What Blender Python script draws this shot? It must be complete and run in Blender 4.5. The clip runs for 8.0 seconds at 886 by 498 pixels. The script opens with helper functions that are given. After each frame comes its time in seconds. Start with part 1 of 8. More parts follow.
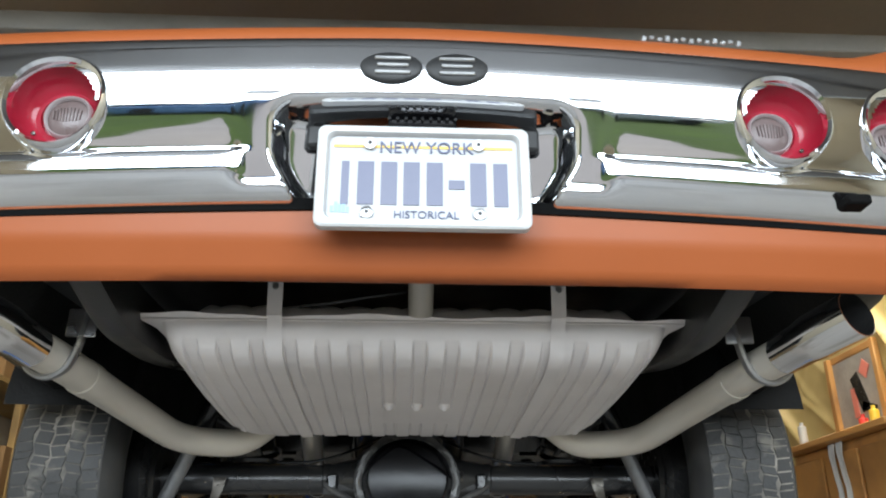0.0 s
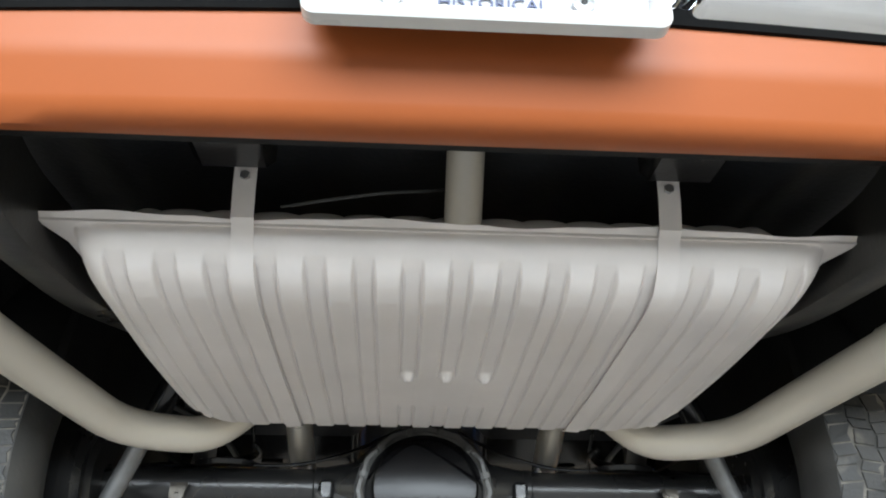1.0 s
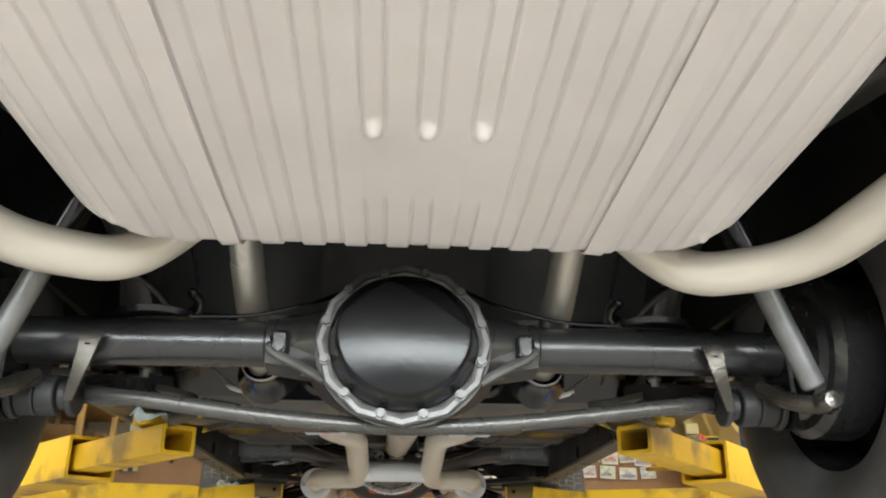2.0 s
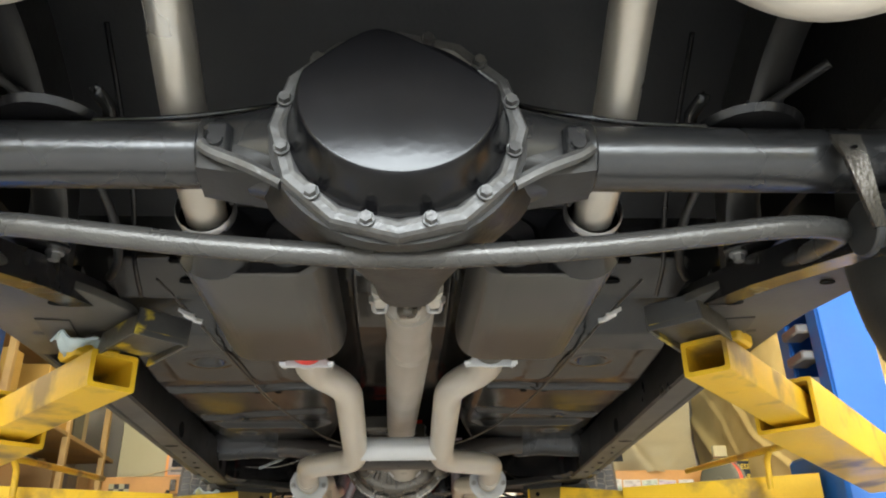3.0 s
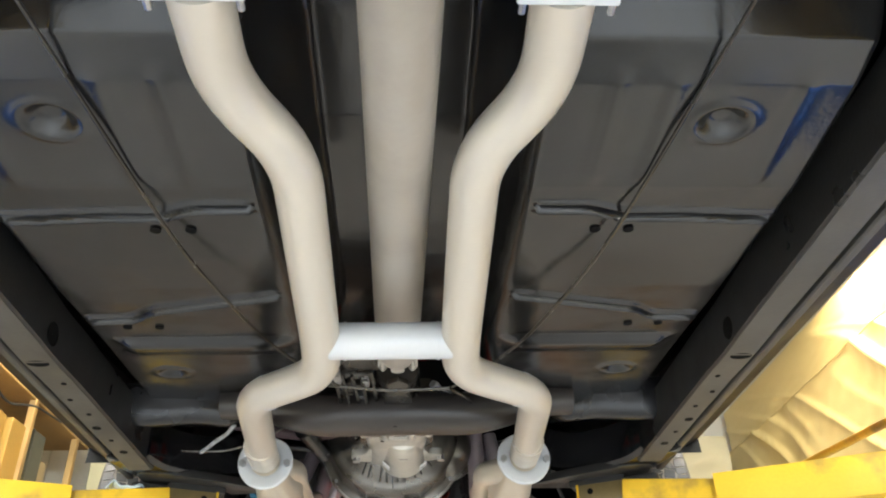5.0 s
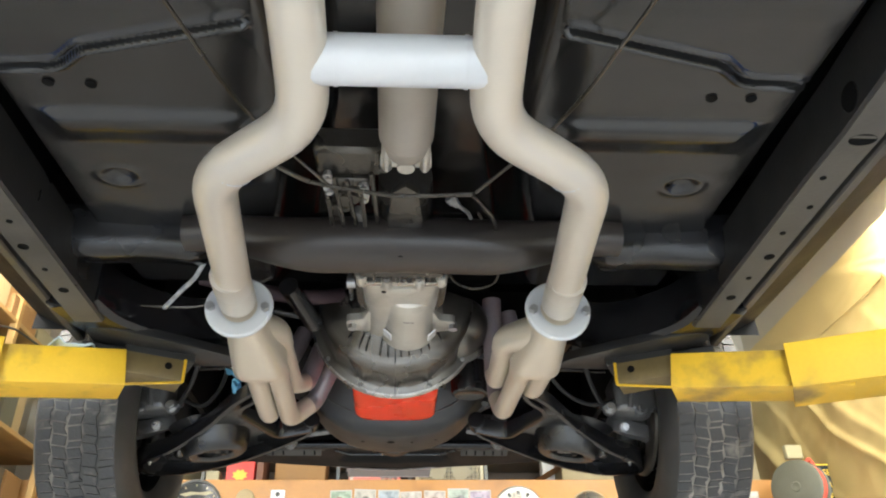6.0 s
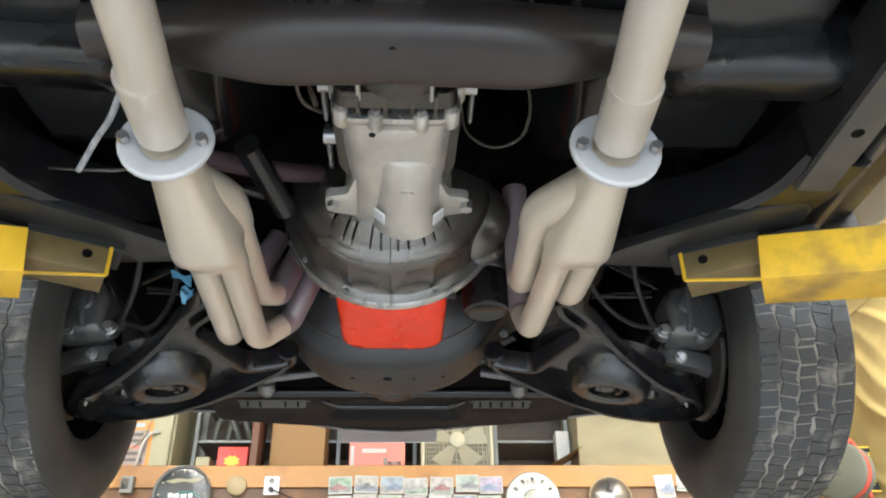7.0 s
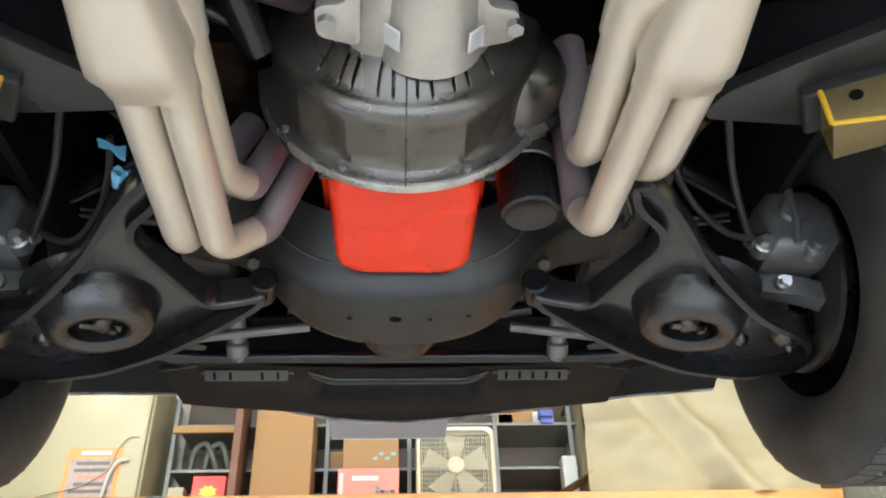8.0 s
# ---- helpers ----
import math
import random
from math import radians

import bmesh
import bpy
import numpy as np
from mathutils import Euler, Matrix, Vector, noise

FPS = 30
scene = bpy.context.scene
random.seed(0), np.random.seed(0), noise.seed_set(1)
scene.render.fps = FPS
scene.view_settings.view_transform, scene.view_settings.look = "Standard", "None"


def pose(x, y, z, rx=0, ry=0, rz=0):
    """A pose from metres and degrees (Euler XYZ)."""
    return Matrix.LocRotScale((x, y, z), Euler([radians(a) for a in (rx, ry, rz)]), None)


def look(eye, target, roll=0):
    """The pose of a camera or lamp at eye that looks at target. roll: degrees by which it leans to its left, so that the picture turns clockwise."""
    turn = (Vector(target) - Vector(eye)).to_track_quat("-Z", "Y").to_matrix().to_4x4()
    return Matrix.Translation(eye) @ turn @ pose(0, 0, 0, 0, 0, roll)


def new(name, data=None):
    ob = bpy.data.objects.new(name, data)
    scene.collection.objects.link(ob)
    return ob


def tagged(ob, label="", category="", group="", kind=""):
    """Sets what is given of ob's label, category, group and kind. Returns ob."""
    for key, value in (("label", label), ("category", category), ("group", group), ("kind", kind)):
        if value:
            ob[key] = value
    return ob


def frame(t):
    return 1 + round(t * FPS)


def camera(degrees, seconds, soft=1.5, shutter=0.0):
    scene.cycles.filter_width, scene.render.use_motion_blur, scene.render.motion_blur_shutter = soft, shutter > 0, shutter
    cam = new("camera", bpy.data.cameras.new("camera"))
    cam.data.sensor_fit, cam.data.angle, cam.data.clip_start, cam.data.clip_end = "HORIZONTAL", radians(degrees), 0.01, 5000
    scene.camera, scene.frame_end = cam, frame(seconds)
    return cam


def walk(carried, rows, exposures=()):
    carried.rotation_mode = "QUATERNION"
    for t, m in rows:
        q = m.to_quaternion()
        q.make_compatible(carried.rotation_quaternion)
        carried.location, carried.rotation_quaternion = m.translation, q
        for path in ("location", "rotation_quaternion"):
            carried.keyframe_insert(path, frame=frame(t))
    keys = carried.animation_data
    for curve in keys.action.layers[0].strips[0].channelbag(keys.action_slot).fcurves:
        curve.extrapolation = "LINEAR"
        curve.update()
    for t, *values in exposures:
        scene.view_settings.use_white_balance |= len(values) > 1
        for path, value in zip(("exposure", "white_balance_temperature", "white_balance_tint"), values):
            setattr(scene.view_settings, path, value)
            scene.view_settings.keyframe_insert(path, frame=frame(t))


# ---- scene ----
cam = camera(57.9, 8.0, soft=2.0)
EXPOSURES = [(0, -.3, 6500, 10), (.5, -.22, 6500, 10), (1, .24, 6600, 10), (1.5, .78, 6850, 10), (2.2, 1.1, 7050, 11), (3.4, 1.75, 6750, 10), (4, 2.28, 6650, 10), (4.6, 2.22, 6450, 10), (6, 2.05, 6150, 10), (7, 2.1, 5900, 10), (8, 2.28, 5850, 10)]
PATH = [
    (0, (-0.022, -2.155, 1.541), (0.072, -0.31, 2.307), -0.2),
    (0.5, (-0.035, -1.931, 1.545), (0.042, -0.098, 2.341), 0.5),
    (1, (-0.06, -1.66, 1.555), (0.037, 0.156, 2.387), 0.4),
    (1.5, (-0.045, -1.467, 1.523), (0.071, 0.353, 2.344), 0.7),
    (2, (-0.023, -1.25, 1.457), (0.093, 0.606, 2.194), 0.3),
    (2.2, (-0.01, -1.165, 1.429), (0.099, 0.705, 2.13), 0.1),
    (3.3, (-0.007, -0.608, 1.26), (0.108, 1.145, 2.218), -1.8),
    (3.5, (-0.011, -0.518, 1.234), (0.109, 1.202, 2.248), -1.9),
    (4, (-0.006, -0.293, 1.195), (0.123, 1.395, 2.26), -2.0),
    (4.5, (0.014, -0.035, 1.192), (0.134, 1.649, 2.265), -2.6),
    (4.7, (0.014, 0.048, 1.185), (0.125, 1.732, 2.258), -2.6),
    (5.8, (-0.01, 0.537, 1.119), (0.084, 2.259, 2.132), -0.7),
    (6, (-0.001, 0.645, 1.098), (0.096, 2.374, 2.099), -0.8),
    (6.5, (0.033, 0.916, 1.099), (0.13, 2.656, 2.08), -1.2),
    (7, (0.016, 1.154, 1.097), (0.099, 2.878, 2.106), -0.8),
    (7.5, (-0.037, 1.448, 1.08), (0.063, 3.155, 2.116), -0.7),
    (8, (-0.03, 1.65, 1.099), (0.087, 3.313, 2.203), -1.9),
]
walk(cam, [(t, look(eye, target, roll)) for t, eye, target, roll in PATH],
     exposures=EXPOSURES)

# ---- world, sun, lamps ----
world = bpy.data.worlds.new("sky")
scene.world = world
world.use_nodes = True
wn = world.node_tree.nodes
sky = wn.new("ShaderNodeTexSky")
sky.sky_type, sky.sun_disc = "NISHITA", False
sky.sun_elevation, sky.sun_rotation = radians(47), radians(90)
world.node_tree.links.new(sky.outputs[0], wn["Background"].inputs[0])
wn["Background"].inputs[1].default_value = 0.15
sun = new("sun", bpy.data.lights.new("sun", "SUN"))
sun.data.energy, sun.data.angle, sun.data.color = 5.0, radians(0.5), (1.0, 0.95, 0.88)
sun.matrix_world = look((14, -9, 15), (0, -9, 0))


def area_lamp(name, eye, target, sx, sy, watts, color):
    data = bpy.data.lights.new(name, "AREA")
    data.shape, data.size, data.size_y, data.energy, data.color = "RECTANGLE", sx, sy, watts, color
    lamp = new(name, data)
    lamp.matrix_world = look(eye, target)
    return lamp


# sky through the open doorway, tube fixtures under the ceiling
area_lamp("doorway_sky", (0.0, -4.32, 2.70), (0.0, 0.0, 1.95), 5.0, 1.62, 365, (0.82, 0.92, 1.0))
WARM = (1.0, 0.94, 0.83)
TUBES = ((2.85, 4.75), (-2.70, 5.2), (2.70, 2.2), (-2.70, 2.2), (2.70, -1.6), (-2.70, -1.6))
for lx, ly in TUBES:
    area_lamp("tube_light", (lx, ly, 3.93), (lx * 0.85, ly, 0.0), 0.22, 1.2, 66 if ly < 4 else 23 if lx > 0 else 18, WARM if ly < 4 else (1.0, 0.88, 0.66))


# ---- materials ----
def mat(name, color, rough=0.5, metal=0.0, vary=0.15, scale=6.0, fine=60.0, bump=0.15, dist=0.002, coat=0.0, spec=0.5, rough_vary=0.12, stain=None, stain_amount=0.0, stain_scale=3.0, stain_edge=0.1, wave=0.0, wave_scale=9.0):
    """A surface with two scales of variation, worn patches and fine relief, in metres."""
    m = bpy.data.materials.new(name)
    m.use_nodes = True
    nt = m.node_tree
    b = nt.nodes["Principled BSDF"]
    L = nt.links.new
    tex = nt.nodes.new("ShaderNodeTexCoord")
    info = nt.nodes.new("ShaderNodeObjectInfo")
    off = nt.nodes.new("ShaderNodeVectorMath")
    off.operation = "MULTIPLY_ADD"
    L(tex.outputs["Object"], off.inputs[0])
    off.inputs[1].default_value = (1, 1, 1)
    shift = nt.nodes.new("ShaderNodeVectorMath")
    shift.operation = "SCALE"
    shift.inputs[0].default_value = (7.3, 3.1, 5.7)
    L(info.outputs["Random"], shift.inputs["Scale"])
    L(shift.outputs[0], off.inputs[2])

    def noise_node(s, detail=4.0):
        n = nt.nodes.new("ShaderNodeTexNoise")
        n.inputs["Scale"].default_value, n.inputs["Detail"].default_value = s, detail
        L(off.outputs[0], n.inputs["Vector"])
        return n

    big, small = noise_node(scale), noise_node(fine, 3.0)
    mix = nt.nodes.new("ShaderNodeMix")
    mix.data_type = "RGBA"
    mix.inputs[6].default_value = (*[c * (1 - vary) for c in color], 1)
    mix.inputs[7].default_value = (*[min(1, c * (1 + vary)) for c in color], 1)
    add = nt.nodes.new("ShaderNodeMath")
    add.operation = "MULTIPLY_ADD"
    L(small.outputs[0], add.inputs[0])
    add.inputs[1].default_value = 0.4
    sub = nt.nodes.new("ShaderNodeMath")
    sub.operation = "MULTIPLY_ADD"
    L(big.outputs[0], sub.inputs[0])
    sub.inputs[1].default_value, sub.inputs[2].default_value = 1.4, -0.4
    L(sub.outputs[0], add.inputs[2])
    L(add.outputs[0], mix.inputs[0])
    col = mix.outputs[2]
    if stain:
        sn = noise_node(stain_scale, 6.0)
        ramp = nt.nodes.new("ShaderNodeMapRange")
        ramp.inputs["From Min"].default_value, ramp.inputs["From Max"].default_value = 1 - stain_amount - stain_edge, 1 - stain_amount + stain_edge
        L(sn.outputs[0], ramp.inputs[0])
        mix2 = nt.nodes.new("ShaderNodeMix")
        mix2.data_type = "RGBA"
        L(ramp.outputs[0], mix2.inputs[0])
        L(col, mix2.inputs[6])
        mix2.inputs[7].default_value = (*stain, 1)
        col = mix2.outputs[2]
    L(col, b.inputs["Base Color"])
    rr = nt.nodes.new("ShaderNodeMapRange")
    rr.inputs["To Min"].default_value, rr.inputs["To Max"].default_value = max(0.02, rough - rough_vary), min(1, rough + rough_vary)
    rr.inputs["From Min"].default_value, rr.inputs["From Max"].default_value = 0.3, 0.7
    L(big.outputs[0], rr.inputs[0])
    L(rr.outputs[0], b.inputs["Roughness"])
    b.inputs["Metallic"].default_value = metal
    b.inputs["Coat Weight"].default_value = coat
    b.inputs["Specular IOR Level"].default_value = spec
    if bump:
        bn = nt.nodes.new("ShaderNodeBump")
        bn.inputs["Strength"].default_value, bn.inputs["Distance"].default_value = bump, dist
        L(small.outputs[0], bn.inputs["Height"])
        L(bn.outputs[0], b.inputs["Normal"])
        if wave:
            # uneven sheet metal: a slow swell under the fine grain
            swell = nt.nodes.new("ShaderNodeBump")
            swell.inputs["Strength"].default_value, swell.inputs["Distance"].default_value = 1.0, wave
            L(noise_node(wave_scale, 2.0).outputs[0], swell.inputs["Height"])
            L(swell.outputs[0], bn.inputs["Normal"])
    return m


def glow(name, color, strength):
    m = bpy.data.materials.new(name)
    m.use_nodes = True
    b = m.node_tree.nodes["Principled BSDF"]
    b.inputs["Emission Color"].default_value, b.inputs["Emission Strength"].default_value = (*color, 1), strength
    return m


M_ORANGE = mat("orange_paint", (0.305, 0.078, 0.021), 0.42, 0.0, 0.06, 3, 300, 0.03, 0.0005, spec=0.3, rough_vary=0.05)
M_CHROME = mat("chrome", (0.82, 0.83, 0.85), 0.06, 1.0, 0.04, 8, 90, 0.02, 0.0005, rough_vary=0.03)
M_BLACK = mat("black_chassis_paint", (0.009, 0.009, 0.010), 0.22, 0.0, 0.35, 5, 160, 0.25, 0.0012, spec=0.5, stain=(0.018, 0.018, 0.018), stain_amount=0.34, stain_scale=9, stain_edge=0.15, wave=0.006, wave_scale=9.0)
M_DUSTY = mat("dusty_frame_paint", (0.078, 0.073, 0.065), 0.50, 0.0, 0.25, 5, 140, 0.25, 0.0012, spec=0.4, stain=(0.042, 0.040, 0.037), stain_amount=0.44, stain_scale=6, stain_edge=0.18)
M_CRADLE = mat("worn_black_cradle_paint", (0.022, 0.0215, 0.021), 0.36, 0.0, 0.3, 5, 150, 0.22, 0.0012, spec=0.5, stain=(0.014, 0.0138, 0.0135), stain_amount=0.46, stain_scale=5, stain_edge=0.2)
M_ARM = mat("satin_black_arm_paint", (0.012, 0.012, 0.0125), 0.25, 0.0, 0.25, 7, 230, 0.5, 0.0012, spec=0.8, stain=(0.024, 0.024, 0.023), stain_amount=0.40, stain_scale=5, stain_edge=0.2, wave=0.004, wave_scale=11.0)
M_UNDER = mat("undercoat_black", (0.0082, 0.0085, 0.0091), 0.20, 0.0, 0.35, 3, 130, 0.15, 0.0012, spec=0.62, rough_vary=0.04, stain=(0.017, 0.0168, 0.0162), stain_amount=0.42, stain_scale=4, stain_edge=0.22, wave=0.007, wave_scale=5.0)
M_SATIN = mat("satin_black_enamel", (0.010, 0.010, 0.011), 0.19, 0.0, 0.25, 7, 90, 0.2, 0.0012, spec=0.5)
M_AXLE = mat("grey_black_axle_paint", (0.018, 0.018, 0.0185), 0.28, 0.0, 0.2, 6, 110, 0.3, 0.0012, spec=0.7, rough_vary=0.06)
M_BAR = mat("worn_steel_bar", (0.085, 0.082, 0.077), 0.27, 0.6, 0.3, 9, 420, 0.6, 0.0012)
M_TANK = mat("silver_tank_paint", (0.695, 0.652, 0.635), 0.42, 0.15, 0.05, 5, 140, 0.06, 0.001, stain=(0.61, 0.57, 0.55), stain_amount=0.42, stain_scale=7, stain_edge=0.25)
M_PIPE = mat("pale_exhaust_coating", (0.59, 0.55, 0.485), 0.34, 0.25, 0.04, 3, 130, 0.06, 0.001, rough_vary=0.05, stain=(0.555, 0.505, 0.43), stain_amount=0.40, stain_scale=2.5, stain_edge=0.3)
M_HEADER = mat("golden_header_coating", (0.64, 0.585, 0.495), 0.31, 0.4, 0.05, 4, 130, 0.05, 0.001, rough_vary=0.03, stain=(0.61, 0.535, 0.42), stain_amount=0.42, stain_scale=4, stain_edge=0.3)
M_WHITEPIPE = mat("white_exhaust_coating", (0.60, 0.62, 0.645), 0.42, 0.1, 0.06, 8, 130, 0.06, 0.001, rough_vary=0.05)
M_MUFF = mat("dark_muffler_paint", (0.070, 0.064, 0.056), 0.36, 0.25, 0.12, 4, 200, 0.05, 0.001, rough_vary=0.04)
M_SHAFT = mat("beige_driveshaft_paint", (0.36, 0.33, 0.29), 0.42, 0.2, 0.10, 6, 120, 0.08, 0.001, stain=(0.27, 0.24, 0.20), stain_amount=0.35, stain_scale=8, stain_edge=0.25)
M_STEEL = mat("bare_steel", (0.42, 0.42, 0.42), 0.36, 0.9, 0.2, 10, 200, 0.15, 0.001)
M_ALU = mat("cast_aluminium", (0.54, 0.515, 0.46), 0.38, 0.5, 0.2, 9, 220, 0.25, 0.0015, stain=(0.20, 0.18, 0.15), stain_amount=0.34, stain_scale=9, stain_edge=0.15)
M_RING = mat("oily_cast_flange", (0.115, 0.113, 0.11), 0.42, 0.6, 0.5, 14, 150, 0.5, 0.002)
M_BELL = mat("dull_cast_iron", (0.085, 0.077, 0.066), 0.27, 0.8, 0.35, 8, 240, 0.35, 0.0015, stain=(0.16, 0.15, 0.14), stain_amount=0.34, stain_scale=12, stain_edge=0.12)
# heat tint, with the shade above the header tubes painted into a darker base
M_SHADED_BLUED = mat("shaded_blued_pipe", (0.30, 0.275, 0.285), 0.36, 0.4, 0.25, 9, 130, 0.08, 0.001, stain=(0.24, 0.15, 0.17), stain_amount=0.42, stain_scale=8, stain_edge=0.2)
M_REDPAN = mat("orange_red_engine_paint", (0.80, 0.036, 0.007), 0.24, 0.0, 0.06, 5, 160, 0.05, 0.001, spec=0.35, coat=0.15, wave=0.003, wave_scale=14.0)
M_REDLENS = mat("red_lens", (0.30, 0.014, 0.030), 0.16, 0.0, 0.15, 12, 300, 0.05, 0.0006, spec=0.4)
M_WHITELENS = mat("white_reverse_lens", (0.13, 0.095, 0.09), 0.35, 0.0, 0.1, 20, 500, 0.3, 0.0006)
M_LENSRING = mat("pale_lens_ring", (0.42, 0.38, 0.38), 0.3, 0.0, 0.1)
M_SIDEWALL = mat("dark_sidewall_rubber", (0.036, 0.0355, 0.035), 0.55, 0.0, 0.25, 7, 160, 0.25, 0.0015, stain=(0.085, 0.082, 0.076), stain_amount=0.36, stain_scale=6, stain_edge=0.2)
M_CAST = mat("grey_cast_metal", (0.20, 0.20, 0.20), 0.40, 0.5, 0.3, 10, 200, 0.3, 0.0015, stain=(0.07, 0.068, 0.065), stain_amount=0.42, stain_scale=10, stain_edge=0.12)
M_RUBBER = mat("tyre_rubber", (0.046, 0.046, 0.046), 0.55, 0.0, 0.35, 8, 160, 0.4, 0.002, stain=(0.20, 0.185, 0.16), stain_amount=0.38, stain_scale=11, stain_edge=0.05)
M_MUD = mat("dried_mud_rubber", (0.34, 0.31, 0.27), 0.85, 0.0, 0.4, 14, 160, 0.35, 0.002, stain=(0.05, 0.05, 0.048), stain_amount=0.50, stain_scale=9, stain_edge=0.10)
M_HOSE = mat("black_rubber", (0.018, 0.018, 0.018), 0.5, 0.0, 0.2, 10, 200, 0.2, 0.001)
M_YELLOW = mat("worn_yellow_paint", (0.74, 0.45, 0.025), 0.42, 0.0, 0.16, 5, 120, 0.2, 0.0015, stain=(0.27, 0.17, 0.045), stain_amount=0.40, stain_scale=7, stain_edge=0.07)
M_BLUE = mat("blue_lift_paint", (0.018, 0.16, 0.58), 0.4, 0.0, 0.12, 5, 120, 0.1, 0.001)
M_PAD = mat("grimy_pad_steel", (0.075, 0.068, 0.055), 0.45, 0.4, 0.4, 12, 160, 0.3, 0.002, stain=(0.55, 0.40, 0.03), stain_amount=0.38, stain_scale=13, stain_edge=0.05)
M_WHITE = mat("white_plastic", (0.80, 0.80, 0.79), 0.4, 0.0, 0.04, 6, 200, 0.03, 0.001)
M_INK = mat("navy_plate_ink", (0.10, 0.115, 0.19), 0.45, 0.0, 0.1)
M_BARINK = mat("grey_blue_bar_ink", (0.16, 0.17, 0.24), 0.45, 0.0, 0.1)
# near-black colour painted in for the shade inside holes, slots and gaps
M_HOLE_SHADE = mat("painted_hole_shade", (0.004, 0.004, 0.004), 0.9, 0.0, 0.1, spec=0.1)
M_MATTE = mat("matte_black_undercoat", (0.0078, 0.0078, 0.0078), 0.55, 0.0, 0.3, 5, 120, 0.4, 0.002, spec=0.18, stain=(0.015, 0.0145, 0.014), stain_amount=0.36, stain_scale=5, stain_edge=0.15)
M_BOOT = mat("dull_boot_undercoat", (0.020, 0.0205, 0.023), 0.48, 0.0, 0.3, 5, 120, 0.4, 0.002, spec=0.35, stain=(0.034, 0.034, 0.035), stain_amount=0.40, stain_scale=4, stain_edge=0.18)
M_REDTAG = mat("red_tape", (0.75, 0.04, 0.03), 0.5, 0.0, 0.1)
M_TARP = mat("cream_tarp_cloth", (0.56, 0.43, 0.175), 0.5, 0.0, 0.08, 1.5, 60, 0.1, 0.003)
M_SHEET = mat("pale_dust_sheet", (0.33, 0.285, 0.17), 0.7, 0.0, 0.12, 2, 60, 0.1, 0.003)
M_WOOD = mat("orange_stained_wood", (0.50, 0.25, 0.07), 0.5, 0.0, 0.2, 3, 40, 0.15, 0.002, stain=(0.30, 0.14, 0.045), stain_amount=0.38, stain_scale=2.5, stain_edge=0.1)
M_CARD = mat("brown_cardboard", (0.31, 0.175, 0.065), 0.75, 0.0, 0.1, 3, 60, 0.08, 0.002)
M_CREAM = mat("cream_cabinet_paint", (0.34, 0.31, 0.18), 0.4, 0.0, 0.05, 3, 90, 0.05, 0.001)
M_CONC = mat("grey_concrete", (0.36, 0.355, 0.345), 0.6, 0.0, 0.15, 1.2, 40, 0.2, 0.003, stain=(0.16, 0.15, 0.14), stain_amount=0.36, stain_scale=0.8, stain_edge=0.15)
M_WALL = mat("painted_board_wall", (0.50, 0.45, 0.34), 0.7, 0.0, 0.1, 1.5, 40, 0.1, 0.003)
M_CEIL = mat("ceiling_board", (0.16, 0.135, 0.10), 0.8, 0.0, 0.15, 1.2, 30, 0.1, 0.003)


# ---- mesh helpers ----
def V(*a):
    return Vector(a)


def box(c, s, bevel=0.0, rot=None, seg=1):
    bm = bmesh.new()
    bmesh.ops.create_cube(bm, size=1.0)
    for v in bm.verts:
        v.co = Vector((v.co.x * s[0], v.co.y * s[1], v.co.z * s[2]))
    if bevel:
        bmesh.ops.bevel(bm, geom=bm.edges[:], offset=bevel, segments=seg, profile=0.7, affect="EDGES", clamp_overlap=True)
    if rot is not None:
        bm.transform(rot.to_4x4())
    bm.transform(Matrix.Translation(Vector(c)))
    return bm


def turn(rx=0, ry=0, rz=0):
    return Euler((radians(rx), radians(ry), radians(rz))).to_matrix()


def skin(rings, closed_ring=True, cap0=True, cap1=True, closed_path=False):
    """A mesh through rings of as many points each."""
    bm = bmesh.new()
    rows = [[bm.verts.new(p) for p in ring] for ring in rings]
    n = len(rows[0])
    pairs = list(zip(rows, rows[1:])) + ([(rows[-1], rows[0])] if closed_path else [])
    for a, b in pairs:
        for i in range(n if closed_ring else n - 1):
            j = (i + 1) % n
            bm.faces.new((a[i], a[j], b[j], b[i]))
    if closed_ring and not closed_path:
        if cap0:
            bm.faces.new(rows[0][::-1])
        if cap1:
            bm.faces.new(rows[-1])
    bmesh.ops.recalc_face_normals(bm, faces=bm.faces[:])
    return bm


def frames_along(pts):
    pts = [Vector(p) for p in pts]
    t = [(pts[min(i + 1, len(pts) - 1)] - pts[max(i - 1, 0)]).normalized() for i in range(len(pts))]
    a = V(0, 0, 1) if abs(t[0].z) < 0.9 else V(0, 1, 0)
    u = (a - t[0] * a.dot(t[0])).normalized()
    out = []
    for p, d in zip(pts, t):
        u = (u - d * u.dot(d)).normalized()
        out.append((p, d, u, d.cross(u)))
    return out


def rounded(pts, r=0.05, steps=6):
    """A path with its corners rounded off."""
    pts = [Vector(p) for p in pts]
    out = [pts[0]]
    for a, b, c in zip(pts, pts[1:], pts[2:]):
        d1, d2 = (a - b), (c - b)
        k = min(r, d1.length * 0.49, d2.length * 0.49)
        p, q = b + d1.normalized() * k, b + d2.normalized() * k
        for i in range(steps + 1):
            s = i / steps
            out.append(p * (1 - s) ** 2 + b * 2 * s * (1 - s) + q * s * s)
    return out + [pts[-1]]


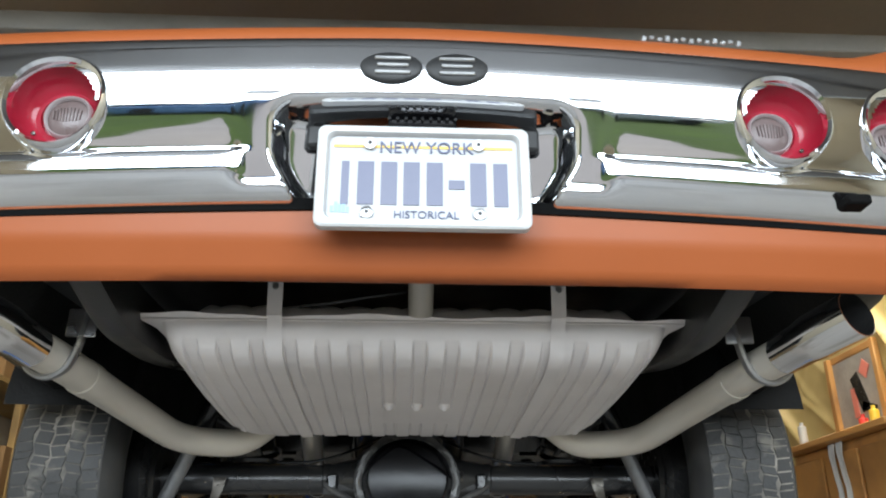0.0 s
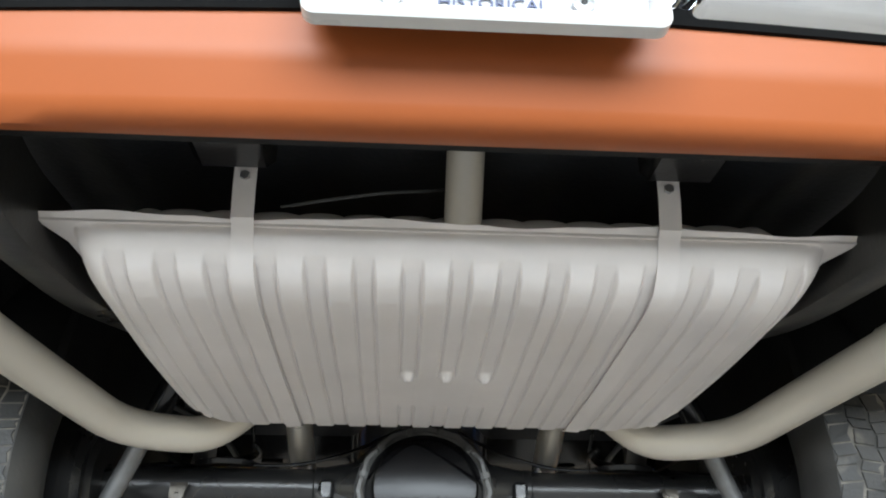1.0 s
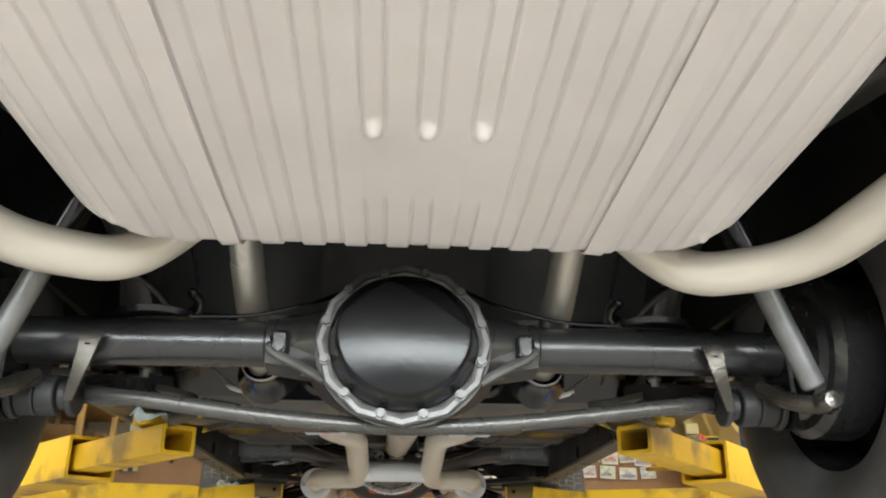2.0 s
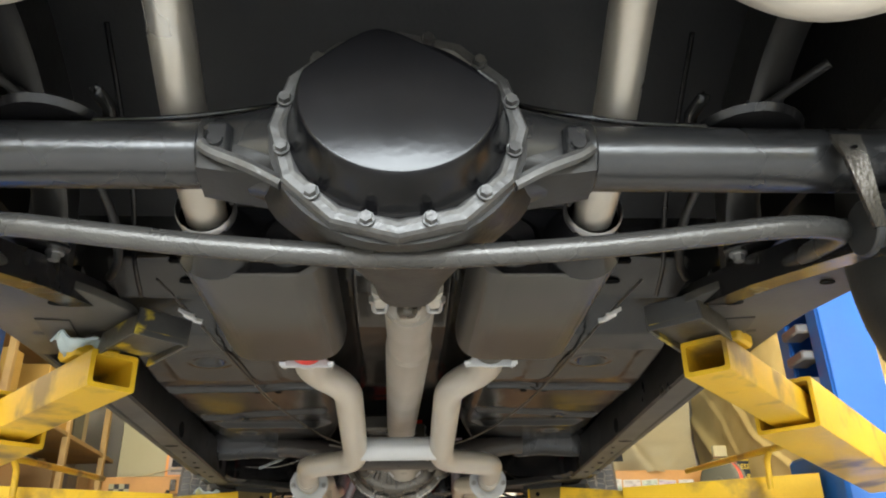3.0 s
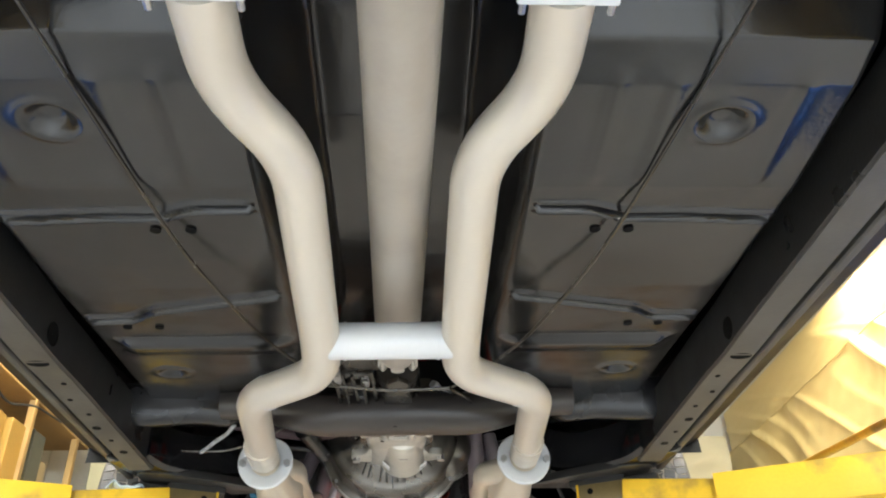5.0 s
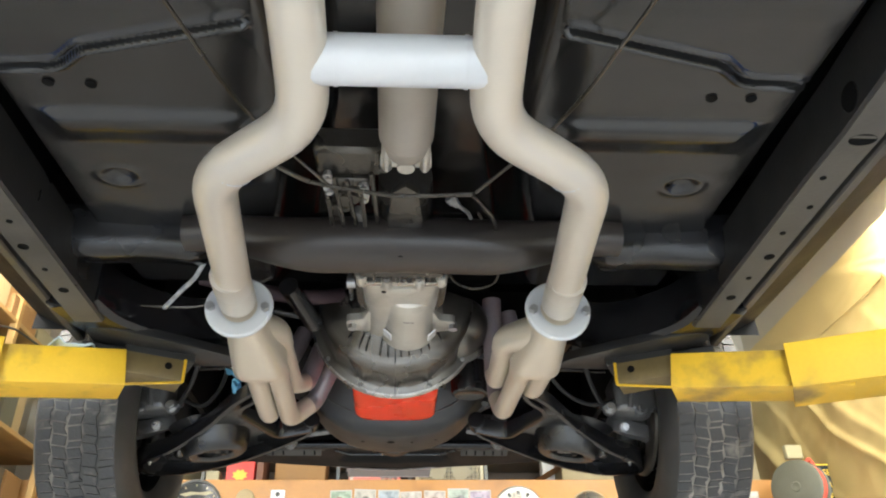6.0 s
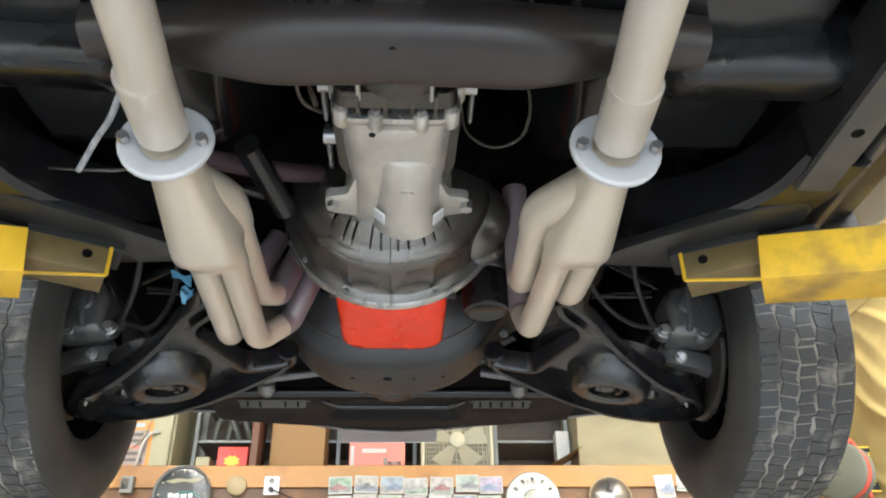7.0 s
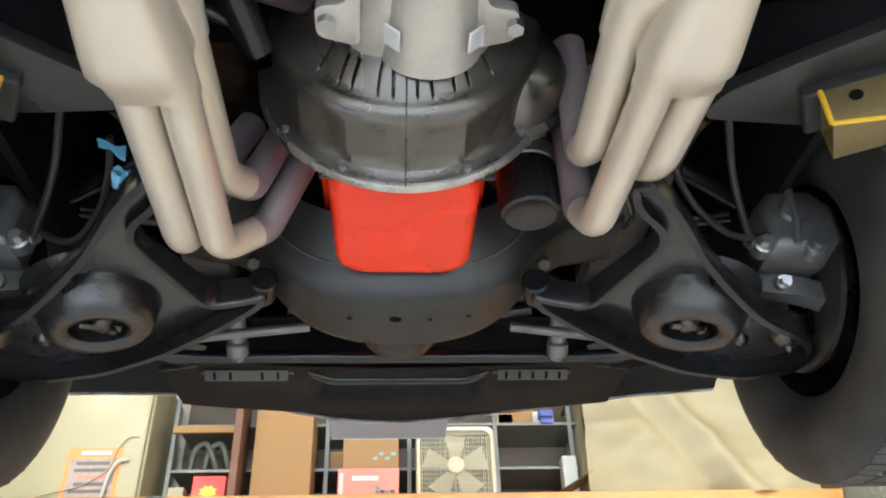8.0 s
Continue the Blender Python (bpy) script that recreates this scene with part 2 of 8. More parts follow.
def tube(pts, r, n=16, bend=0.05, steps=6, cap=True, flat=1.0):
    path = rounded(pts, bend, steps) if len(pts) > 2 else [Vector(p) for p in pts]
    rad = r if callable(r) else (lambda s: r)
    fr = frames_along(path)
    rings = []
    for k, (p, d, u, w) in enumerate(fr):
        q = rad(k / (len(fr) - 1))
        rings.append([p + (u * math.cos(a) * flat + w * math.sin(a)) * q for a in [2 * math.pi * i / n for i in range(n)]])
    return skin(rings, cap0=cap, cap1=cap)


def sweep(section, pts, bend=0.0, up=(0, 0, 1)):
    """A section of (sideways, up) points along a path, kept upright."""
    path = rounded(pts, bend) if bend else [Vector(p) for p in pts]
    rings = []
    for i, p in enumerate(path):
        d = (path[min(i + 1, len(path) - 1)] - path[max(i - 1, 0)]).normalized()
        side = d.cross(Vector(up)).normalized()
        top = side.cross(d)
        rings.append([p + side * a + top * b for a, b in section])
    return skin(rings)


def lathe(profile, c=(0, 0, 0), axis="y", n=32, a0=0.0, a1=360.0, close=False):
    """Turns (radius, height) about an axis through c."""
    full = a1 - a0 >= 360
    m = n if full else n + 1
    rings = []
    for k in range(m):
        a = radians(a0 + (a1 - a0) * k / n)
        ring = []
        for r, h in profile:
            x, y = r * math.cos(a), r * math.sin(a)
            ring.append(Vector(c) + {"y": V(x, h, y), "x": V(h, x, y), "z": V(x, y, h)}[axis])
        rings.append(ring)
    bm = skin(rings, closed_ring=close, closed_path=full)
    bmesh.ops.remove_doubles(bm, verts=bm.verts[:], dist=1e-6)
    bmesh.ops.recalc_face_normals(bm, faces=bm.faces[:])
    return bm


def cyl(p0, p1, r0, r1=None, n=20, bevel=0.0):
    p0, p1 = Vector(p0), Vector(p1)
    r1 = r0 if r1 is None else r1
    d = (p1 - p0).normalized()
    fr = frames_along([p0, p1])[0]
    u, w = fr[2], fr[3]
    L = (p1 - p0).length
    prof = [(r0, 0), (r1, L)] if not bevel else [(r0 - bevel, 0), (r0, bevel), (r1, L - bevel), (r1 - bevel, L)]
    return skin([[p0 + d * h + (u * math.cos(a) + w * math.sin(a)) * r for a in [2 * math.pi * i / n for i in range(n)]] for r, h in prof])


def prism(poly, axis, a, b, bevel=0.0):
    """A flat outline pushed along an axis from a to b. Outline pairs are the two other axes in order."""
    def put(p, h):
        return {"x": V(h, p[0], p[1]), "y": V(p[0], h, p[1]), "z": V(p[0], p[1], h)}[axis]
    bm = skin([[put(p, a) for p in poly], [put(p, b) for p in poly]])
    if bevel:
        bmesh.ops.bevel(bm, geom=bm.edges[:], offset=bevel, segments=2, profile=0.6, affect="EDGES", clamp_overlap=True)
    return bm


def sheet(nx, ny, fn, thick=0.0):
    """A grid of fn(u, v), u and v from 0 to 1."""
    bm = bmesh.new()
    rows = [[bm.verts.new(fn(i / nx, j / ny)) for i in range(nx + 1)] for j in range(ny + 1)]
    for a, b in zip(rows, rows[1:]):
        for i in range(nx):
            bm.faces.new((a[i], a[i + 1], b[i + 1], b[i]))
    if thick:
        bmesh.ops.recalc_face_normals(bm, faces=bm.faces[:])
        bmesh.ops.solidify(bm, geom=bm.faces[:], thickness=thick)
    return bm


def join(*bms):
    out = bmesh.new()
    for b in bms:
        tmp = bpy.data.meshes.new("tmp")
        b.to_mesh(tmp)
        out.from_mesh(tmp)
        bpy.data.meshes.remove(tmp)
        b.free()
    return out


def round_poly(pts, r=0.03, steps=4):
    """A closed flat outline with its corners rounded off."""
    out = []
    n = len(pts)
    for i in range(n):
        a, b, c = (Vector(pts[(i + k) % n]) for k in (-1, 0, 1))
        k = min(r, (a - b).length * 0.45, (c - b).length * 0.45)
        p, q = b + (a - b).normalized() * k, b + (c - b).normalized() * k
        for j in range(steps + 1):
            s = j / steps
            w = p * (1 - s) ** 2 + b * 2 * s * (1 - s) + q * s * s
            out.append((w.x, w.y))
    return out


def moved(bm, m):
    bm.transform(m)
    return bm


def mirrored(bm):
    out = bm.copy()
    for v in out.verts:
        v.co.x = -v.co.x
    bmesh.ops.reverse_faces(out, faces=out.faces[:])
    return out


ORIGIN = {}


def thing(name, loc, label, category, group="", kind=""):
    ob = new(name)
    ob.location = loc
    ob.empty_display_size = 0.1
    ORIGIN[ob] = Vector(loc)
    return tagged(ob, label, category, group, kind)


def part(name, bm, material, parent=None, label="", sharp=38.0):
    """Links a bmesh, given in world places, as one mesh object under a thing or part."""
    limit = radians(sharp)
    for f in bm.faces:
        f.smooth = True
    for e in bm.edges:
        e.smooth = len(e.link_faces) == 2 and e.calc_face_angle(0.0) < limit
    lo = Vector([min(v.co[k] for v in bm.verts) for k in range(3)])
    hi = Vector([max(v.co[k] for v in bm.verts) for k in range(3)])
    c = (lo + hi) / 2
    bm.transform(Matrix.Translation(-c))
    me = bpy.data.meshes.new(name)
    bm.to_mesh(me)
    bm.free()
    me.materials.append(material)
    ob = new(name, me)
    ob.location = c - (ORIGIN[parent] if parent else Vector((0, 0, 0)))
    ob.parent = parent
    ORIGIN[ob] = c
    return tagged(ob, label)


def solo(name, bm, material, label, category, group="", kind="", sharp=38.0):
    return tagged(part(name, bm, material, None, "", sharp), label, category, group, kind)


def both(name, bm, material, parent, label=""):
    """The same part on both sides of the car; parent may be a pair."""
    pa = parent if isinstance(parent, tuple) else (parent, parent)
    m = mirrored(bm)
    return part(name, bm, material, pa[0], label), part(name, m, material, pa[1], label)


def smooth(a, b, x):
    t = min(1.0, max(0.0, (x - a) / (b - a)))
    return t * t * (3 - 2 * t)


def lerp_table(table, x):
    for (x0, y0), (x1, y1) in zip(table, table[1:]):
        if x <= x1:
            return y0 + (y1 - y0) * min(1, max(0, (x - x0) / (x1 - x0)))
    return table[-1][1]


# ---- the garage ----
X1, Y0, Y1, ZC = 3.25, -4.4, 7.6, 4.3
solo("floor", box((0, (Y0 + Y1) / 2, -0.06), (2 * X1 + 0.4, Y1 - Y0 + 0.4, 0.12)), M_CONC, "grey stained concrete garage floor slab", "floor", kind="structure")
solo("ceiling", box((0, (Y0 + Y1) / 2, ZC + 0.06), (2 * X1 + 0.4, Y1 - Y0 + 0.4, 0.12)), M_CEIL, "dim brown board ceiling of the garage", "ceiling", kind="structure")
solo("wall_east", box((X1 + 0.08, (Y0 + Y1) / 2, ZC / 2), (0.16, Y1 - Y0, ZC)), M_WALL, "tan board wall behind the hung tarps", "wall", kind="structure")
solo("wall_west", box((-X1 - 0.08, (Y0 + Y1) / 2, ZC / 2), (0.16, Y1 - Y0, ZC)), M_WALL, "tan board wall behind stacked cartons", "wall", kind="structure")
solo("wall_north", box((0, Y1 + 0.08, ZC / 2), (2 * X1, 0.16, ZC)), M_WALL, "tan board wall behind the deep storage shelf", "wall", kind="structure")
ws = join(box((-2.98, Y0 - 0.08, ZC / 2), (0.86, 0.16, ZC)), box((2.98, Y0 - 0.08, ZC / 2), (0.86, 0.16, ZC)), box((0, Y0 - 0.08, 4.0), (5.1, 0.16, 0.6)))
solo("wall_south", ws, M_WALL, "tan board wall with a wide open garage doorway", "wall", kind="structure")

# ---- the car on the lift ----
car = thing("car", (0, 1.42, 1.47), "orange vintage coupe raised on the yellow lift arms, seen from below", "car")


# body: floor pan with tunnel, beads and sunk plugs
PAN_Z = [(-1.06, 2.03), (-0.9, 2.06), (-0.3, 2.09), (-0.12, 2.22), (0.0, 2.28), (0.25, 2.26), (0.45, 2.10), (0.62, 1.945), (0.74, 1.915), (0.80, 1.855), (0.86, 1.842), (1.05, 1.832), (1.35, 1.845), (1.6, 1.862), (1.95, 1.88), (2.2, 1.91), (2.36, 2.0), (2.62, 2.22), (3.0, 2.30)]


def pan_z(x, y):
    z = lerp_table(PAN_Z, y)
    ax = abs(x)
    # transmission tunnel
    h = 0.13 + 0.05 * smooth(1.6, 2.2, y)
    w = 0.15 + 0.10 * smooth(1.5, 2.3, y)
    if y > 0.2:
        z += h * (1 - smooth(w - 0.05, w + 0.045, ax)) * smooth(0.3, 0.75, y)
    # pressed beads across the footwells
    if w + 0.05 < ax < 0.56:
        b1 = 1.088 - 0.030 * smooth(0.20, 0.15, ax) + 0.020 * smooth(0.27, 0.34, ax) + 0.008 * smooth(0.40, 0.56, ax)
        b2 = 1.352 + 0.26 * (ax - 0.15) + 0.022 * smooth(0.42, 0.47, ax) - 0.015 * smooth(0.47, 0.56, ax)
        for yb, d in ((b1, -0.006), (b1 + 0.010, 0.008), (b1 + 0.020, -0.010), (b2, -0.006), (b2 + 0.010, 0.008), (b2 + 0.020, -0.010)):
            z += d * math.exp(-((y - yb) / 0.0040) ** 2) * smooth(0.57, 0.54, ax)
        z -= 0.015 * (smooth(1.560, 1.585, y) - smooth(1.595, 1.66, y)) * smooth(0.55, 0.50, ax) * smooth(w + 0.03, w + 0.1, ax)
        for xb in (0.27, 0.34, 0.50):
            z -= 0.003 * math.exp(-((ax - xb) / 0.011) ** 2) * (smooth(0.83, 0.87, y) - smooth(1.02, 1.06, y))
        for (px, py, pr, pd) in ((0.415, 0.925, 0.026, 0.014), (0.470, 1.752, 0.022, 0.010)):
            d = math.hypot((ax - px) * 0.85, y - py)
            z += pd * 1.0 * (1 - smooth(pr * 0.40, pr * 1.15, d)) - 0.0025 * math.exp(-((d - pr * 1.25) / 0.007) ** 2)
    # raised sides toward the sills
    z += 0.13 * smooth(0.560, 0.585, ax) * smooth(0.7, 0.85, y)
    # beads along the boot floor
    if y < -0.2:
        z += 0.008 * math.cos(x * 2 * math.pi / 0.16) * smooth(-0.2, -0.3, y) * (1 - smooth(0.5, 0.6, ax))
    return z


def pan_y(v):
    """Rows lie closer together under the footwells."""
    return lerp_table([(0.0, 0.56), (0.08, 0.74), (0.8, 1.82), (1.0, 3.0)], v)


part("boot_floor", sheet(150, 110, lambda u, v: V(-0.72 + 1.44 * u, -1.06 + 1.62 * v, pan_z(-0.72 + 1.44 * u, -1.06 + 1.62 * v))), M_BOOT, car, "flat black underside of the boot floor")
pan = sheet(260, 520, lambda u, v: V(-0.72 + 1.44 * u, pan_y(v), pan_z(-0.72 + 1.44 * u, pan_y(v))))
floor_pan = part("floor_pan", pan, M_UNDER, car, "black undercoated floor pan with pressed beads")

# body sides, deck and roof close the car from above
def section(y):
    """Half outline of the body at y, from sill up to the centre line."""
    belt = 2.50
    top = lerp_table([(-1.05, 2.27), (-0.9, 2.34), (-0.35, 2.52), (0.4, 2.84), (1.4, 2.90), (1.9, 2.85), (2.35, 2.58), (3.4, 2.54), (3.6, 2.36)], y)
    w = lerp_table([(-1.06, 0.86), (-0.8, 0.93), (0.5, 0.95), (2.5, 0.95), (3.3, 0.93), (3.6, 0.80)], y)
    low = lerp_table([(-1.06, 2.03), (-0.8, 1.97), (-0.5, 1.93), (0.4, 1.90), (0.6, 1.888), (2.2, 1.888), (2.45, 1.89), (3.3, 1.90), (3.6, 1.95)], y)
    for yc in (0.01, 2.83):
        d = abs(y - yc)
        if d < 0.37:
            low = max(low, 1.82 + math.sqrt(max(0, 0.37 ** 2 - d * d)) * 0.80)
    belt = min(belt, top - 0.02)
    return [V(w - 0.16, y, low), V(w - 0.07, y, low + 0.05), V(w - 0.015, y, low + 0.13), V(w, y, max(low + 0.14, low + (belt - low) * 0.5)), V(w - 0.02, y, max(belt, low + 0.16)), V(min(w - 0.05, 0.62 + (2.90 - top) * 0.8), y, top - 0.03), V(0.3, y, top), V(0, y, top + 0.005)]


ys = [-1.06 + 4.66 * k / 120 for k in range(121)]
half = [section(y) for y in ys]
full = [[V(-p.x, p.y, p.z) for p in s[2:]] + [p.copy() for p in s[-2:1:-1]] for s in half]
part("body_shell", skin(full, closed_ring=False), M_ORANGE, car, "glossy orange painted body shell")


def liner(s):
    rows = []
    for y, sec in zip(ys, half):
        rows.append([V(s * 0.70, y, pan_z(0.70, min(y, 3.0)) + 0.02), V(s * 0.76, y, max(sec[0].z + 0.012, 1.90)), V(s * (sec[0].x + 0.004), y, sec[0].z + 0.004), V(s * sec[1].x, y, sec[1].z), V(s * (sec[2].x + 0.002), y, sec[2].z + 0.004), V(s * (sec[3].x - 0.02), y, sec[3].z)])
    return skin(rows, closed_ring=False)


for s in (1, -1):
    part("inner_panel", liner(s), M_MATTE, car, "black undercoated inner side panel")


def inner_wheelhouse(yc, s):
    bm = lathe([(0.36, 0.0), (0.40, 0.06), (0.405, 0.26)], (0, 0, 0), "x", 34, 5, 175)
    bm.transform(Matrix.Translation((s * 0.62, yc, 1.86)) @ Matrix.Diagonal((s, 1, 1, 1)))
    cap = prism([(yc + 0.40 * math.cos(radians(a)), 1.86 + 0.40 * math.sin(radians(a))) for a in range(5, 176, 10)], "x", s * 0.60, s * 0.615)
    return join(bm, cap)


for yc in (0.01, 2.83):
    for s in (1, -1):
        part("wheel_housing", inner_wheelhouse(yc, s), M_MATTE, car, "black inner wheel housing")

part("hood_liner", sheet(10, 20, lambda u, v: V(-0.75 + 1.5 * u, 2.2 + 1.36 * v, 2.44 - 0.05 * v)), M_MATTE, car, "black underside of the bonnet")
part("firewall", sheet(10, 4, lambda u, v: V(-0.75 + 1.5 * u, 2.56, 2.1 + 0.36 * v)), M_MATTE, car)
part("nose_panel", sheet(10, 4, lambda u, v: V(-0.78 + 1.56 * u, 3.50, 1.98 + 0.44 * v)), M_MATTE, car)
# inner closing panels under the boot and along the sills
both("sill", sweep([(-0.045, -0.02), (0.02, -0.03), (0.045, 0.0), (0.045, 0.10), (-0.045, 0.10)], [(0.712, 0.55, 1.862), (0.712, 2.28, 1.862)]), M_UNDER, car, "black sill along the floor edge")
both("sill_flange", box((0.702, 1.42, 1.820), (0.020, 1.74, 0.030), 0.004), M_DUSTY, car, "dull pinch flange under the sill")
part("rear_crossmember", sweep([(-0.03, -0.02), (0.03, -0.02), (0.04, 0.05), (-0.04, 0.05)], [(-0.85, -1.0, 2.0), (0.85, -1.0, 2.0)]), M_MATTE, car)

# frame: side rails, kick-ups, torque boxes
RAIL = [(-0.048, 0.004), (-0.044, 0.0), (0.010, 0.0), (0.014, 0.008), (0.014, 0.10), (-0.048, 0.10)]
RAIL_PATH = [(0.600, 0.52, 1.785), (0.645, 0.80, 1.785), (0.648, 1.40, 1.785), (0.650, 1.50, 1.783), (0.648, 1.60, 1.785), (0.648, 2.14, 1.785)]
frame_pair = both("frame_rail", sweep(RAIL, RAIL_PATH, 0.08), M_CRADLE, car, "black painted steel frame side rail")
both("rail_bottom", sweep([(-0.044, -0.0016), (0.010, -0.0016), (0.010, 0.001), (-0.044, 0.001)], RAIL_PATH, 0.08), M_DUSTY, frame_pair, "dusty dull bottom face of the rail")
both("rail_flange", sweep([(0.013, 0.012), (0.022, 0.010), (0.022, 0.014), (0.013, 0.016)], RAIL_PATH[1:], 0.08), M_DUSTY, frame_pair)
REAR_RAIL = [(-0.024, 0.004), (-0.018, 0.0), (0.018, 0.0), (0.024, 0.004), (0.024, 0.09), (-0.024, 0.09)]
FRONT_RAIL = [(-0.055, 0.012), (-0.043, 0.002), (0.040, 0.0), (0.052, 0.010), (0.056, 0.040), (0.050, 0.11), (-0.045, 0.11), (-0.056, 0.05)]
both("front_frame_rail", sweep(FRONT_RAIL, [(0.648, 2.08, 1.788), (0.632, 2.18, 1.79), (0.57, 2.28, 1.798), (0.48, 2.35, 1.806), (0.42, 2.43, 1.86), (0.40, 2.54, 1.93), (0.40, 2.9, 1.95), (0.40, 3.35, 1.93)], 0.10), M_SATIN, car, "glossy black curved front frame rail")
both("rear_frame_rail", join(
    sweep(REAR_RAIL, [(0.625, 0.60, 1.785), (0.55, 0.42, 1.80), (0.50, 0.25, 1.89), (0.49, 0.0, 2.0), (0.49, -0.30, 1.99), (0.50, -0.62, 1.93), (0.485, -0.90, 1.905), (0.50, -1.04, 1.96)], 0.1)), M_CRADLE, car, "dull black painted rear frame kick-up")
both("torque_box", join(
    prism(round_poly([(0.44, 0.50), (0.49, 0.40), (0.60, 0.30), (0.72, 0.22), (0.75, 0.30), (0.69, 0.52), (0.68, 0.72), (0.61, 0.70), (0.56, 0.60), (0.49, 0.57), (0.45, 0.55)], 0.04), "z", 1.786, 1.800, 0.003)), M_DUSTY, car, "black boxed frame corner plate")
both("front_torque_box", prism(round_poly([(0.355, 2.39), (0.37, 2.345), (0.46, 2.28), (0.58, 2.20), (0.66, 2.18), (0.66, 2.30), (0.60, 2.385), (0.50, 2.40)], 0.03, 5), "z", 1.791, 1.812, 0.006), M_CRADLE, car, "black frame corner gusset")


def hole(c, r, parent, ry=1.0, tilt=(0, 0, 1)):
    """A flat black cap, painted as the shade inside a punched hole, with a thin pressed lip."""
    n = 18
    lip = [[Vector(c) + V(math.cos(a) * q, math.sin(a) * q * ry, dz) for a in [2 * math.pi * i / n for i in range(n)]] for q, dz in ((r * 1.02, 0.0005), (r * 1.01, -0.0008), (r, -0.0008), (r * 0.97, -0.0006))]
    return part("hole", skin(lip, cap0=False, cap1=True), M_HOLE_SHADE, parent)


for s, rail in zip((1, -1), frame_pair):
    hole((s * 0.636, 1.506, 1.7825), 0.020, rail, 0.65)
    # black disc on the rail, painted as the shade of a side hole
    part("side_hole", lathe([(0.0005, 0.0), (0.020, 0.0), (0.022, 0.002)], (s * 0.5998, 1.455, 1.815), "x", 20), M_HOLE_SHADE, rail)
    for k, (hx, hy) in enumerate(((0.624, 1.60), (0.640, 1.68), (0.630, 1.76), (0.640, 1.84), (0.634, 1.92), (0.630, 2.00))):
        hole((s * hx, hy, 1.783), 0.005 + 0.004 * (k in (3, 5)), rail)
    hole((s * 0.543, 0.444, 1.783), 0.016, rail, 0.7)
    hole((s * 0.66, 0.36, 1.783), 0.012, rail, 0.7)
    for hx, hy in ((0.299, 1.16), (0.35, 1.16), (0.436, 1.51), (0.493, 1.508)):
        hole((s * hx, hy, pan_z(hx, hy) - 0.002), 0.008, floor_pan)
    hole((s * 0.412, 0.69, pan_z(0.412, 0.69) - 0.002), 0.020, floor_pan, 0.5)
    # black block under the pan for a slot's shade
    part("pan_slot", box((s * 0.408, 0.625, pan_z(0.408, 0.625) - 0.004), (0.06, 0.014, 0.006), 0.002), M_HOLE_SHADE, floor_pan)

# rear bumper
def bump_y(x):
    return -1.19 + 0.05 * (x / 0.9) ** 2 + 0.22 * max(0, abs(x) - 0.80) ** 1.5 * 8


# top roll, upright band, bowed main face, ridge, lower lip
BUMP = [(0.07, 2.287), (0.035, 2.289), (0.012, 2.284), (0.004, 2.275), (0.0025, 2.266), (0.0012, 2.246), (0.0, 2.226), (0.0006, 2.218), (0.0020, 2.208), (0.0044, 2.198), (0.0082, 2.184), (0.0128, 2.170), (0.0182, 2.156), (0.0242, 2.142), (0.0306, 2.129), (0.0362, 2.119), (0.0378, 2.115), (0.0330, 2.111), (0.0288, 2.107), (0.0282, 2.100), (0.0286, 2.091), (0.0298, 2.083), (0.0318, 2.077), (0.0390, 2.068), (0.0480, 2.060), (0.0620, 2.049), (0.082, 2.042), (0.10, 2.042)]


LIGHTS = [(x, 2.172 - 0.016 * abs(x) / 0.9) for x in (-0.715, -0.520, 0.532, 0.728)]
BUMP = [BUMP[0]] + [tuple(p) for p in [tuple(a[k] + (b[k] - a[k]) * j / 4 for k in (0, 1)) for a, b in zip(BUMP, BUMP[1:]) for j in range(1, 5)]]


def bump_ring(x):
    ring = []
    ax = abs(x - 0.004)
    for dy, z in BUMP:
        # a plain collar stands round the plate well; the well itself is sunk
        collar = (1 - smooth(0.245, 0.285, ax)) * (1 - smooth(2.176, 2.206, z)) * smooth(2.050, 2.072, z)
        dy = dy + (0.006 + 0.40 * max(0.0, 2.18 - z) - dy) * collar
        side = 0.222 - 0.030 * smooth(2.115, 2.045, z) - 0.020 * smooth(2.150, 2.190, z)
        well = (1 - smooth(side - 0.022, side, ax)) * (1 - smooth(2.162, 2.184, z))
        bowl = 0.040 + 0.030 * (1 - (ax / 0.22) ** 2)
        ring.append(V(x, bump_y(x) + dy + bowl * well, z - 0.020 * (math.sqrt(x * x + 0.003) - 0.055) / 0.9))
    return ring


bumper_mesh = skin([bump_ring(-0.9 + 1.8 * k / 420) for k in range(421)], closed_ring=False)
for _ in range(3):
    bmesh.ops.smooth_vert(bumper_mesh, verts=bumper_mesh.verts[:], factor=0.5, use_axis_x=False, use_axis_y=True, use_axis_z=True)
sunk = [f for f in bumper_mesh.faces if any(math.hypot(f.calc_center_median().x - lx, f.calc_center_median().z - lz) < 0.060 for lx, lz in LIGHTS)]
bmesh.ops.delete(bumper_mesh, geom=sunk, context="FACES")
bumper = part("rear_bumper", bumper_mesh, M_CHROME, car, "bright chrome rear bumper with a recess for the plate", sharp=60)
# solid black block: the slot's shade is put in by colour
part("bumper_slot", box((0.632, bump_y(0.63) + 0.034, 2.049), (0.036, 0.034, 0.016), 0.003), M_HOLE_SHADE, bumper, "black block that paints the shade of a slot in the bumper lip")
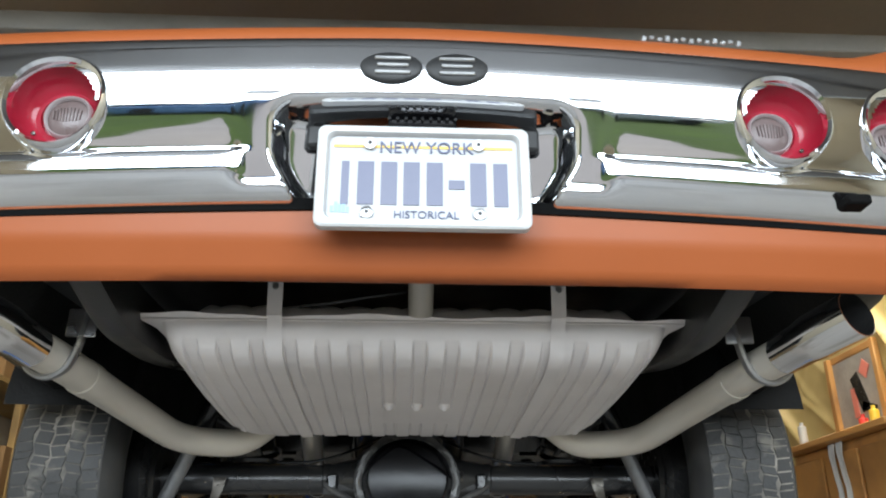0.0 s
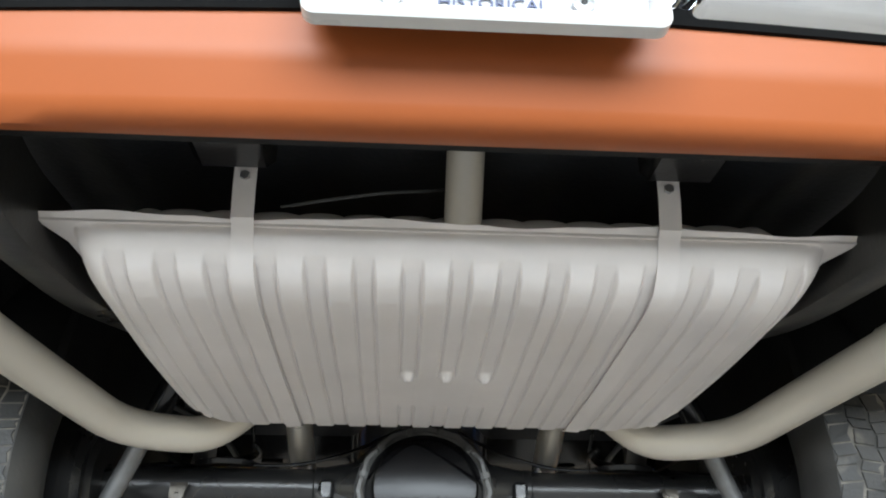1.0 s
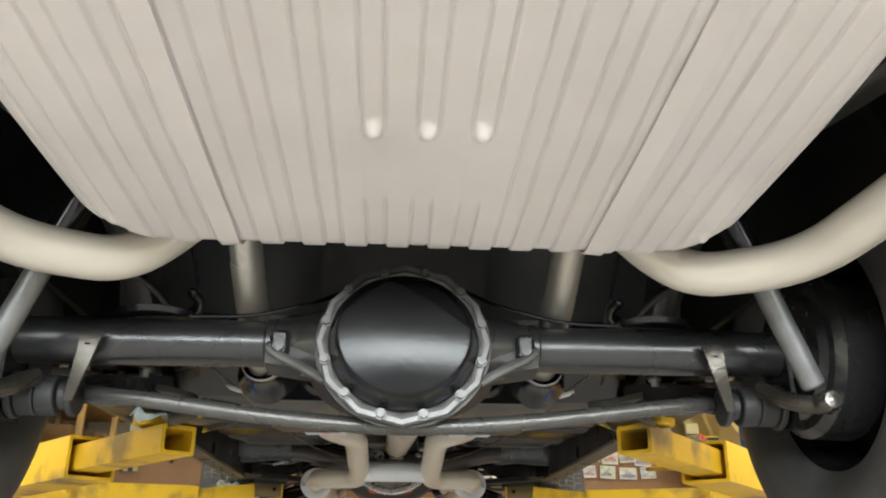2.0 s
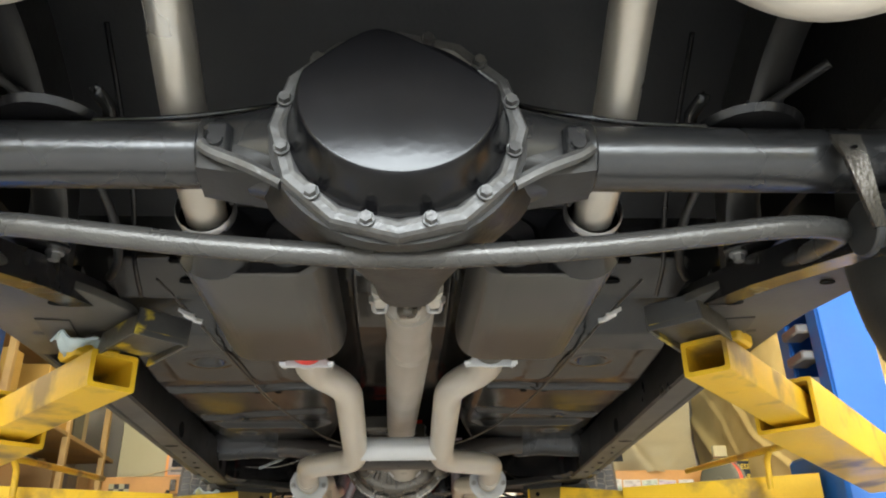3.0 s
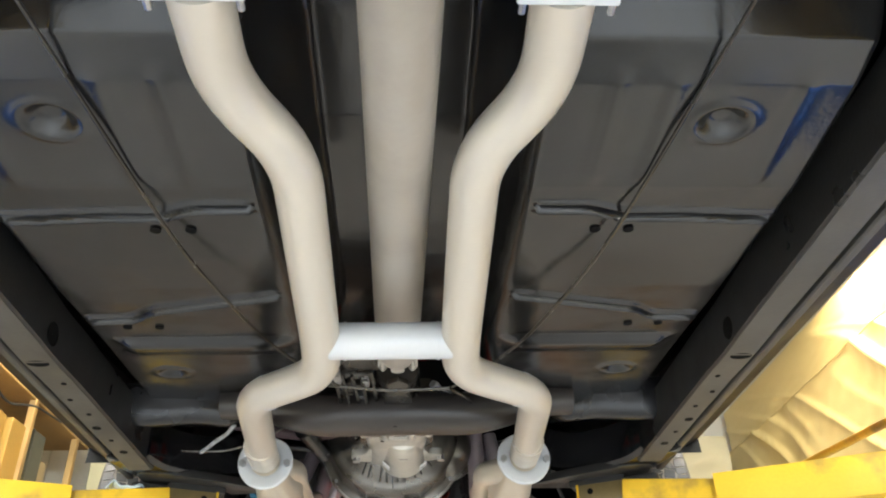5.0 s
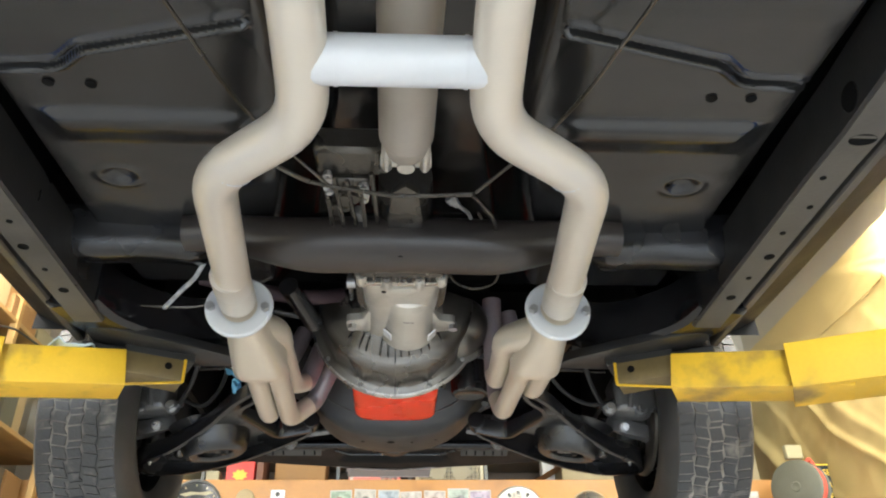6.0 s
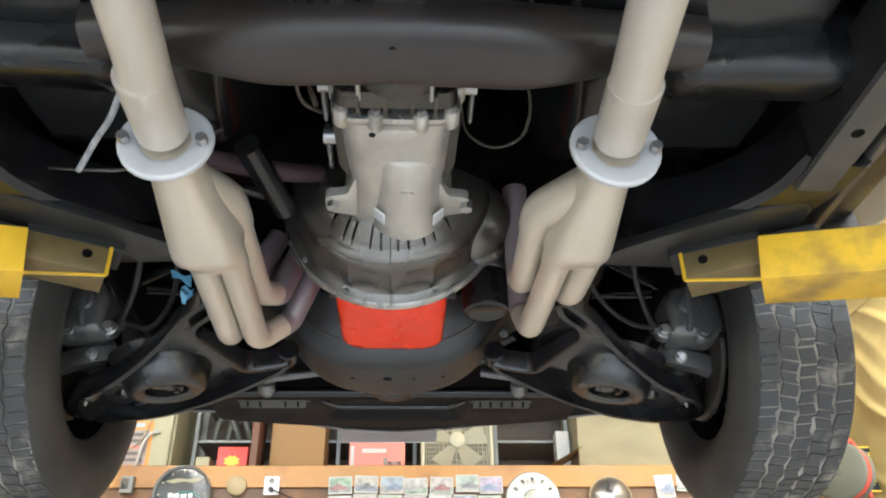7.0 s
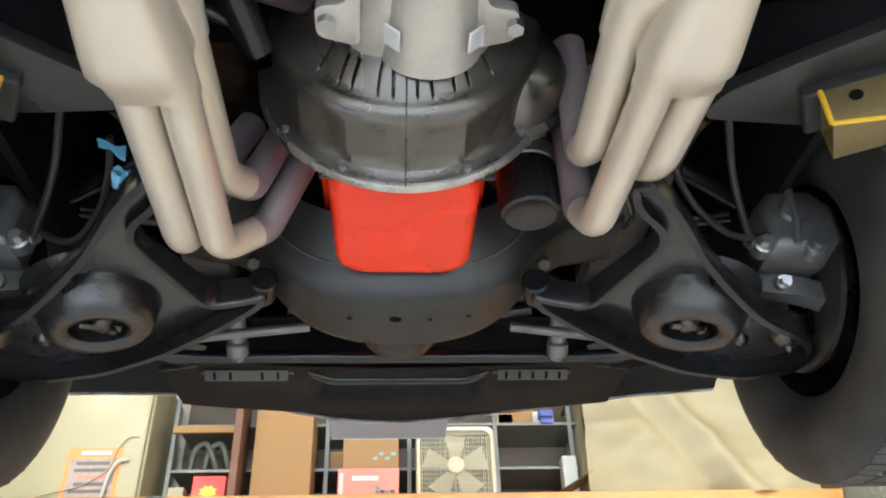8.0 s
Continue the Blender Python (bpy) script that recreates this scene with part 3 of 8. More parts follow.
# tail panel above, valance below
def tail_ring(x):
    y, d = bump_y(x), -0.020 * (math.sqrt(x * x + 0.003) - 0.055) / 0.9
    e = d + 0.045 * smooth(0.66, 0.84, abs(x))
    return [V(x, y + 0.075, 2.268 + d), V(x, y + 0.034, 2.286 + d), V(x, y + 0.030, 2.296 + d), V(x, y + 0.032, 2.310 + d * 0.6 + e * 0.4), V(x, y + 0.040, 2.324 + e), V(x, y + 0.056, 2.332 + e), V(x, y + 0.12, 2.336 + e), V(x, y + 0.3, 2.345 + e)]


part("tail_panel", skin([tail_ring(-0.9 + 0.03 * k) for k in range(61)], closed_ring=False), M_ORANGE, car, "orange painted tail panel above the bumper", sharp=70)
for k in range(13):
    part("silver_bar", box((0.345 + 0.0125 * k, bump_y(0.40) + 0.038, 2.3225 - 0.0004 * k + 0.0025 * (k % 2)), (0.0085, 0.004, 0.0075 + 0.003 * (k % 3 == 0)), 0.0015, turn(0, 14, 0)), M_STEEL, car)


def val_pt(x, v):
    y = lerp_table([(0, -1.06), (0.06, -1.075), (0.5, -1.098), (0.92, -1.106), (1, -1.10)], v)
    return V(x, y + 0.04 * (x / 0.9) ** 2 + 0.2 * max(0, abs(x) - 0.8), 1.942 + 0.108 * v)


# black strip added where shade falls between bumper and valance
part("bumper_gap", skin([[V(x, bump_y(x) + dy, z - 0.020 * abs(x) / 0.9) for dy, z in ((0.078, 2.054), (0.080, 2.0375), (0.100, 2.0375), (0.100, 2.054))] for x in [-0.88 + 0.04 * k for k in range(45)]]), M_HOLE_SHADE, car, "black strip that paints the shade in the gap under the bumper")
part("rear_valance", skin([[V(x, -1.02, 1.955)] + [val_pt(x, v / 12) for v in range(13)] + [V(x, -1.03, 2.06)] for x in [-0.92 + 0.046 * k for k in range(41)]], closed_ring=False), M_ORANGE, car, "orange painted rear valance panel", sharp=50)


# tail lights: egg-shaped bezel with a corner to the top inside, sunk red lens, pale centre lens
def tail_light(x, z):
    c = V(x, bump_y(x) + 0.006, z)
    inner = -1 if x > 0 else 1

    def shape(bm, shift=0.0):
        for v in bm.verts:
            d = v.co - c
            r = math.hypot(d.x, d.z)
            if r > 1e-6:
                k = max(0.0, (d.x * inner * 0.77 + d.z * 0.64) / r)
                low = max(0.0, -d.z / r)
                f = 1.0 + 0.14 * k ** 5 - 0.04 * low ** 2
                v.co = c + V(d.x * f + shift * inner, d.y - 0.13 * d.z, d.z * f - shift * 0.45)
        return bm

    light = part("tail_light", shape(lathe([(0.070, 0.034), (0.0705, 0.006), (0.069, -0.006), (0.0655, -0.010), (0.061, -0.006), (0.0595, 0.004), (0.0595, 0.02)], c, "y", 64)), M_CHROME, car, "chrome rimmed egg-shaped tail light")
    part("red_lens", shape(lathe([(0.0600, 0.002), (0.0575, 0.018), (0.052, 0.032), (0.045, 0.039), (0.040, 0.041), (0.032, 0.038), (0.031, 0.044), (0.0005, 0.044)], c, "y", 56)), M_REDLENS, light, "deep red moulded lens")
    part("lens_ring", shape(lathe([(0.0325, 0.042), (0.0325, 0.030), (0.0305, 0.027), (0.0285, 0.030), (0.0285, 0.042)], c, "y", 40), 0.008), M_LENSRING, light, "pale ring round the centre lens")
    part("centre_lens", shape(lathe([(0.0290, 0.036), (0.022, 0.0325), (0.012, 0.0305), (0.0005, 0.030)], c, "y", 34), 0.008), M_WHITELENS, light, "milky ribbed centre lens")
    for k in range(-4, 5):
        h = 0.022 * math.sqrt(1 - (k / 5.2) ** 2)
        part("lens_rib", shape(box(c + V(0.0045 * k, 0.0300, 0.004), (0.0016, 0.003, h), 0.0006), 0.008), M_WHITELENS, light)
    for a in (35, 215, 265):
        q = c + V(0.047 * math.cos(radians(a)) * inner, 0.036, 0.047 * math.sin(radians(a)))
        part("screw", shape(lathe([(0.0032, 0.0), (0.0032, -0.003), (0.0005, -0.004)], q, "y", 10)), M_BELL, light)


for lx, lz in LIGHTS:
    tail_light(lx, lz)

# badge of plain silver bars on dark lobes
by = bump_y(0) - 0.002
badge = part("badge", join(lathe([(0.0005, -0.004), (0.036, -0.004), (0.040, -0.001), (0.040, 0.006)], (-0.041, by, 2.222), "y", 28), lathe([(0.0005, -0.004), (0.036, -0.004), (0.040, -0.001), (0.040, 0.006)], (0.043, by, 2.222), "y", 28)), M_HOSE, bumper, "dark two-lobed badge with silver bars")
for v in list(badge.data.vertices):
    v.co.z *= 0.62
    v.co.x *= 1.12
for cx in (-0.044, 0.048):
    for dz, w in ((0.012, 0.052), (0.0, 0.046), (-0.012, 0.052)):
        part("silver_bar", box((cx, by - 0.0055, 2.222 + dz), (w, 0.004, 0.006), 0.0015), M_STEEL, badge)

# number plate
plate_y = -1.152


def plate_box(x, z, w, h, t=0.0012, dy=0.0, bevel=0.0):
    return box((PX + (x - PX) * PK, plate_y - dy, z), (w * PK, t, h), bevel)


PX, PZ, PK = 0.002, 2.064, 0.93
plate = part("number_plate", plate_box(PX, PZ, 0.302, 0.150, 0.002), mat("plate_white", (0.47, 0.475, 0.49), 0.35, 0.0, 0.03, 8, 200, 0.03), car, "white number plate with navy writing in a white plastic holder")
rim = []
for (w, h, dy) in ((0.150, 0.079, 0.006), (0.150, 0.079, -0.008), (0.147, 0.076, -0.011), (0.137, 0.068, -0.011), (0.134, 0.066, -0.006), (0.134, 0.066, 0.0)):
    r, n = 0.012, 5
    pts = []
    for cx, cz, a0 in ((w - r, h - r, 0), (-w + r, h - r, 90), (-w + r, -h + r, 180), (w - r, -h + r, 270)):
        pts += [V(PX + cx + r * math.cos(radians(a0 + 90 * k / n)), plate_y + dy, PZ + cz + r * math.sin(radians(a0 + 90 * k / n))) for k in range(n + 1)]
    rim.append(pts)
part("plate_frame", skin(rim, cap0=False, cap1=False), mat("white_holder_plastic", (0.54, 0.54, 0.535), 0.35, 0.0, 0.04, 6, 200, 0.03, 0.001), plate, "white plastic plate holder")
for bx, bw in ((-0.118, 0.011), (-0.087, 0.024), (-0.052, 0.024), (-0.018, 0.024), (0.017, 0.024), (0.083, 0.024), (0.117, 0.021)):
    part("dark_bar", plate_box(PX + bx, PZ - 0.009, bw, 0.067, 0.0012, 0.0022), M_BARINK, plate)
part("dark_bar", plate_box(PX + 0.050, PZ - 0.010, 0.024, 0.014, 0.0012, 0.0022), M_BARINK, plate)
part("gold_band", plate_box(PX, PZ + 0.049, 0.274, 0.004, 0.001, 0.0018), mat("gold_band", (0.75, 0.5, 0.12), 0.4), plate)
part("blue_skyline", join(*[plate_box(PX - 0.136 + 0.006 * k, PZ - 0.052 + 0.5 * h, 0.005, h + 0.006, 0.001, 0.0018) for k, h in enumerate((0.004, 0.01, 0.006, 0.008, 0.003))]), mat("skyline_blue", (0.3, 0.45, 0.62), 0.4), plate)


def lettering(text, c, size, material, parent, rot=None, depth=0.0006, width=1.0):
    cu = bpy.data.curves.new("writing", "FONT")
    cu.body, cu.size, cu.align_x, cu.align_y, cu.extrude = text, size, "CENTER", "CENTER", depth
    tmp = new("tmp_text", cu)
    dg = bpy.context.evaluated_depsgraph_get()
    me = bpy.data.meshes.new_from_object(tmp.evaluated_get(dg))
    bpy.data.objects.remove(tmp)
    bm = bmesh.new()
    bm.from_mesh(me)
    bpy.data.meshes.remove(me)
    for v in bm.verts:
        v.co.x *= width
    bm.transform(Matrix.Translation(Vector(c)) @ (rot or turn(90)).to_4x4())
    return part("lettering", bm, material, parent)


lettering("NEW YORK", (PX + 0.004, plate_y - 0.003, PZ + 0.047), 0.026, M_INK, plate, width=0.98)
lettering("HISTORICAL", (PX + 0.004, plate_y - 0.003, PZ - 0.058), 0.016, M_INK, plate, width=1.02)
for sx, sz in ((-0.082, 0.052), (0.084, 0.052), (-0.084, -0.056), (0.084, -0.056)):
    part("screw", lathe([(0.009, 0.0), (0.009, -0.003), (0.004, -0.0045), (0.0005, -0.0035)], (PX + sx * PK, plate_y - 0.004, PZ + sz), "y", 16), M_WHITE if sz > 0 else M_STEEL, plate)
    part("screw_slot", lathe([(0.0005, -0.0052), (0.0028, -0.0050), (0.0028, -0.003)], (PX + sx * PK, plate_y - 0.004, PZ + sz), "y", 10), M_HOSE, plate)
part("plate_lamp", join(box((0.0, -1.132, 2.158), (0.10, 0.034, 0.016), 0.006), *[box((0.012 * k, -1.152, 2.161), (0.005, 0.004, 0.006), 0.001) for k in range(-4, 5)]), M_SATIN, bumper, "black plate lamp housing")
part("plate_bracket", join(box((0.002, -1.134, 2.136), (0.338, 0.020, 0.034), 0.012, seg=3), box((0.002, -1.132, 2.07), (0.306, 0.016, 0.12), 0.010)), M_HOSE, bumper, "black plate bracket")

# ---- fuel tank ----
TY0, TY1 = -0.842, -0.202


def tank_w(y):
    """Half width: narrower towards the bumper."""
    return lerp_table([(-0.85, 0.446), (-0.60, 0.446), (-0.40, 0.443), (-0.28, 0.439), (0.0, 0.439)], y)


def tank_edge(x, y):
    """Distance inside the outline of the lower shell."""
    r = 0.13
    dx, dy = tank_w(y) - abs(x), TY1 - y
    if dx < r and dy < r:
        return r - math.hypot(r - dx, r - dy)
    return min(dx, dy)


def tank_z(x, y):
    z = lerp_table([(-0.842, 1.9495), (-0.840, 1.936), (-0.834, 1.922), (-0.822, 1.909), (-0.806, 1.899), (-0.78, 1.890), (-0.74, 1.883), (-0.53, 1.866), (-0.20, 1.850)], y)
    ph = (x - 0.006) / 0.0555
    g = abs(ph - round(ph)) * 0.0555
    pad = smooth(0.0100, 0.0140, g)
    amp = 0.0010 + 0.0030 * (1 - smooth(-0.82, -0.70, y)) + 0.003 * smooth(-0.27, -0.21, y)
    amp *= smooth(-0.838, -0.815, y)
    mid = (1 - smooth(0.075, 0.10, abs(x - 0.006))) * smooth(-0.545, -0.53, y) * (1 - smooth(-0.40, -0.37, y))
    amp *= 1 - 0.85 * mid
    z -= amp * (2 * pad - 1)
    z += 0.0038 * math.exp(-((g - 0.0118) / 0.0019) ** 2) * smooth(-0.832, -0.81, y) * (1 - mid) * (1 - 0.5 * smooth(-0.30, -0.22, y))
    for k in (-1, 0, 1):
        d = math.hypot((x - 0.006 - k * 0.0555), (y + 0.540) * 0.8)
        z -= 0.010 * (1 - smooth(0.003, 0.014, d))
    for k in (-1, 1):
        d = math.hypot(x - k * 0.376, y + 0.31)
        z -= 0.004 * (1 - smooth(0.006, 0.015, d))
    d = tank_edge(x, y)
    R = 0.07
    if d < R:
        z += 0.085 * (1 - math.sqrt(max(0, 1 - (1 - max(0, d) / R) ** 2)))
    return min(z, 1.950)


def tank_pt(u, v):
    y = TY0 + (TY1 - TY0) * (v if v > 0.25 else v * v * 4 * 0.8 + v * 0.2)
    w = tank_w(y)
    if TY1 - y < 0.13:
        w = w - 0.13 + math.sqrt(max(0, 0.13 ** 2 - (0.13 - (TY1 - y)) ** 2))
    x = -w + 2 * w * u
    return V(x, y, tank_z(x, y))


tank = part("fuel_tank", sheet(720, 100, tank_pt), M_TANK, car, "silver painted ribbed fuel tank under the boot", sharp=70)
fl = [(-0.468, -0.846), (0.468, -0.846), (0.452, -0.79), (0.45, -0.33), (0.42, -0.25), (0.36, -0.202), (-0.36, -0.202), (-0.43, -0.25), (-0.45, -0.33), (-0.452, -0.79)]
flange = prism(fl, "z", 1.9495, 1.9525)
part("flange", flange, M_TANK, tank, "flat welded seam flange")
part("flange_lip", sheet(60, 2, lambda u, v: V(-0.468 + 0.936 * u, -0.846 - 0.005 * v, 1.9525 + 0.009 * v * (0.55 + 0.45 * math.sin(u * 19) ** 3))), M_TANK, tank)
part("upper_shell", sheet(200, 16, lambda u, v: V(-0.40 + 0.80 * u, -0.836 + 0.09 * v ** 2, 1.952 + 0.046 * math.sin(v * math.pi / 2) * (0.85 + 0.15 * math.sqrt(abs(math.cos((u - 0.5) * 0.84 / 0.0555 * math.pi)))) * smooth(0, 0.05, u) * smooth(1, 0.95, u))), M_TANK, tank, "ribbed upper half of the tank")
for sx in (-0.2405, 0.2425):
    st = [V(sx, -0.866, 2.03), V(sx, -0.862, 1.99), V(sx, -0.855, 1.955)] + [V(sx, y, min(tank_z(sx + dx, y) for dx in (-0.012, 0, 0.012)) - 0.0012) for y in [-0.846 + 0.01 * k for k in range(64)]] + [V(sx, -0.196, 1.90), V(sx, -0.192, 2.0)]
    path = st
    rings = []
    for i, p in enumerate(path):
        d = (path[min(i + 1, len(path) - 1)] - path[max(i - 1, 0)]).normalized()
        nrm = V(1, 0, 0).cross(d)
        w = 0.0125
        tip = 0.0016 * (1 if sx > 0 else -1)
        rings.append([p + V(a * w, 0, 0) + nrm * (b + max(0.0, a * tip) * (1 if nrm.z < 0 else -1)) for a, b in ((-1, -0.0008), (1, -0.0008), (1, 0.0008), (-1, 0.0008))])
    strap = part("tank_strap", skin(rings), M_TANK, tank, "flat steel tank strap")
    part("bolt", cyl((sx, -0.868, 2.003), (sx, -0.858, 2.003), 0.006, n=6), M_STEEL, strap)
    part("strap_hanger", box((sx, -0.875, 2.035), (0.05, 0.03, 0.04), 0.004), M_BLACK, strap)
part("filler_pipe", tube([(0.006, -0.845, 1.962), (0.006, -0.86, 1.985), (0.006, -0.91, 2.05), (0.008, -1.03, 2.12)], 0.0215, 20, 0.04), M_SHAFT, tank, "round filler pipe rising to the bumper")
part("vent_hose", tube([(-0.20, -0.845, 1.975), (-0.15, -0.87, 1.972), (-0.08, -0.87, 1.985), (-0.02, -0.85, 2.0), (0.0, -0.82, 2.02)], 0.0022, 8, 0.04), M_HOSE, tank)

# body drain grommets under the boot
for s in (-1, 1):
    part("grommet", lathe([(0.045, 0.0), (0.045, -0.008), (0.038, -0.010), (0.036, -0.002), (0.0005, -0.002)], (s * 0.43, -0.93, 2.045), "z", 24), M_HOSE, floor_pan, "black rubber floor plug")
    part("hanger_bracket", box((s * 0.25, -0.95, 2.03), (0.09, 0.16, 0.05), 0.01), M_BLACK, floor_pan)

# ---- rear axle ----
AZ, AY, DX = 1.785, 0.01, -0.008
axle = part("rear_axle", join(cyl((-0.66, AY, AZ), (-0.10, AY, AZ), 0.037, n=28), cyl((0.09, AY, AZ), (0.66, AY, AZ), 0.037, n=28),
    cyl((-0.225, AY, AZ), (-0.205, AY, AZ), 0.041, n=28, bevel=0.003), cyl((0.21, AY, AZ), (0.19, AY, AZ), 0.041, n=28, bevel=0.003), cyl((-0.205, AY, AZ), (-0.09, AY - 0.01, AZ - 0.005), 0.040, 0.066, n=28), cyl((0.19, AY, AZ), (0.075, AY - 0.01, AZ - 0.005), 0.040, 0.066, n=28)), M_AXLE, car, "grey black enamelled rear axle with a bolted cover")
dc = (DX, -0.062, 1.772)


def squash(bm, c, kx, kz):
    for v in bm.verts:
        d = v.co - Vector(c)
        v.co = Vector(c) + V(d.x * kx, d.y, d.z * kz)
    return bm


CARRIER = [(-0.052, 0.135, 0.126, 1.772), (-0.030, 0.137, 0.124, 1.772), (0.005, 0.150, 0.108, 1.774), (0.045, 0.132, 0.098, 1.770), (0.090, 0.100, 0.082, 1.762), (0.140, 0.076, 0.066, 1.754), (0.190, 0.056, 0.052, 1.746), (0.225, 0.046, 0.044, 1.741), (0.246, 0.044, 0.042, 1.739)]
carrier_rings = []
for cy, cw, ch, cz in CARRIER:
    ring = []
    for k in range(48):
        a = 2 * math.pi * k / 48
        ca, sa = math.cos(a), math.sin(a)
        e = 2.0 if cy < 0 else 2.7
        q = (abs(ca) ** e + abs(sa) ** e) ** (-1 / e)
        ring.append(V(DX + 0.012 * smooth(0, 0.2, cy) + cw * q * ca, cy, cz + ch * q * sa))
    carrier_rings.append(ring)
M_CARRIER = mat("dull_cast_housing", (0.028, 0.026, 0.0235), 0.45, 0.1, 0.3, 7, 140, 0.35, 0.0015, spec=0.5, stain=(0.016, 0.016, 0.016), stain_amount=0.40, stain_scale=8, stain_edge=0.15)
part("carrier", skin(carrier_rings), M_CARRIER, axle, "dull black cast differential housing", sharp=50)
for q in (-1, 1):
    part("carrier_wing", skin([[V(DX + q * x, y, z) for y, z in ((-0.040 + t_, 1.790 - h), (-0.046 + t_, 1.770 - h), (-0.030, 1.742 - h * 0.4), (0.035 - t_, 1.735 - h * 0.3), (0.050 - t_, 1.765), (0.03, 1.80))] for x, h, t_ in ((0.105, 0.030, 0.0), (0.150, 0.012, 0.004), (0.195, -0.004, 0.012), (0.212, -0.010, 0.016))]), M_CARRIER, axle, "cast web out to the axle tube", sharp=45)
    part("wing_rib", tube([(DX + q * 0.118, -0.050, 1.716), (DX + q * 0.150, -0.050, 1.735), (DX + q * 0.192, -0.043, 1.756), (DX + q * 0.206, -0.040, 1.768)], 0.0075, 8, 0.02), M_RING, axle, "wet-looking rib of the casting")
    part("carrier_fin", prism([(0.075, 1.700), (0.235, 1.704), (0.240, 1.730), (0.08, 1.73)], "x", DX + 0.008 + q * 0.030 - 0.003, DX + 0.008 + q * 0.030 + 0.003, 0.001), M_CARRIER, axle)
ringm = lathe([(0.115, 0.0), (0.117, -0.009), (0.121, -0.011), (0.126, -0.009), (0.134, -0.009), (0.137, -0.005), (0.137, 0.014)], dc, "y", 12)
part("cover_flange", squash(ringm, dc, 0.98, 0.92), M_RING, axle, "grey bolted cover flange", sharp=20)


def cover_pt(u, v):
    a, r = 2 * math.pi * u, v
    x, z = 0.114 * r * math.cos(a), 0.106 * r * math.sin(a)
    h = 0.052 * (1 - smooth(0.84, 1.0, r)) + 0.013 * (1 - r * r)
    # raised face with a pressed shoulder: a rounded peak, a long slope to one side
    d = math.hypot(x + 0.022, 0.014) - 0.014
    line = 0.076 - (0.62 if x > -0.022 else 0.85) * d
    h -= 0.032 * smooth(0.0, 0.009, z - line) * (1 - smooth(0.88, 1.0, r))
    return V(dc[0] + x, dc[1] - 0.010 - h, dc[2] + z)


cv = sheet(150, 70, cover_pt)
bmesh.ops.remove_doubles(cv, verts=cv.verts[:], dist=1e-5)
part("differential_cover", cv, mat("glossy_cover_paint", (0.006, 0.006, 0.007), 0.21, 0.0, 0.3, 8, 160, 0.12, 0.0012, spec=0.28, rough_vary=0.04), axle, "glossy black domed differential cover", sharp=60)
for k in range(12):
    a = radians(15 + 30 * k)
    p = (dc[0] + 0.121 * math.cos(a), dc[1] - 0.012, dc[2] + 0.113 * math.sin(a))
    part("cover_bolt", join(cyl(p, (p[0], p[1] - 0.002, p[2]), 0.0085, n=14), cyl((p[0], p[1] - 0.002, p[2]), (p[0], p[1] - 0.008, p[2]), 0.0070, 0.0062, n=6)), M_RING, axle)
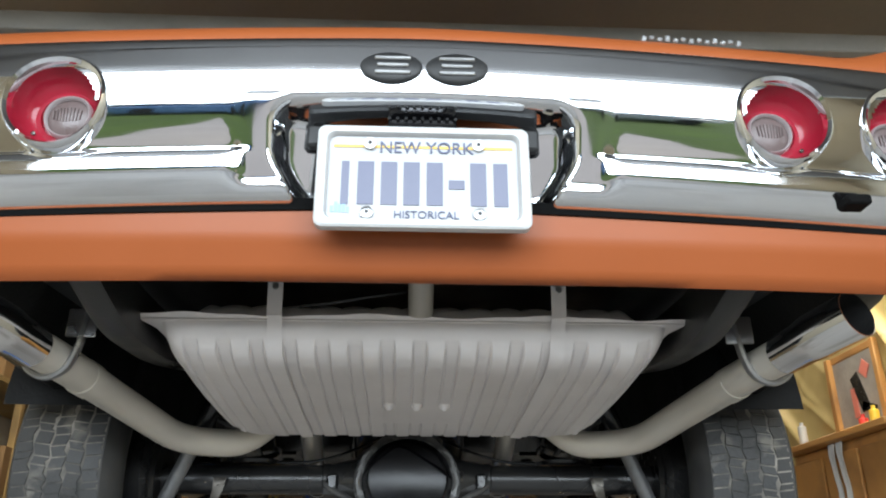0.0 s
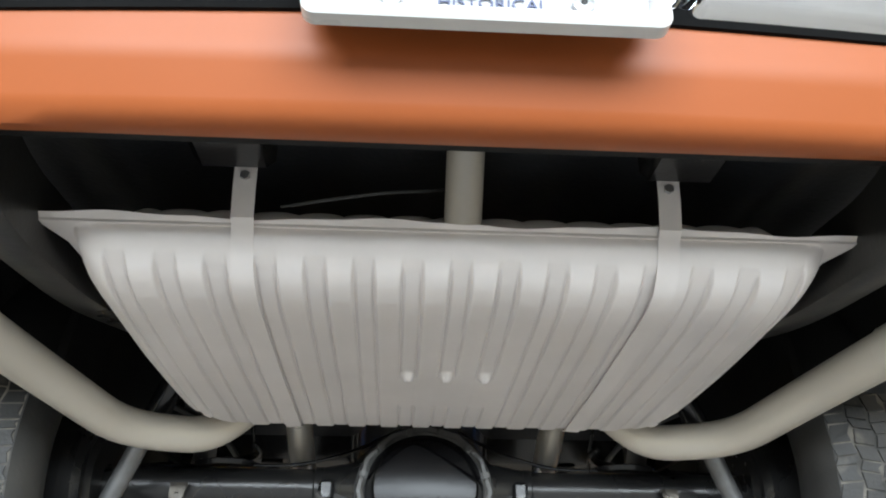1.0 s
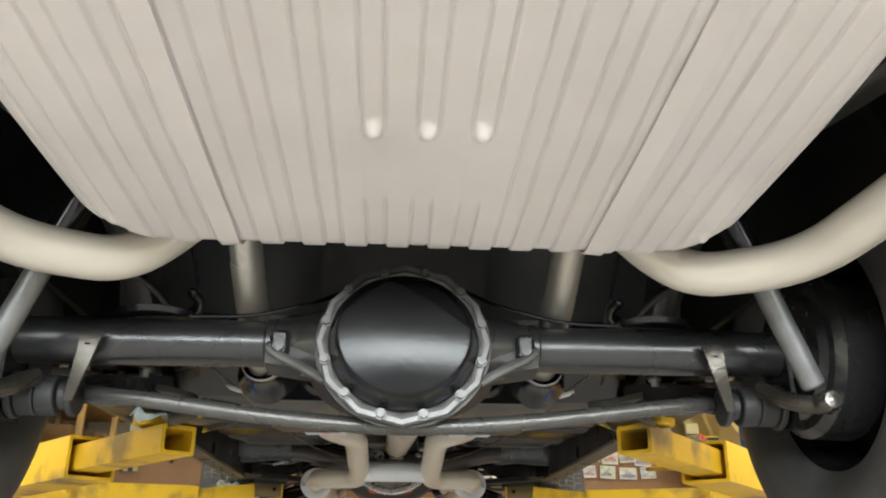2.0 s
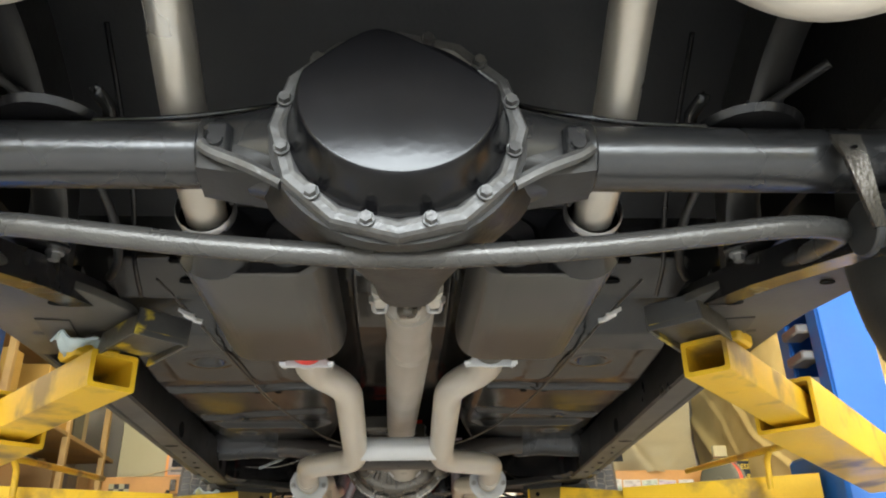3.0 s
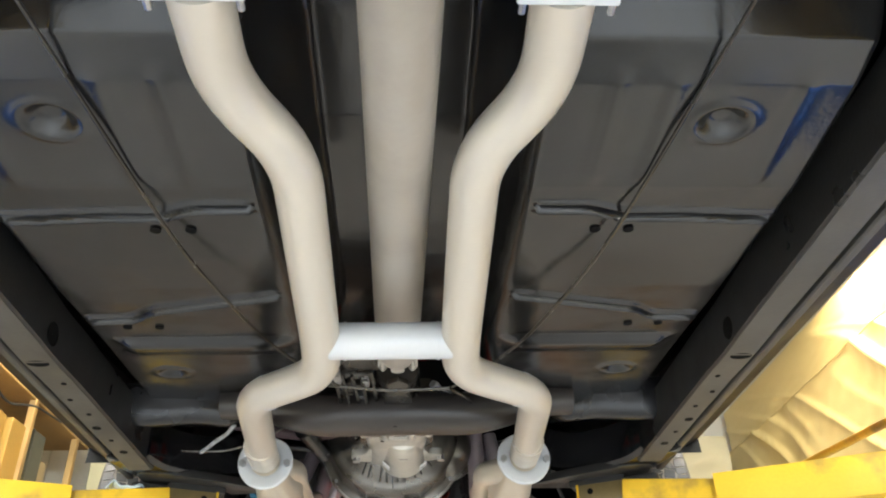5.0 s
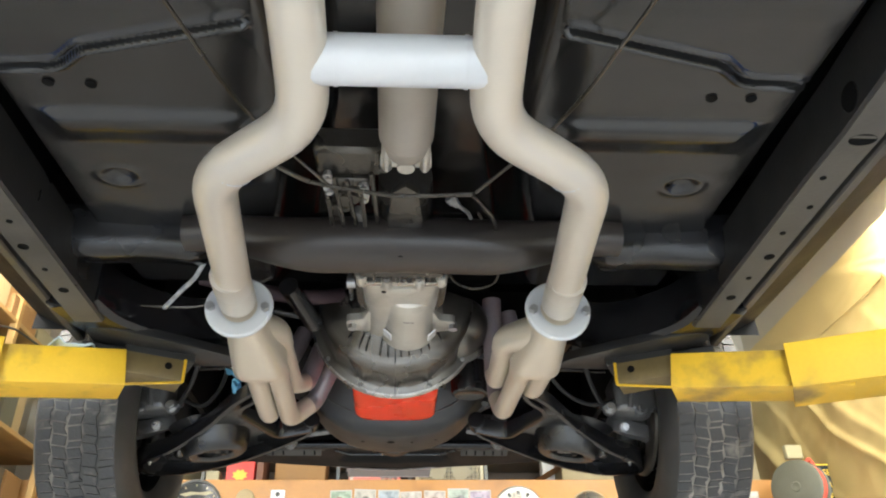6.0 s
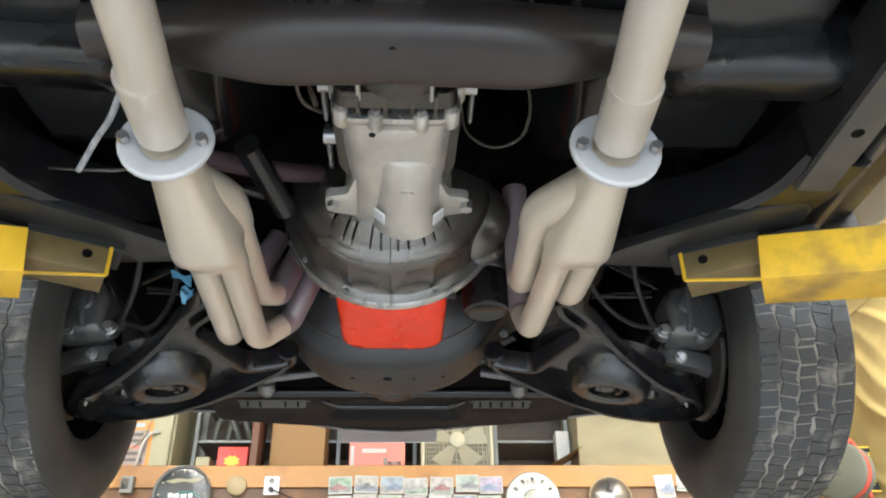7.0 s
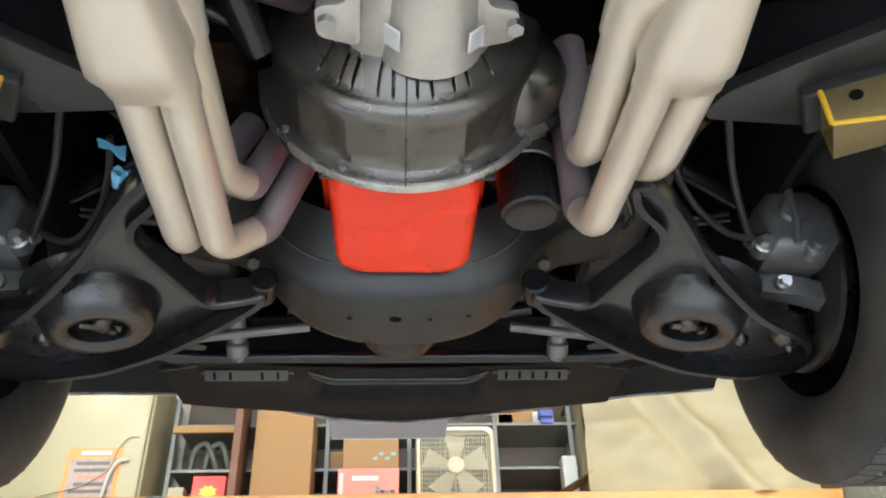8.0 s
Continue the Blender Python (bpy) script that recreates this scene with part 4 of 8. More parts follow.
for s in (-1, 1):
    part("clamp_lug", join(box((dc[0] + s * 0.190, -0.036, 1.775), (0.030, 0.022, 0.040), 0.006), cyl((dc[0] + s * 0.19, -0.045, 1.768), (dc[0] + s * 0.19, -0.053, 1.768), 0.008, n=10)), M_AXLE, axle)
    # hanger brackets, bushings, drum backing plates
    part("axle_bracket", skin([[V(s * 0.462, -0.046, 1.785), V(s * 0.496, -0.046, 1.785), V(s * 0.496, -0.040, 1.785), V(s * 0.462, -0.040, 1.785)], [V(s * 0.468, -0.052, 1.755), V(s * 0.494, -0.052, 1.755), V(s * 0.494, -0.046, 1.755), V(s * 0.468, -0.046, 1.755)], [V(s * 0.502, -0.02, 1.685), V(s * 0.515, -0.02, 1.685), V(s * 0.515, -0.014, 1.685), V(s * 0.502, -0.014, 1.685)]]), M_BELL, axle, "grey steel bracket under the axle tube")
    part("bushing_plate", prism([(-0.03, 1.66), (0.05, 1.66), (0.05, 1.79), (-0.03, 1.79)], "x", s * 0.605, s * 0.612), M_BLACK, axle)
    hole((s * 0.481, -0.051, 1.765), 0.004, axle)
    part("bushing", join(*[cyl((s * a, 0.01, 1.698), (s * b, 0.01, 1.698), r, n=24, bevel=0.002) for a, b, r in ((0.505, 0.515, 0.032), (0.517, 0.530, 0.022), (0.532, 0.560, 0.031), (0.562, 0.590, 0.031), (0.592, 0.602, 0.036))]), M_HOSE, axle, "black ribbed rubber bushing")
    part("brake_drum", moved(lathe([(0.04, 0.0), (0.095, 0.0), (0.105, 0.010), (0.122, 0.010), (0.135, 0.022), (0.137, 0.085), (0.0005, 0.085)], (0, 0, 0), "x", 40), Matrix.Translation((s * 0.632, AY, AZ)) @ Matrix.Diagonal((s, 1, 1, 1))), M_AXLE, axle, "black drum backing plate")
    shock = part("shock_absorber", cyl((s * 0.525, -0.145, 1.86), (s * 0.44, -0.18, 2.04), 0.023, n=22, bevel=0.003), M_SATIN, car, "dark telescopic shock absorber")
    part("shock_body", cyl((s * 0.597, -0.116, 1.705), (s * 0.522, -0.146, 1.866), 0.0175, n=22, bevel=0.004), M_CAST, shock, "dull grey lower shock body")
    part("shock_mount", join(tube([(s * 0.56, -0.02, 1.72), (s * 0.58, -0.08, 1.688), (s * 0.615, -0.12, 1.678)], 0.014, 12, 0.03), lathe([(0.0005, -0.018), (0.012, -0.016), (0.016, -0.008), (0.016, 0.012), (0.0005, 0.012)], (s * 0.607, -0.128, 1.682), "y", 16)), M_BELL, axle)
    # coil springs
    coil = [V(s * (0.405 + 0.060 * math.cos(a * 0.45)), 0.03 + 0.060 * math.sin(a * 0.45), 1.835 + 0.0040 * a) for a in range(0, 66)]
    part("coil_spring", tube(coil, 0.0085, 10, 0.0), M_AXLE, car, "black rear coil spring")
    part("spring_seat", lathe([(0.0005, 0.0), (0.062, 0.0), (0.068, 0.008), (0.05, 0.014)], (s * 0.405, 0.03, 1.825), "z", 24), M_BLACK, axle)
    # lower trailing arms
    part("trailing_arm", sweep([(-0.022, -0.022), (0.022, -0.022), (0.022, 0.022), (-0.022, 0.022)], [(s * 0.548, 0.02, 1.705), (s * 0.53, 0.30, 1.775), (s * 0.515, 0.50, 1.815)]), M_BLACK, car, "black boxed lower trailing arm")
    part("brake_line", tube([(s * 0.60, 0.05, 1.83), (s * 0.45, 0.01, 1.826), (s * 0.25, 0.0, 1.828), (s * 0.15, 0.02, 1.86), (s * 0.05, 0.06, 1.92)], 0.0035, 8, 0.04), M_BLACK, axle)
    part("brake_hose", tube([(s * 0.50, 0.52, 1.86), (s * 0.45, 0.42, 1.845), (s * 0.42, 0.28, 1.87), (s * 0.46, 0.15, 1.93), (s * 0.55, 0.05, 1.96)], 0.007, 10, 0.08), M_HOSE, car)
    part("brake_pipe", tube([(s * 0.47, 0.60, 1.86), (s * 0.44, 0.45, 1.86), (s * 0.40, 0.30, 1.90), (s * 0.40, 0.1, 2.05)], 0.004, 8, 0.06), M_BLACK, car)
part("anti_roll_bar", tube([(-0.53, 0.24, 1.755), (-0.50, 0.02, 1.702), (-0.42, -0.004, 1.694), (-0.20, -0.004, 1.666), (0.0, -0.004, 1.652), (0.20, -0.004, 1.666), (0.42, -0.004, 1.694), (0.50, 0.02, 1.702), (0.53, 0.24, 1.755)], 0.0125, 20, 0.09), M_BAR, car, "worn grey steel rear anti-roll bar")
yoke = part("pinion_yoke", join(cyl((0.002, 0.238, 1.738), (0.004, 0.262, 1.737), 0.040, 0.036, n=28, bevel=0.003), prism(round_poly([(-0.046, 1.724), (-0.020, 1.712), (0.028, 1.712), (0.054, 1.724), (0.054, 1.742), (0.030, 1.758), (-0.022, 1.758), (-0.046, 1.742)], 0.010), "y", 0.262, 0.274, 0.003), *[box((0.004 + q * 0.038, 0.290, 1.732), (0.020, 0.034, 0.030), 0.007, seg=2) for q in (-1, 1)]), M_ALU, axle, "bare metal pinion yoke")
part("joint_cross", join(cyl((-0.038, 0.302, 1.734), (0.046, 0.302, 1.734), 0.0125, n=18, bevel=0.002), lathe([(0.0005, -0.030), (0.012, -0.029), (0.015, -0.024), (0.015, 0.03)], (0.004, 0.302, 1.735), "z", 18)), M_BELL, yoke, "dark universal joint cross")
for q in (-1, 1):
    part("u_bolt", tube([(0.004 + q * 0.029, 0.284, 1.722), (0.004 + q * 0.030, 0.312, 1.716), (0.004 + q * 0.047, 0.312, 1.716), (0.004 + q * 0.048, 0.284, 1.722)], 0.0032, 8, 0.008), M_STEEL, yoke)
    part("nut", cyl((0.004 + q * 0.048, 0.276, 1.722), (0.004 + q * 0.048, 0.286, 1.722), 0.006, n=6), M_STEEL, yoke)

# ---- driveline ----
shaft = part("driveshaft", join(cyl((0.008, 0.33, 1.738), (0.010, 0.60, 1.768), 0.0375, n=30), cyl((0.0098, 0.596, 1.7675), (0.0098, 0.616, 1.7695), 0.0375, 0.0415, n=30), cyl((0.0098, 0.616, 1.7695), (0.0, 1.60, 1.850), 0.0415, n=30), cyl((0.0, 1.60, 1.850), (0.0, 1.64, 1.853), 0.0415, 0.032, n=30)), M_SHAFT, car, "beige painted tubular driveshaft")
part("rear_joint", join(cyl((0.006, 0.335, 1.740), (0.006, 0.31, 1.737), 0.036, 0.024, n=24), box((0.006, 0.318, 1.762), (0.034, 0.036, 0.014), 0.005), box((0.006, 0.318, 1.714), (0.034, 0.036, 0.012), 0.005)), M_SHAFT, shaft)
part("front_joint", join(box((-0.030, 1.655, 1.852), (0.016, 0.06, 0.034), 0.006), box((0.030, 1.655, 1.852), (0.016, 0.06, 0.034), 0.006), cyl((-0.04, 1.67, 1.854), (0.04, 1.67, 1.854), 0.013, n=14), cyl((0.0, 1.66, 1.828), (0.0, 1.66, 1.88), 0.014, n=14)), M_ALU, shaft, "bare metal front universal joint")

# ---- exhaust ----
exhaust = part("h_pipe", tube([(-0.115, 1.315, 1.728), (0.100, 1.315, 1.728)], 0.0295, 20), M_WHITEPIPE, car, "pale crossover pipe of the exhaust")
for wx in (-0.080, 0.066):
    part("weld_ring", tube([(wx - 0.002, 1.315, 1.728), (wx + 0.002, 1.315, 1.728)], 0.0306, 20), M_WHITEPIPE, exhaust)
for s in (-1, 1):
    sx = -0.006
    X = lambda v: v * s if s < 0 else v
    muff_x = s * 0.200 - 0.004
    oval = [(-0.105, 0.012), (-0.098, -0.030), (-0.070, -0.050), (0.070, -0.050), (0.098, -0.030), (0.105, 0.012), (0.095, 0.045), (0.065, 0.060), (-0.065, 0.060), (-0.095, 0.045)]
    rings = []
    for y, k in ((0.225, 0.93), (0.228, 1.0), (0.60, 1.0), (0.603, 0.93)):
        rings.append([V(muff_x + a * k, y, 1.782 + 0.012 * (y - 0.22) + b * k) for a, b in oval])
    bm = skin(rings)
    bmesh.ops.bevel(bm, geom=[e for e in bm.edges if abs((e.verts[0].co - e.verts[1].co).normalized().y) > 0.9], offset=0.022, segments=4, profile=0.5, affect="EDGES", clamp_overlap=True)
    muf = part("muffler", bm, M_MUFF, car, "dark painted oval muffler")
    ox = muff_x + s * 0.048
    part("outlet_cone", join(lathe([(0.056, 0.001), (0.053, -0.004), (0.047, -0.016), (0.040, -0.034), (0.035, -0.048), (0.033, -0.075)], (ox, 0.226, 1.785), "y", 30)), M_SATIN, muf, "dark conical muffler outlet")
    part("end_plate", join(lathe([(0.040, 0.0), (0.038, -0.006), (0.030, -0.012), (0.022, -0.010), (0.0005, -0.008)], (muff_x - s * 0.048, 0.2245, 1.785), "y", 28), prism([(muff_x + a * 0.90, 1.7825 + b * 0.90) for a, b in oval], "y", 0.2235, 0.2262)), M_SATIN, muf, "glossy black muffler end plate")
    part("pipe_clamp", lathe([(0.036, -0.010), (0.038, -0.006), (0.038, 0.006), (0.036, 0.010)], (ox, 0.150, 1.792), "y", 24), M_STEEL, muf)
    # tailpipe over the axle and out to the tip
    tail = part("tailpipe", tube([(ox + s * 0.010, -0.135, 1.968), (s * 0.280, -0.175, 1.968), (s * 0.335, -0.165, 1.905), (s * 0.400, -0.190, 1.845), (s * 0.525, -0.275, 1.838), (s * 0.585, -0.50, 1.875), (s * 0.612, -0.80, 1.892), (s * 0.640, -0.93, 1.900)], 0.0315, 22, 0.075), M_PIPE, car, "pale coated exhaust tailpipe")
    part("over_axle_pipe", tube([(ox, 0.16, 1.788), (ox + s * 0.004, 0.10, 1.812), (ox + s * 0.006, 0.0, 1.872), (ox + s * 0.008, -0.10, 1.945), (ox + s * 0.010, -0.14, 1.972)], 0.0265, 22, 0.06), mat("silver_pipe_coating", (0.50, 0.48, 0.44), 0.30, 0.65, 0.12, 6, 130, 0.06, 0.001, stain=(0.36, 0.31, 0.24), stain_amount=0.38, stain_scale=6, stain_edge=0.2), tail, "silver pipe bent over the axle")
    part("pipe_collar", tube([(s * 0.600, -0.66, 1.884), (s * 0.604, -0.70, 1.886)], 0.0335, 22), M_PIPE, tail)
    tip_path = [(s * 0.624, -0.86, 1.895), (s * 0.642, -0.95, 1.905), (s * 0.672, -1.015, 1.918)]
    tp = rounded(tip_path, 0.05, 5)
    fr = frames_along(tp)
    rings = [[p + (u * math.cos(a) + w * math.sin(a)) * (0.0345 + 0.004 * smooth(0, 3, k)) for a in [2 * math.pi * i / 26 for i in range(26)]] for k, (p, d, u, w) in enumerate(fr)]
    rings += [[p + (u * math.cos(a) + w * math.sin(a)) * 0.0365 for a in [2 * math.pi * i / 26 for i in range(26)]] for p, d, u, w in (fr[-1],)]
    bore = [[p + (u * math.cos(a) + w * math.sin(a)) * r_ for a in [2 * math.pi * i / 26 for i in range(26)]] for (p, d, u, w), r_ in zip((fr[-1], *fr[:-2][::-1]), [0.0366] + [0.0335] * len(fr))]
    tip = part("exhaust_tip", skin(rings, cap0=False, cap1=False), M_CHROME, tail, "polished exhaust tip")
    part("tip_bore", skin(bore, cap0=False, cap1=True), M_MATTE, tip, "sooty black inside of the tip")
    part("hanger_strap", join(tube([(s * 0.560, -0.815, 1.975), (s * 0.572, -0.81, 1.905), (s * 0.590, -0.805, 1.868), (s * 0.625, -0.80, 1.856), (s * 0.655, -0.80, 1.872), (s * 0.662, -0.80, 1.90)], 0.006, 8, 0.02, flat=2.0), box((s * 0.57, -0.815, 1.95), (0.05, 0.006, 0.05), 0.002)), M_STEEL, tail, "steel tailpipe hanger")
    # flange, front pipe
    fx = -0.174 if s < 0 else 0.160
    fl_part = part("exhaust_flange", join(prism(round_poly([(fx - 0.047, 1.740), (fx + 0.047, 1.740), (fx + 0.047, 1.748), (fx + 0.034, 1.752), (fx + 0.028, 1.80), (fx - 0.028, 1.80), (fx - 0.034, 1.752), (fx - 0.047, 1.748)], 0.005), "y", 0.648, 0.655, 0.001), *[box((fx + q * 0.043, 0.643, 1.7445), (0.012, 0.010, 0.003), 0.001, turn(-25)) for q in (-1, 1)]), M_WHITEPIPE, car, "pale bolted exhaust flange")
    for bx in (-0.041, 0.041):
        part("bolt", cyl((fx + bx, 0.645, 1.7445), (fx + bx, 0.668, 1.7445), 0.0035, n=6), M_STEEL, fl_part)
    part("muffler_inlet", cyl((fx, 0.595, 1.778), (fx, 0.626, 1.775), 0.034, 0.032, n=24), M_MUFF, muf, "short inlet stub")
    part("inlet_ring", cyl((fx, 0.627, 1.775), (fx, 0.646, 1.773), 0.0325, 0.032, n=24), M_REDTAG if s < 0 else M_MUFF, muf, "red sealing ring" if s < 0 else "")
    cx = -0.118 if s < 0 else 0.101
    ex = -0.262 if s < 0 else 0.256
    lx = -0.306 if s < 0 else 0.292
    front = part("front_pipe", tube([(fx, 0.655, 1.768), (fx + s * 0.006, 0.800, 1.780), (cx - s * 0.002, 0.912, 1.775), (cx, 1.30, 1.728), (cx + s * 0.005, 1.41, 1.717), (ex, 1.545, 1.728), (lx, 1.98, 1.758)], 0.0310, 24, 0.058), M_PIPE, car, "pale coated front exhaust pipe")
    part("pipe_sleeve", tube([(lx - s * 0.007, 1.87, 1.7502), (lx - s * 0.004, 1.92, 1.7537), (lx, 1.985, 1.7583)], 0.0342, 28, 0.0), M_PIPE, front)
    part("weld_bead", tube([(ex * 0.77 + cx * 0.23 + 0.0, 1.515, 1.7265), (ex * 0.78 + cx * 0.22, 1.518, 1.7267)], 0.0322, 24), M_WHITEPIPE, front)
    # header collector
    p0 = V(lx, 2.005, 1.757)
    p1 = V(-0.318 if s < 0 else 0.262, 2.62, 1.752)
    dirn = (p1 - p0).normalized()
    hd = part("header", cyl(p0, p0 + dirn * 0.05, 0.0345, 0.0352, n=40), M_HEADER, car, "pale coated tubular exhaust header")
    # the collector spreads from a round neck into lobes over the tubes
    TUBE_SETS = {-1: (((-0.322, 2.300, 1.745), (-0.330, 2.600, 1.742), (-0.335, 2.660, 1.80), (-0.30, 2.70, 1.97)), ((-0.272, 2.300, 1.742), (-0.280, 2.615, 1.740), (-0.225, 2.650, 1.80), (-0.165, 2.62, 1.93)), ((-0.264, 2.240, 1.795), (-0.266, 2.520, 1.795), (-0.240, 2.580, 1.825), (-0.20, 2.60, 1.96)), ((-0.318, 2.28, 1.792), (-0.325, 2.56, 1.797), (-0.31, 2.60, 1.85), (-0.26, 2.62, 1.98))),
                 1: (((0.258, 2.280, 1.740), (0.247, 2.545, 1.736), (0.240, 2.595, 1.80), (0.232, 2.57, 2.0)), ((0.312, 2.270, 1.750), (0.305, 2.430, 1.750), (0.300, 2.49, 1.80), (0.265, 2.50, 1.98)), ((0.216, 2.215, 1.774), (0.220, 2.425, 1.774), (0.222, 2.475, 1.81), (0.222, 2.46, 2.0)), ((0.276, 2.26, 1.788), (0.272, 2.45, 1.79), (0.268, 2.50, 1.84), (0.23, 2.52, 1.98)))}
    ends = [Vector(TUBE_SETS[s][k][0]) for k in (0, 1, 3)]
    axis_c = p0 + dirn * 0.045
    heart = sum(ends, V(0, 0, 0)) / 3
    ua = V(1, 0, 0)
    wa = ua.cross(dirn).normalized()
    offs = [((e - heart).dot(ua), (e - heart).dot(wa)) for e in ends]
    rings = []
    for k in range(13):
        f = k / 12
        cc = axis_c.lerp(heart + dirn * 0.012, f)
        rad = 0.035 - 0.0084 * min(1.0, f / 0.6)
        ring = []
        for n_ in range(72):
            th = 2 * math.pi * n_ / 72
            ex_, ey_ = math.cos(th), math.sin(th)
            ha, hb = max(abs(o[0]) for o in offs), max(abs(o[1]) for o in offs)
            grow = min(1.0, f / 0.85)
            sa, sb = 0.0352 + (0.0264 + ha - 0.0352) * grow, 0.0352 + (0.0264 + hb - 0.0352) * grow
            e_ = 2.0 + 1.3 * grow
            hull = (abs(ex_ / sa) ** e_ + abs(ey_ / sb) ** e_) ** (-1 / e_)
            best = hull * (1 - 0.30 * smooth(0.80, 1.0, f))
            for ox_, oy_ in offs:
                g_ = min(1.0, f / 0.85)
                along, across = (ox_ * ex_ + oy_ * ey_) * g_, (ox_ * ey_ - oy_ * ex_) * g_
                if abs(across) < rad:
                    best = max(best, along + math.sqrt(rad * rad - across * across))
            ring.append(cc + (ua * ex_ + wa * ey_) * best)
        rings.append(ring)
    rings.append([p.lerp(heart + dirn * 0.014, 0.12) for p in rings[-1]])
    part("collector", skin(rings), M_HEADER, hd, "fluted collector over the tubes", sharp=50)
    ta, tb = Vector(TUBE_SETS[s][2][0]), Vector(TUBE_SETS[s][2][1])
    part("collector_lobe", tube([p0 + dirn * 0.07, ta.lerp(tb, -0.12), ta.lerp(tb, 0.10)], lambda f: 0.031 - 0.0044 * f, 28, 0.05), M_HEADER, hd, "side lobe of the collector")
    for ta, tb, tc, td in TUBE_SETS[s]:
        turn_pt = Vector(tb).lerp(Vector(tc), 0.75)
        part("header_tube", tube([ta, tb, turn_pt], 0.0235, 28, 0.055), M_HEADER, hd, "header primary tube")
        # the bend's darker colour carries the shade under the engine
        part("header_bend", tube([turn_pt, tc, td], 0.0235, 22, 0.05), M_SHADED_BLUED, hd, "heat tinted bend up to the engine, darkened in colour for shade")
    q = dirn.to_track_quat("Y", "Z").to_matrix().to_4x4()
    ringf = lathe([(0.034, 0.004), (0.048, 0.009), (0.061, 0.009), (0.064, 0.005), (0.064, -0.001), (0.061, -0.004), (0.040, -0.004), (0.034, 0.0)], (0, 0, 0), "y", 30)
    for v in ringf.verts:
        v.co.x *= 0.98
        v.co.z *= 1.0 - 0.10 * (v.co.z > 0)
    part("collector_flange", moved(ringf, Matrix.Translation(p0) @ q), M_WHITEPIPE, hd, "white coated collector flange")
    for bx in (-0.050, 0.050):
        b0 = p0 + q @ V(bx, -0.008, -0.008)
        part("bolt", cyl(b0, b0 + dirn * -0.012, 0.008, n=6), M_STEEL, hd)

# ---- transmission and engine ----
def case_ring(y, w, top, low, r, cx=-0.006, n=7):
    """An outline with a flat top and rounded lower corners."""
    pts = [V(cx + w, y, top)]
    for qx, a0 in ((w - r, 0), (-w + r, -90)):
        pts += [V(cx + qx + r * math.cos(radians(a0 - 90 * k / n)), y, low + r + r * math.sin(radians(a0 - 90 * k / n))) for k in range(n + 1)]
    return pts + [V(cx - w, y, top)]


gear = part("transmission", skin([case_ring(y, w, 1.96, low, r) for y, w, low, r in ((2.045, 0.080, 1.838, 0.03), (2.05, 0.083, 1.834, 0.03), (2.20, 0.080, 1.838, 0.04), (2.27, 0.078, 1.845, 0.05), (2.36, 0.10, 1.85, 0.06))]), M_ALU, car, "cast aluminium gearbox above the crossmember", sharp=40)
part("tail_housing", lathe([(0.0005, 0.0), (0.045, 0.0), (0.047, 0.06), (0.053, 0.16), (0.062, 0.24)], (0, 1.74, 1.872), "y", 26), M_BELL, gear, "dark cast tail housing")
part("rear_flange", skin([case_ring(y, w, 1.95, low, r) for y, w, low, r in ((1.985, 0.078, 1.842, 0.03), (1.99, 0.086, 1.832, 0.02), (2.018, 0.088, 1.828, 0.02), (2.022, 0.084, 1.834, 0.02))]), M_BELL, gear, "dark rear face of the gearbox")
part("bearing_drum", squash(lathe([(0.0005, -0.004), (0.040, -0.002), (0.056, 0.006), (0.061, 0.02), (0.062, 0.13), (0.065, 0.17), (0.069, 0.205)], (0.010, 2.15, 1.884), "y", 36), (0.010, 2.15, 1.884), 1.0, 0.98), M_ALU, gear, "rounded cast drum")
part("joint_flange", skin([case_ring(y, w, 1.955, low, r) for y, w, low, r in ((2.040, 0.086, 1.834, 0.03), (2.041, 0.093, 1.8275, 0.034), (2.050, 0.094, 1.8265, 0.034), (2.056, 0.092, 1.829, 0.034), (2.066, 0.084, 1.836, 0.03))]), mat("bright_machined_casting", (0.58, 0.565, 0.53), 0.28, 0.8, 0.2, 12, 220, 0.15, 0.001, stain=(0.22, 0.20, 0.17), stain_amount=0.42, stain_scale=12, stain_edge=0.15), gear, "bright machined joint of the gearbox case", sharp=40)
for k, (bx, bz) in enumerate(((-0.094, 1.885), (-0.084, 1.838), (-0.034, 1.830), (0.030, 1.830), (0.074, 1.838), (0.084, 1.885))):
    lug = part("joint_lug", lathe([(0.0005, 0.0), (0.009, 0.0), (0.011, 0.003), (0.011, 0.030), (0.008, 0.036)], (bx, 2.030, bz), "y", 14), M_ALU, gear)
    part("bolt", cyl((bx, 2.030, bz), (bx, 2.020, bz), 0.0065, n=6), M_STEEL, lug)
for bx, w_ in ((-0.058, 0.005), (-0.020, 0.006), (0.018, 0.005), (0.050, 0.005)):
    part("case_rib", prism([(1.985, 1.842), (1.990, 1.824), (2.030, 1.824), (2.040, 1.842)], "x", bx - w_ / 2, bx + w_ / 2, 0.001), M_BELL, gear, "dark cast rib of the rear case")
part("cast_step", prism(round_poly([(-0.050, 2.062), (0.028, 2.062), (0.020, 2.086), (0.002, 2.098), (-0.030, 2.096)], 0.008), "z", 1.824, 1.840, 0.003), M_ALU, gear, "stepped boss under the case")
hole((-0.040, 2.072, 1.8235), 0.005, gear)
for q in (-1, 1):
    part("tail_case_rib", box((-0.006 + q * 0.050, 1.965, 1.838), (0.006, 0.075, 0.026), 0.002), M_ALU, gear)
    part("tail_case_boss", lathe([(0.0005, -0.004), (0.012, -0.003), (0.016, 0.004)], (-0.006 + q * 0.026, 1.968, 1.838), "z", 18), M_BELL, gear)
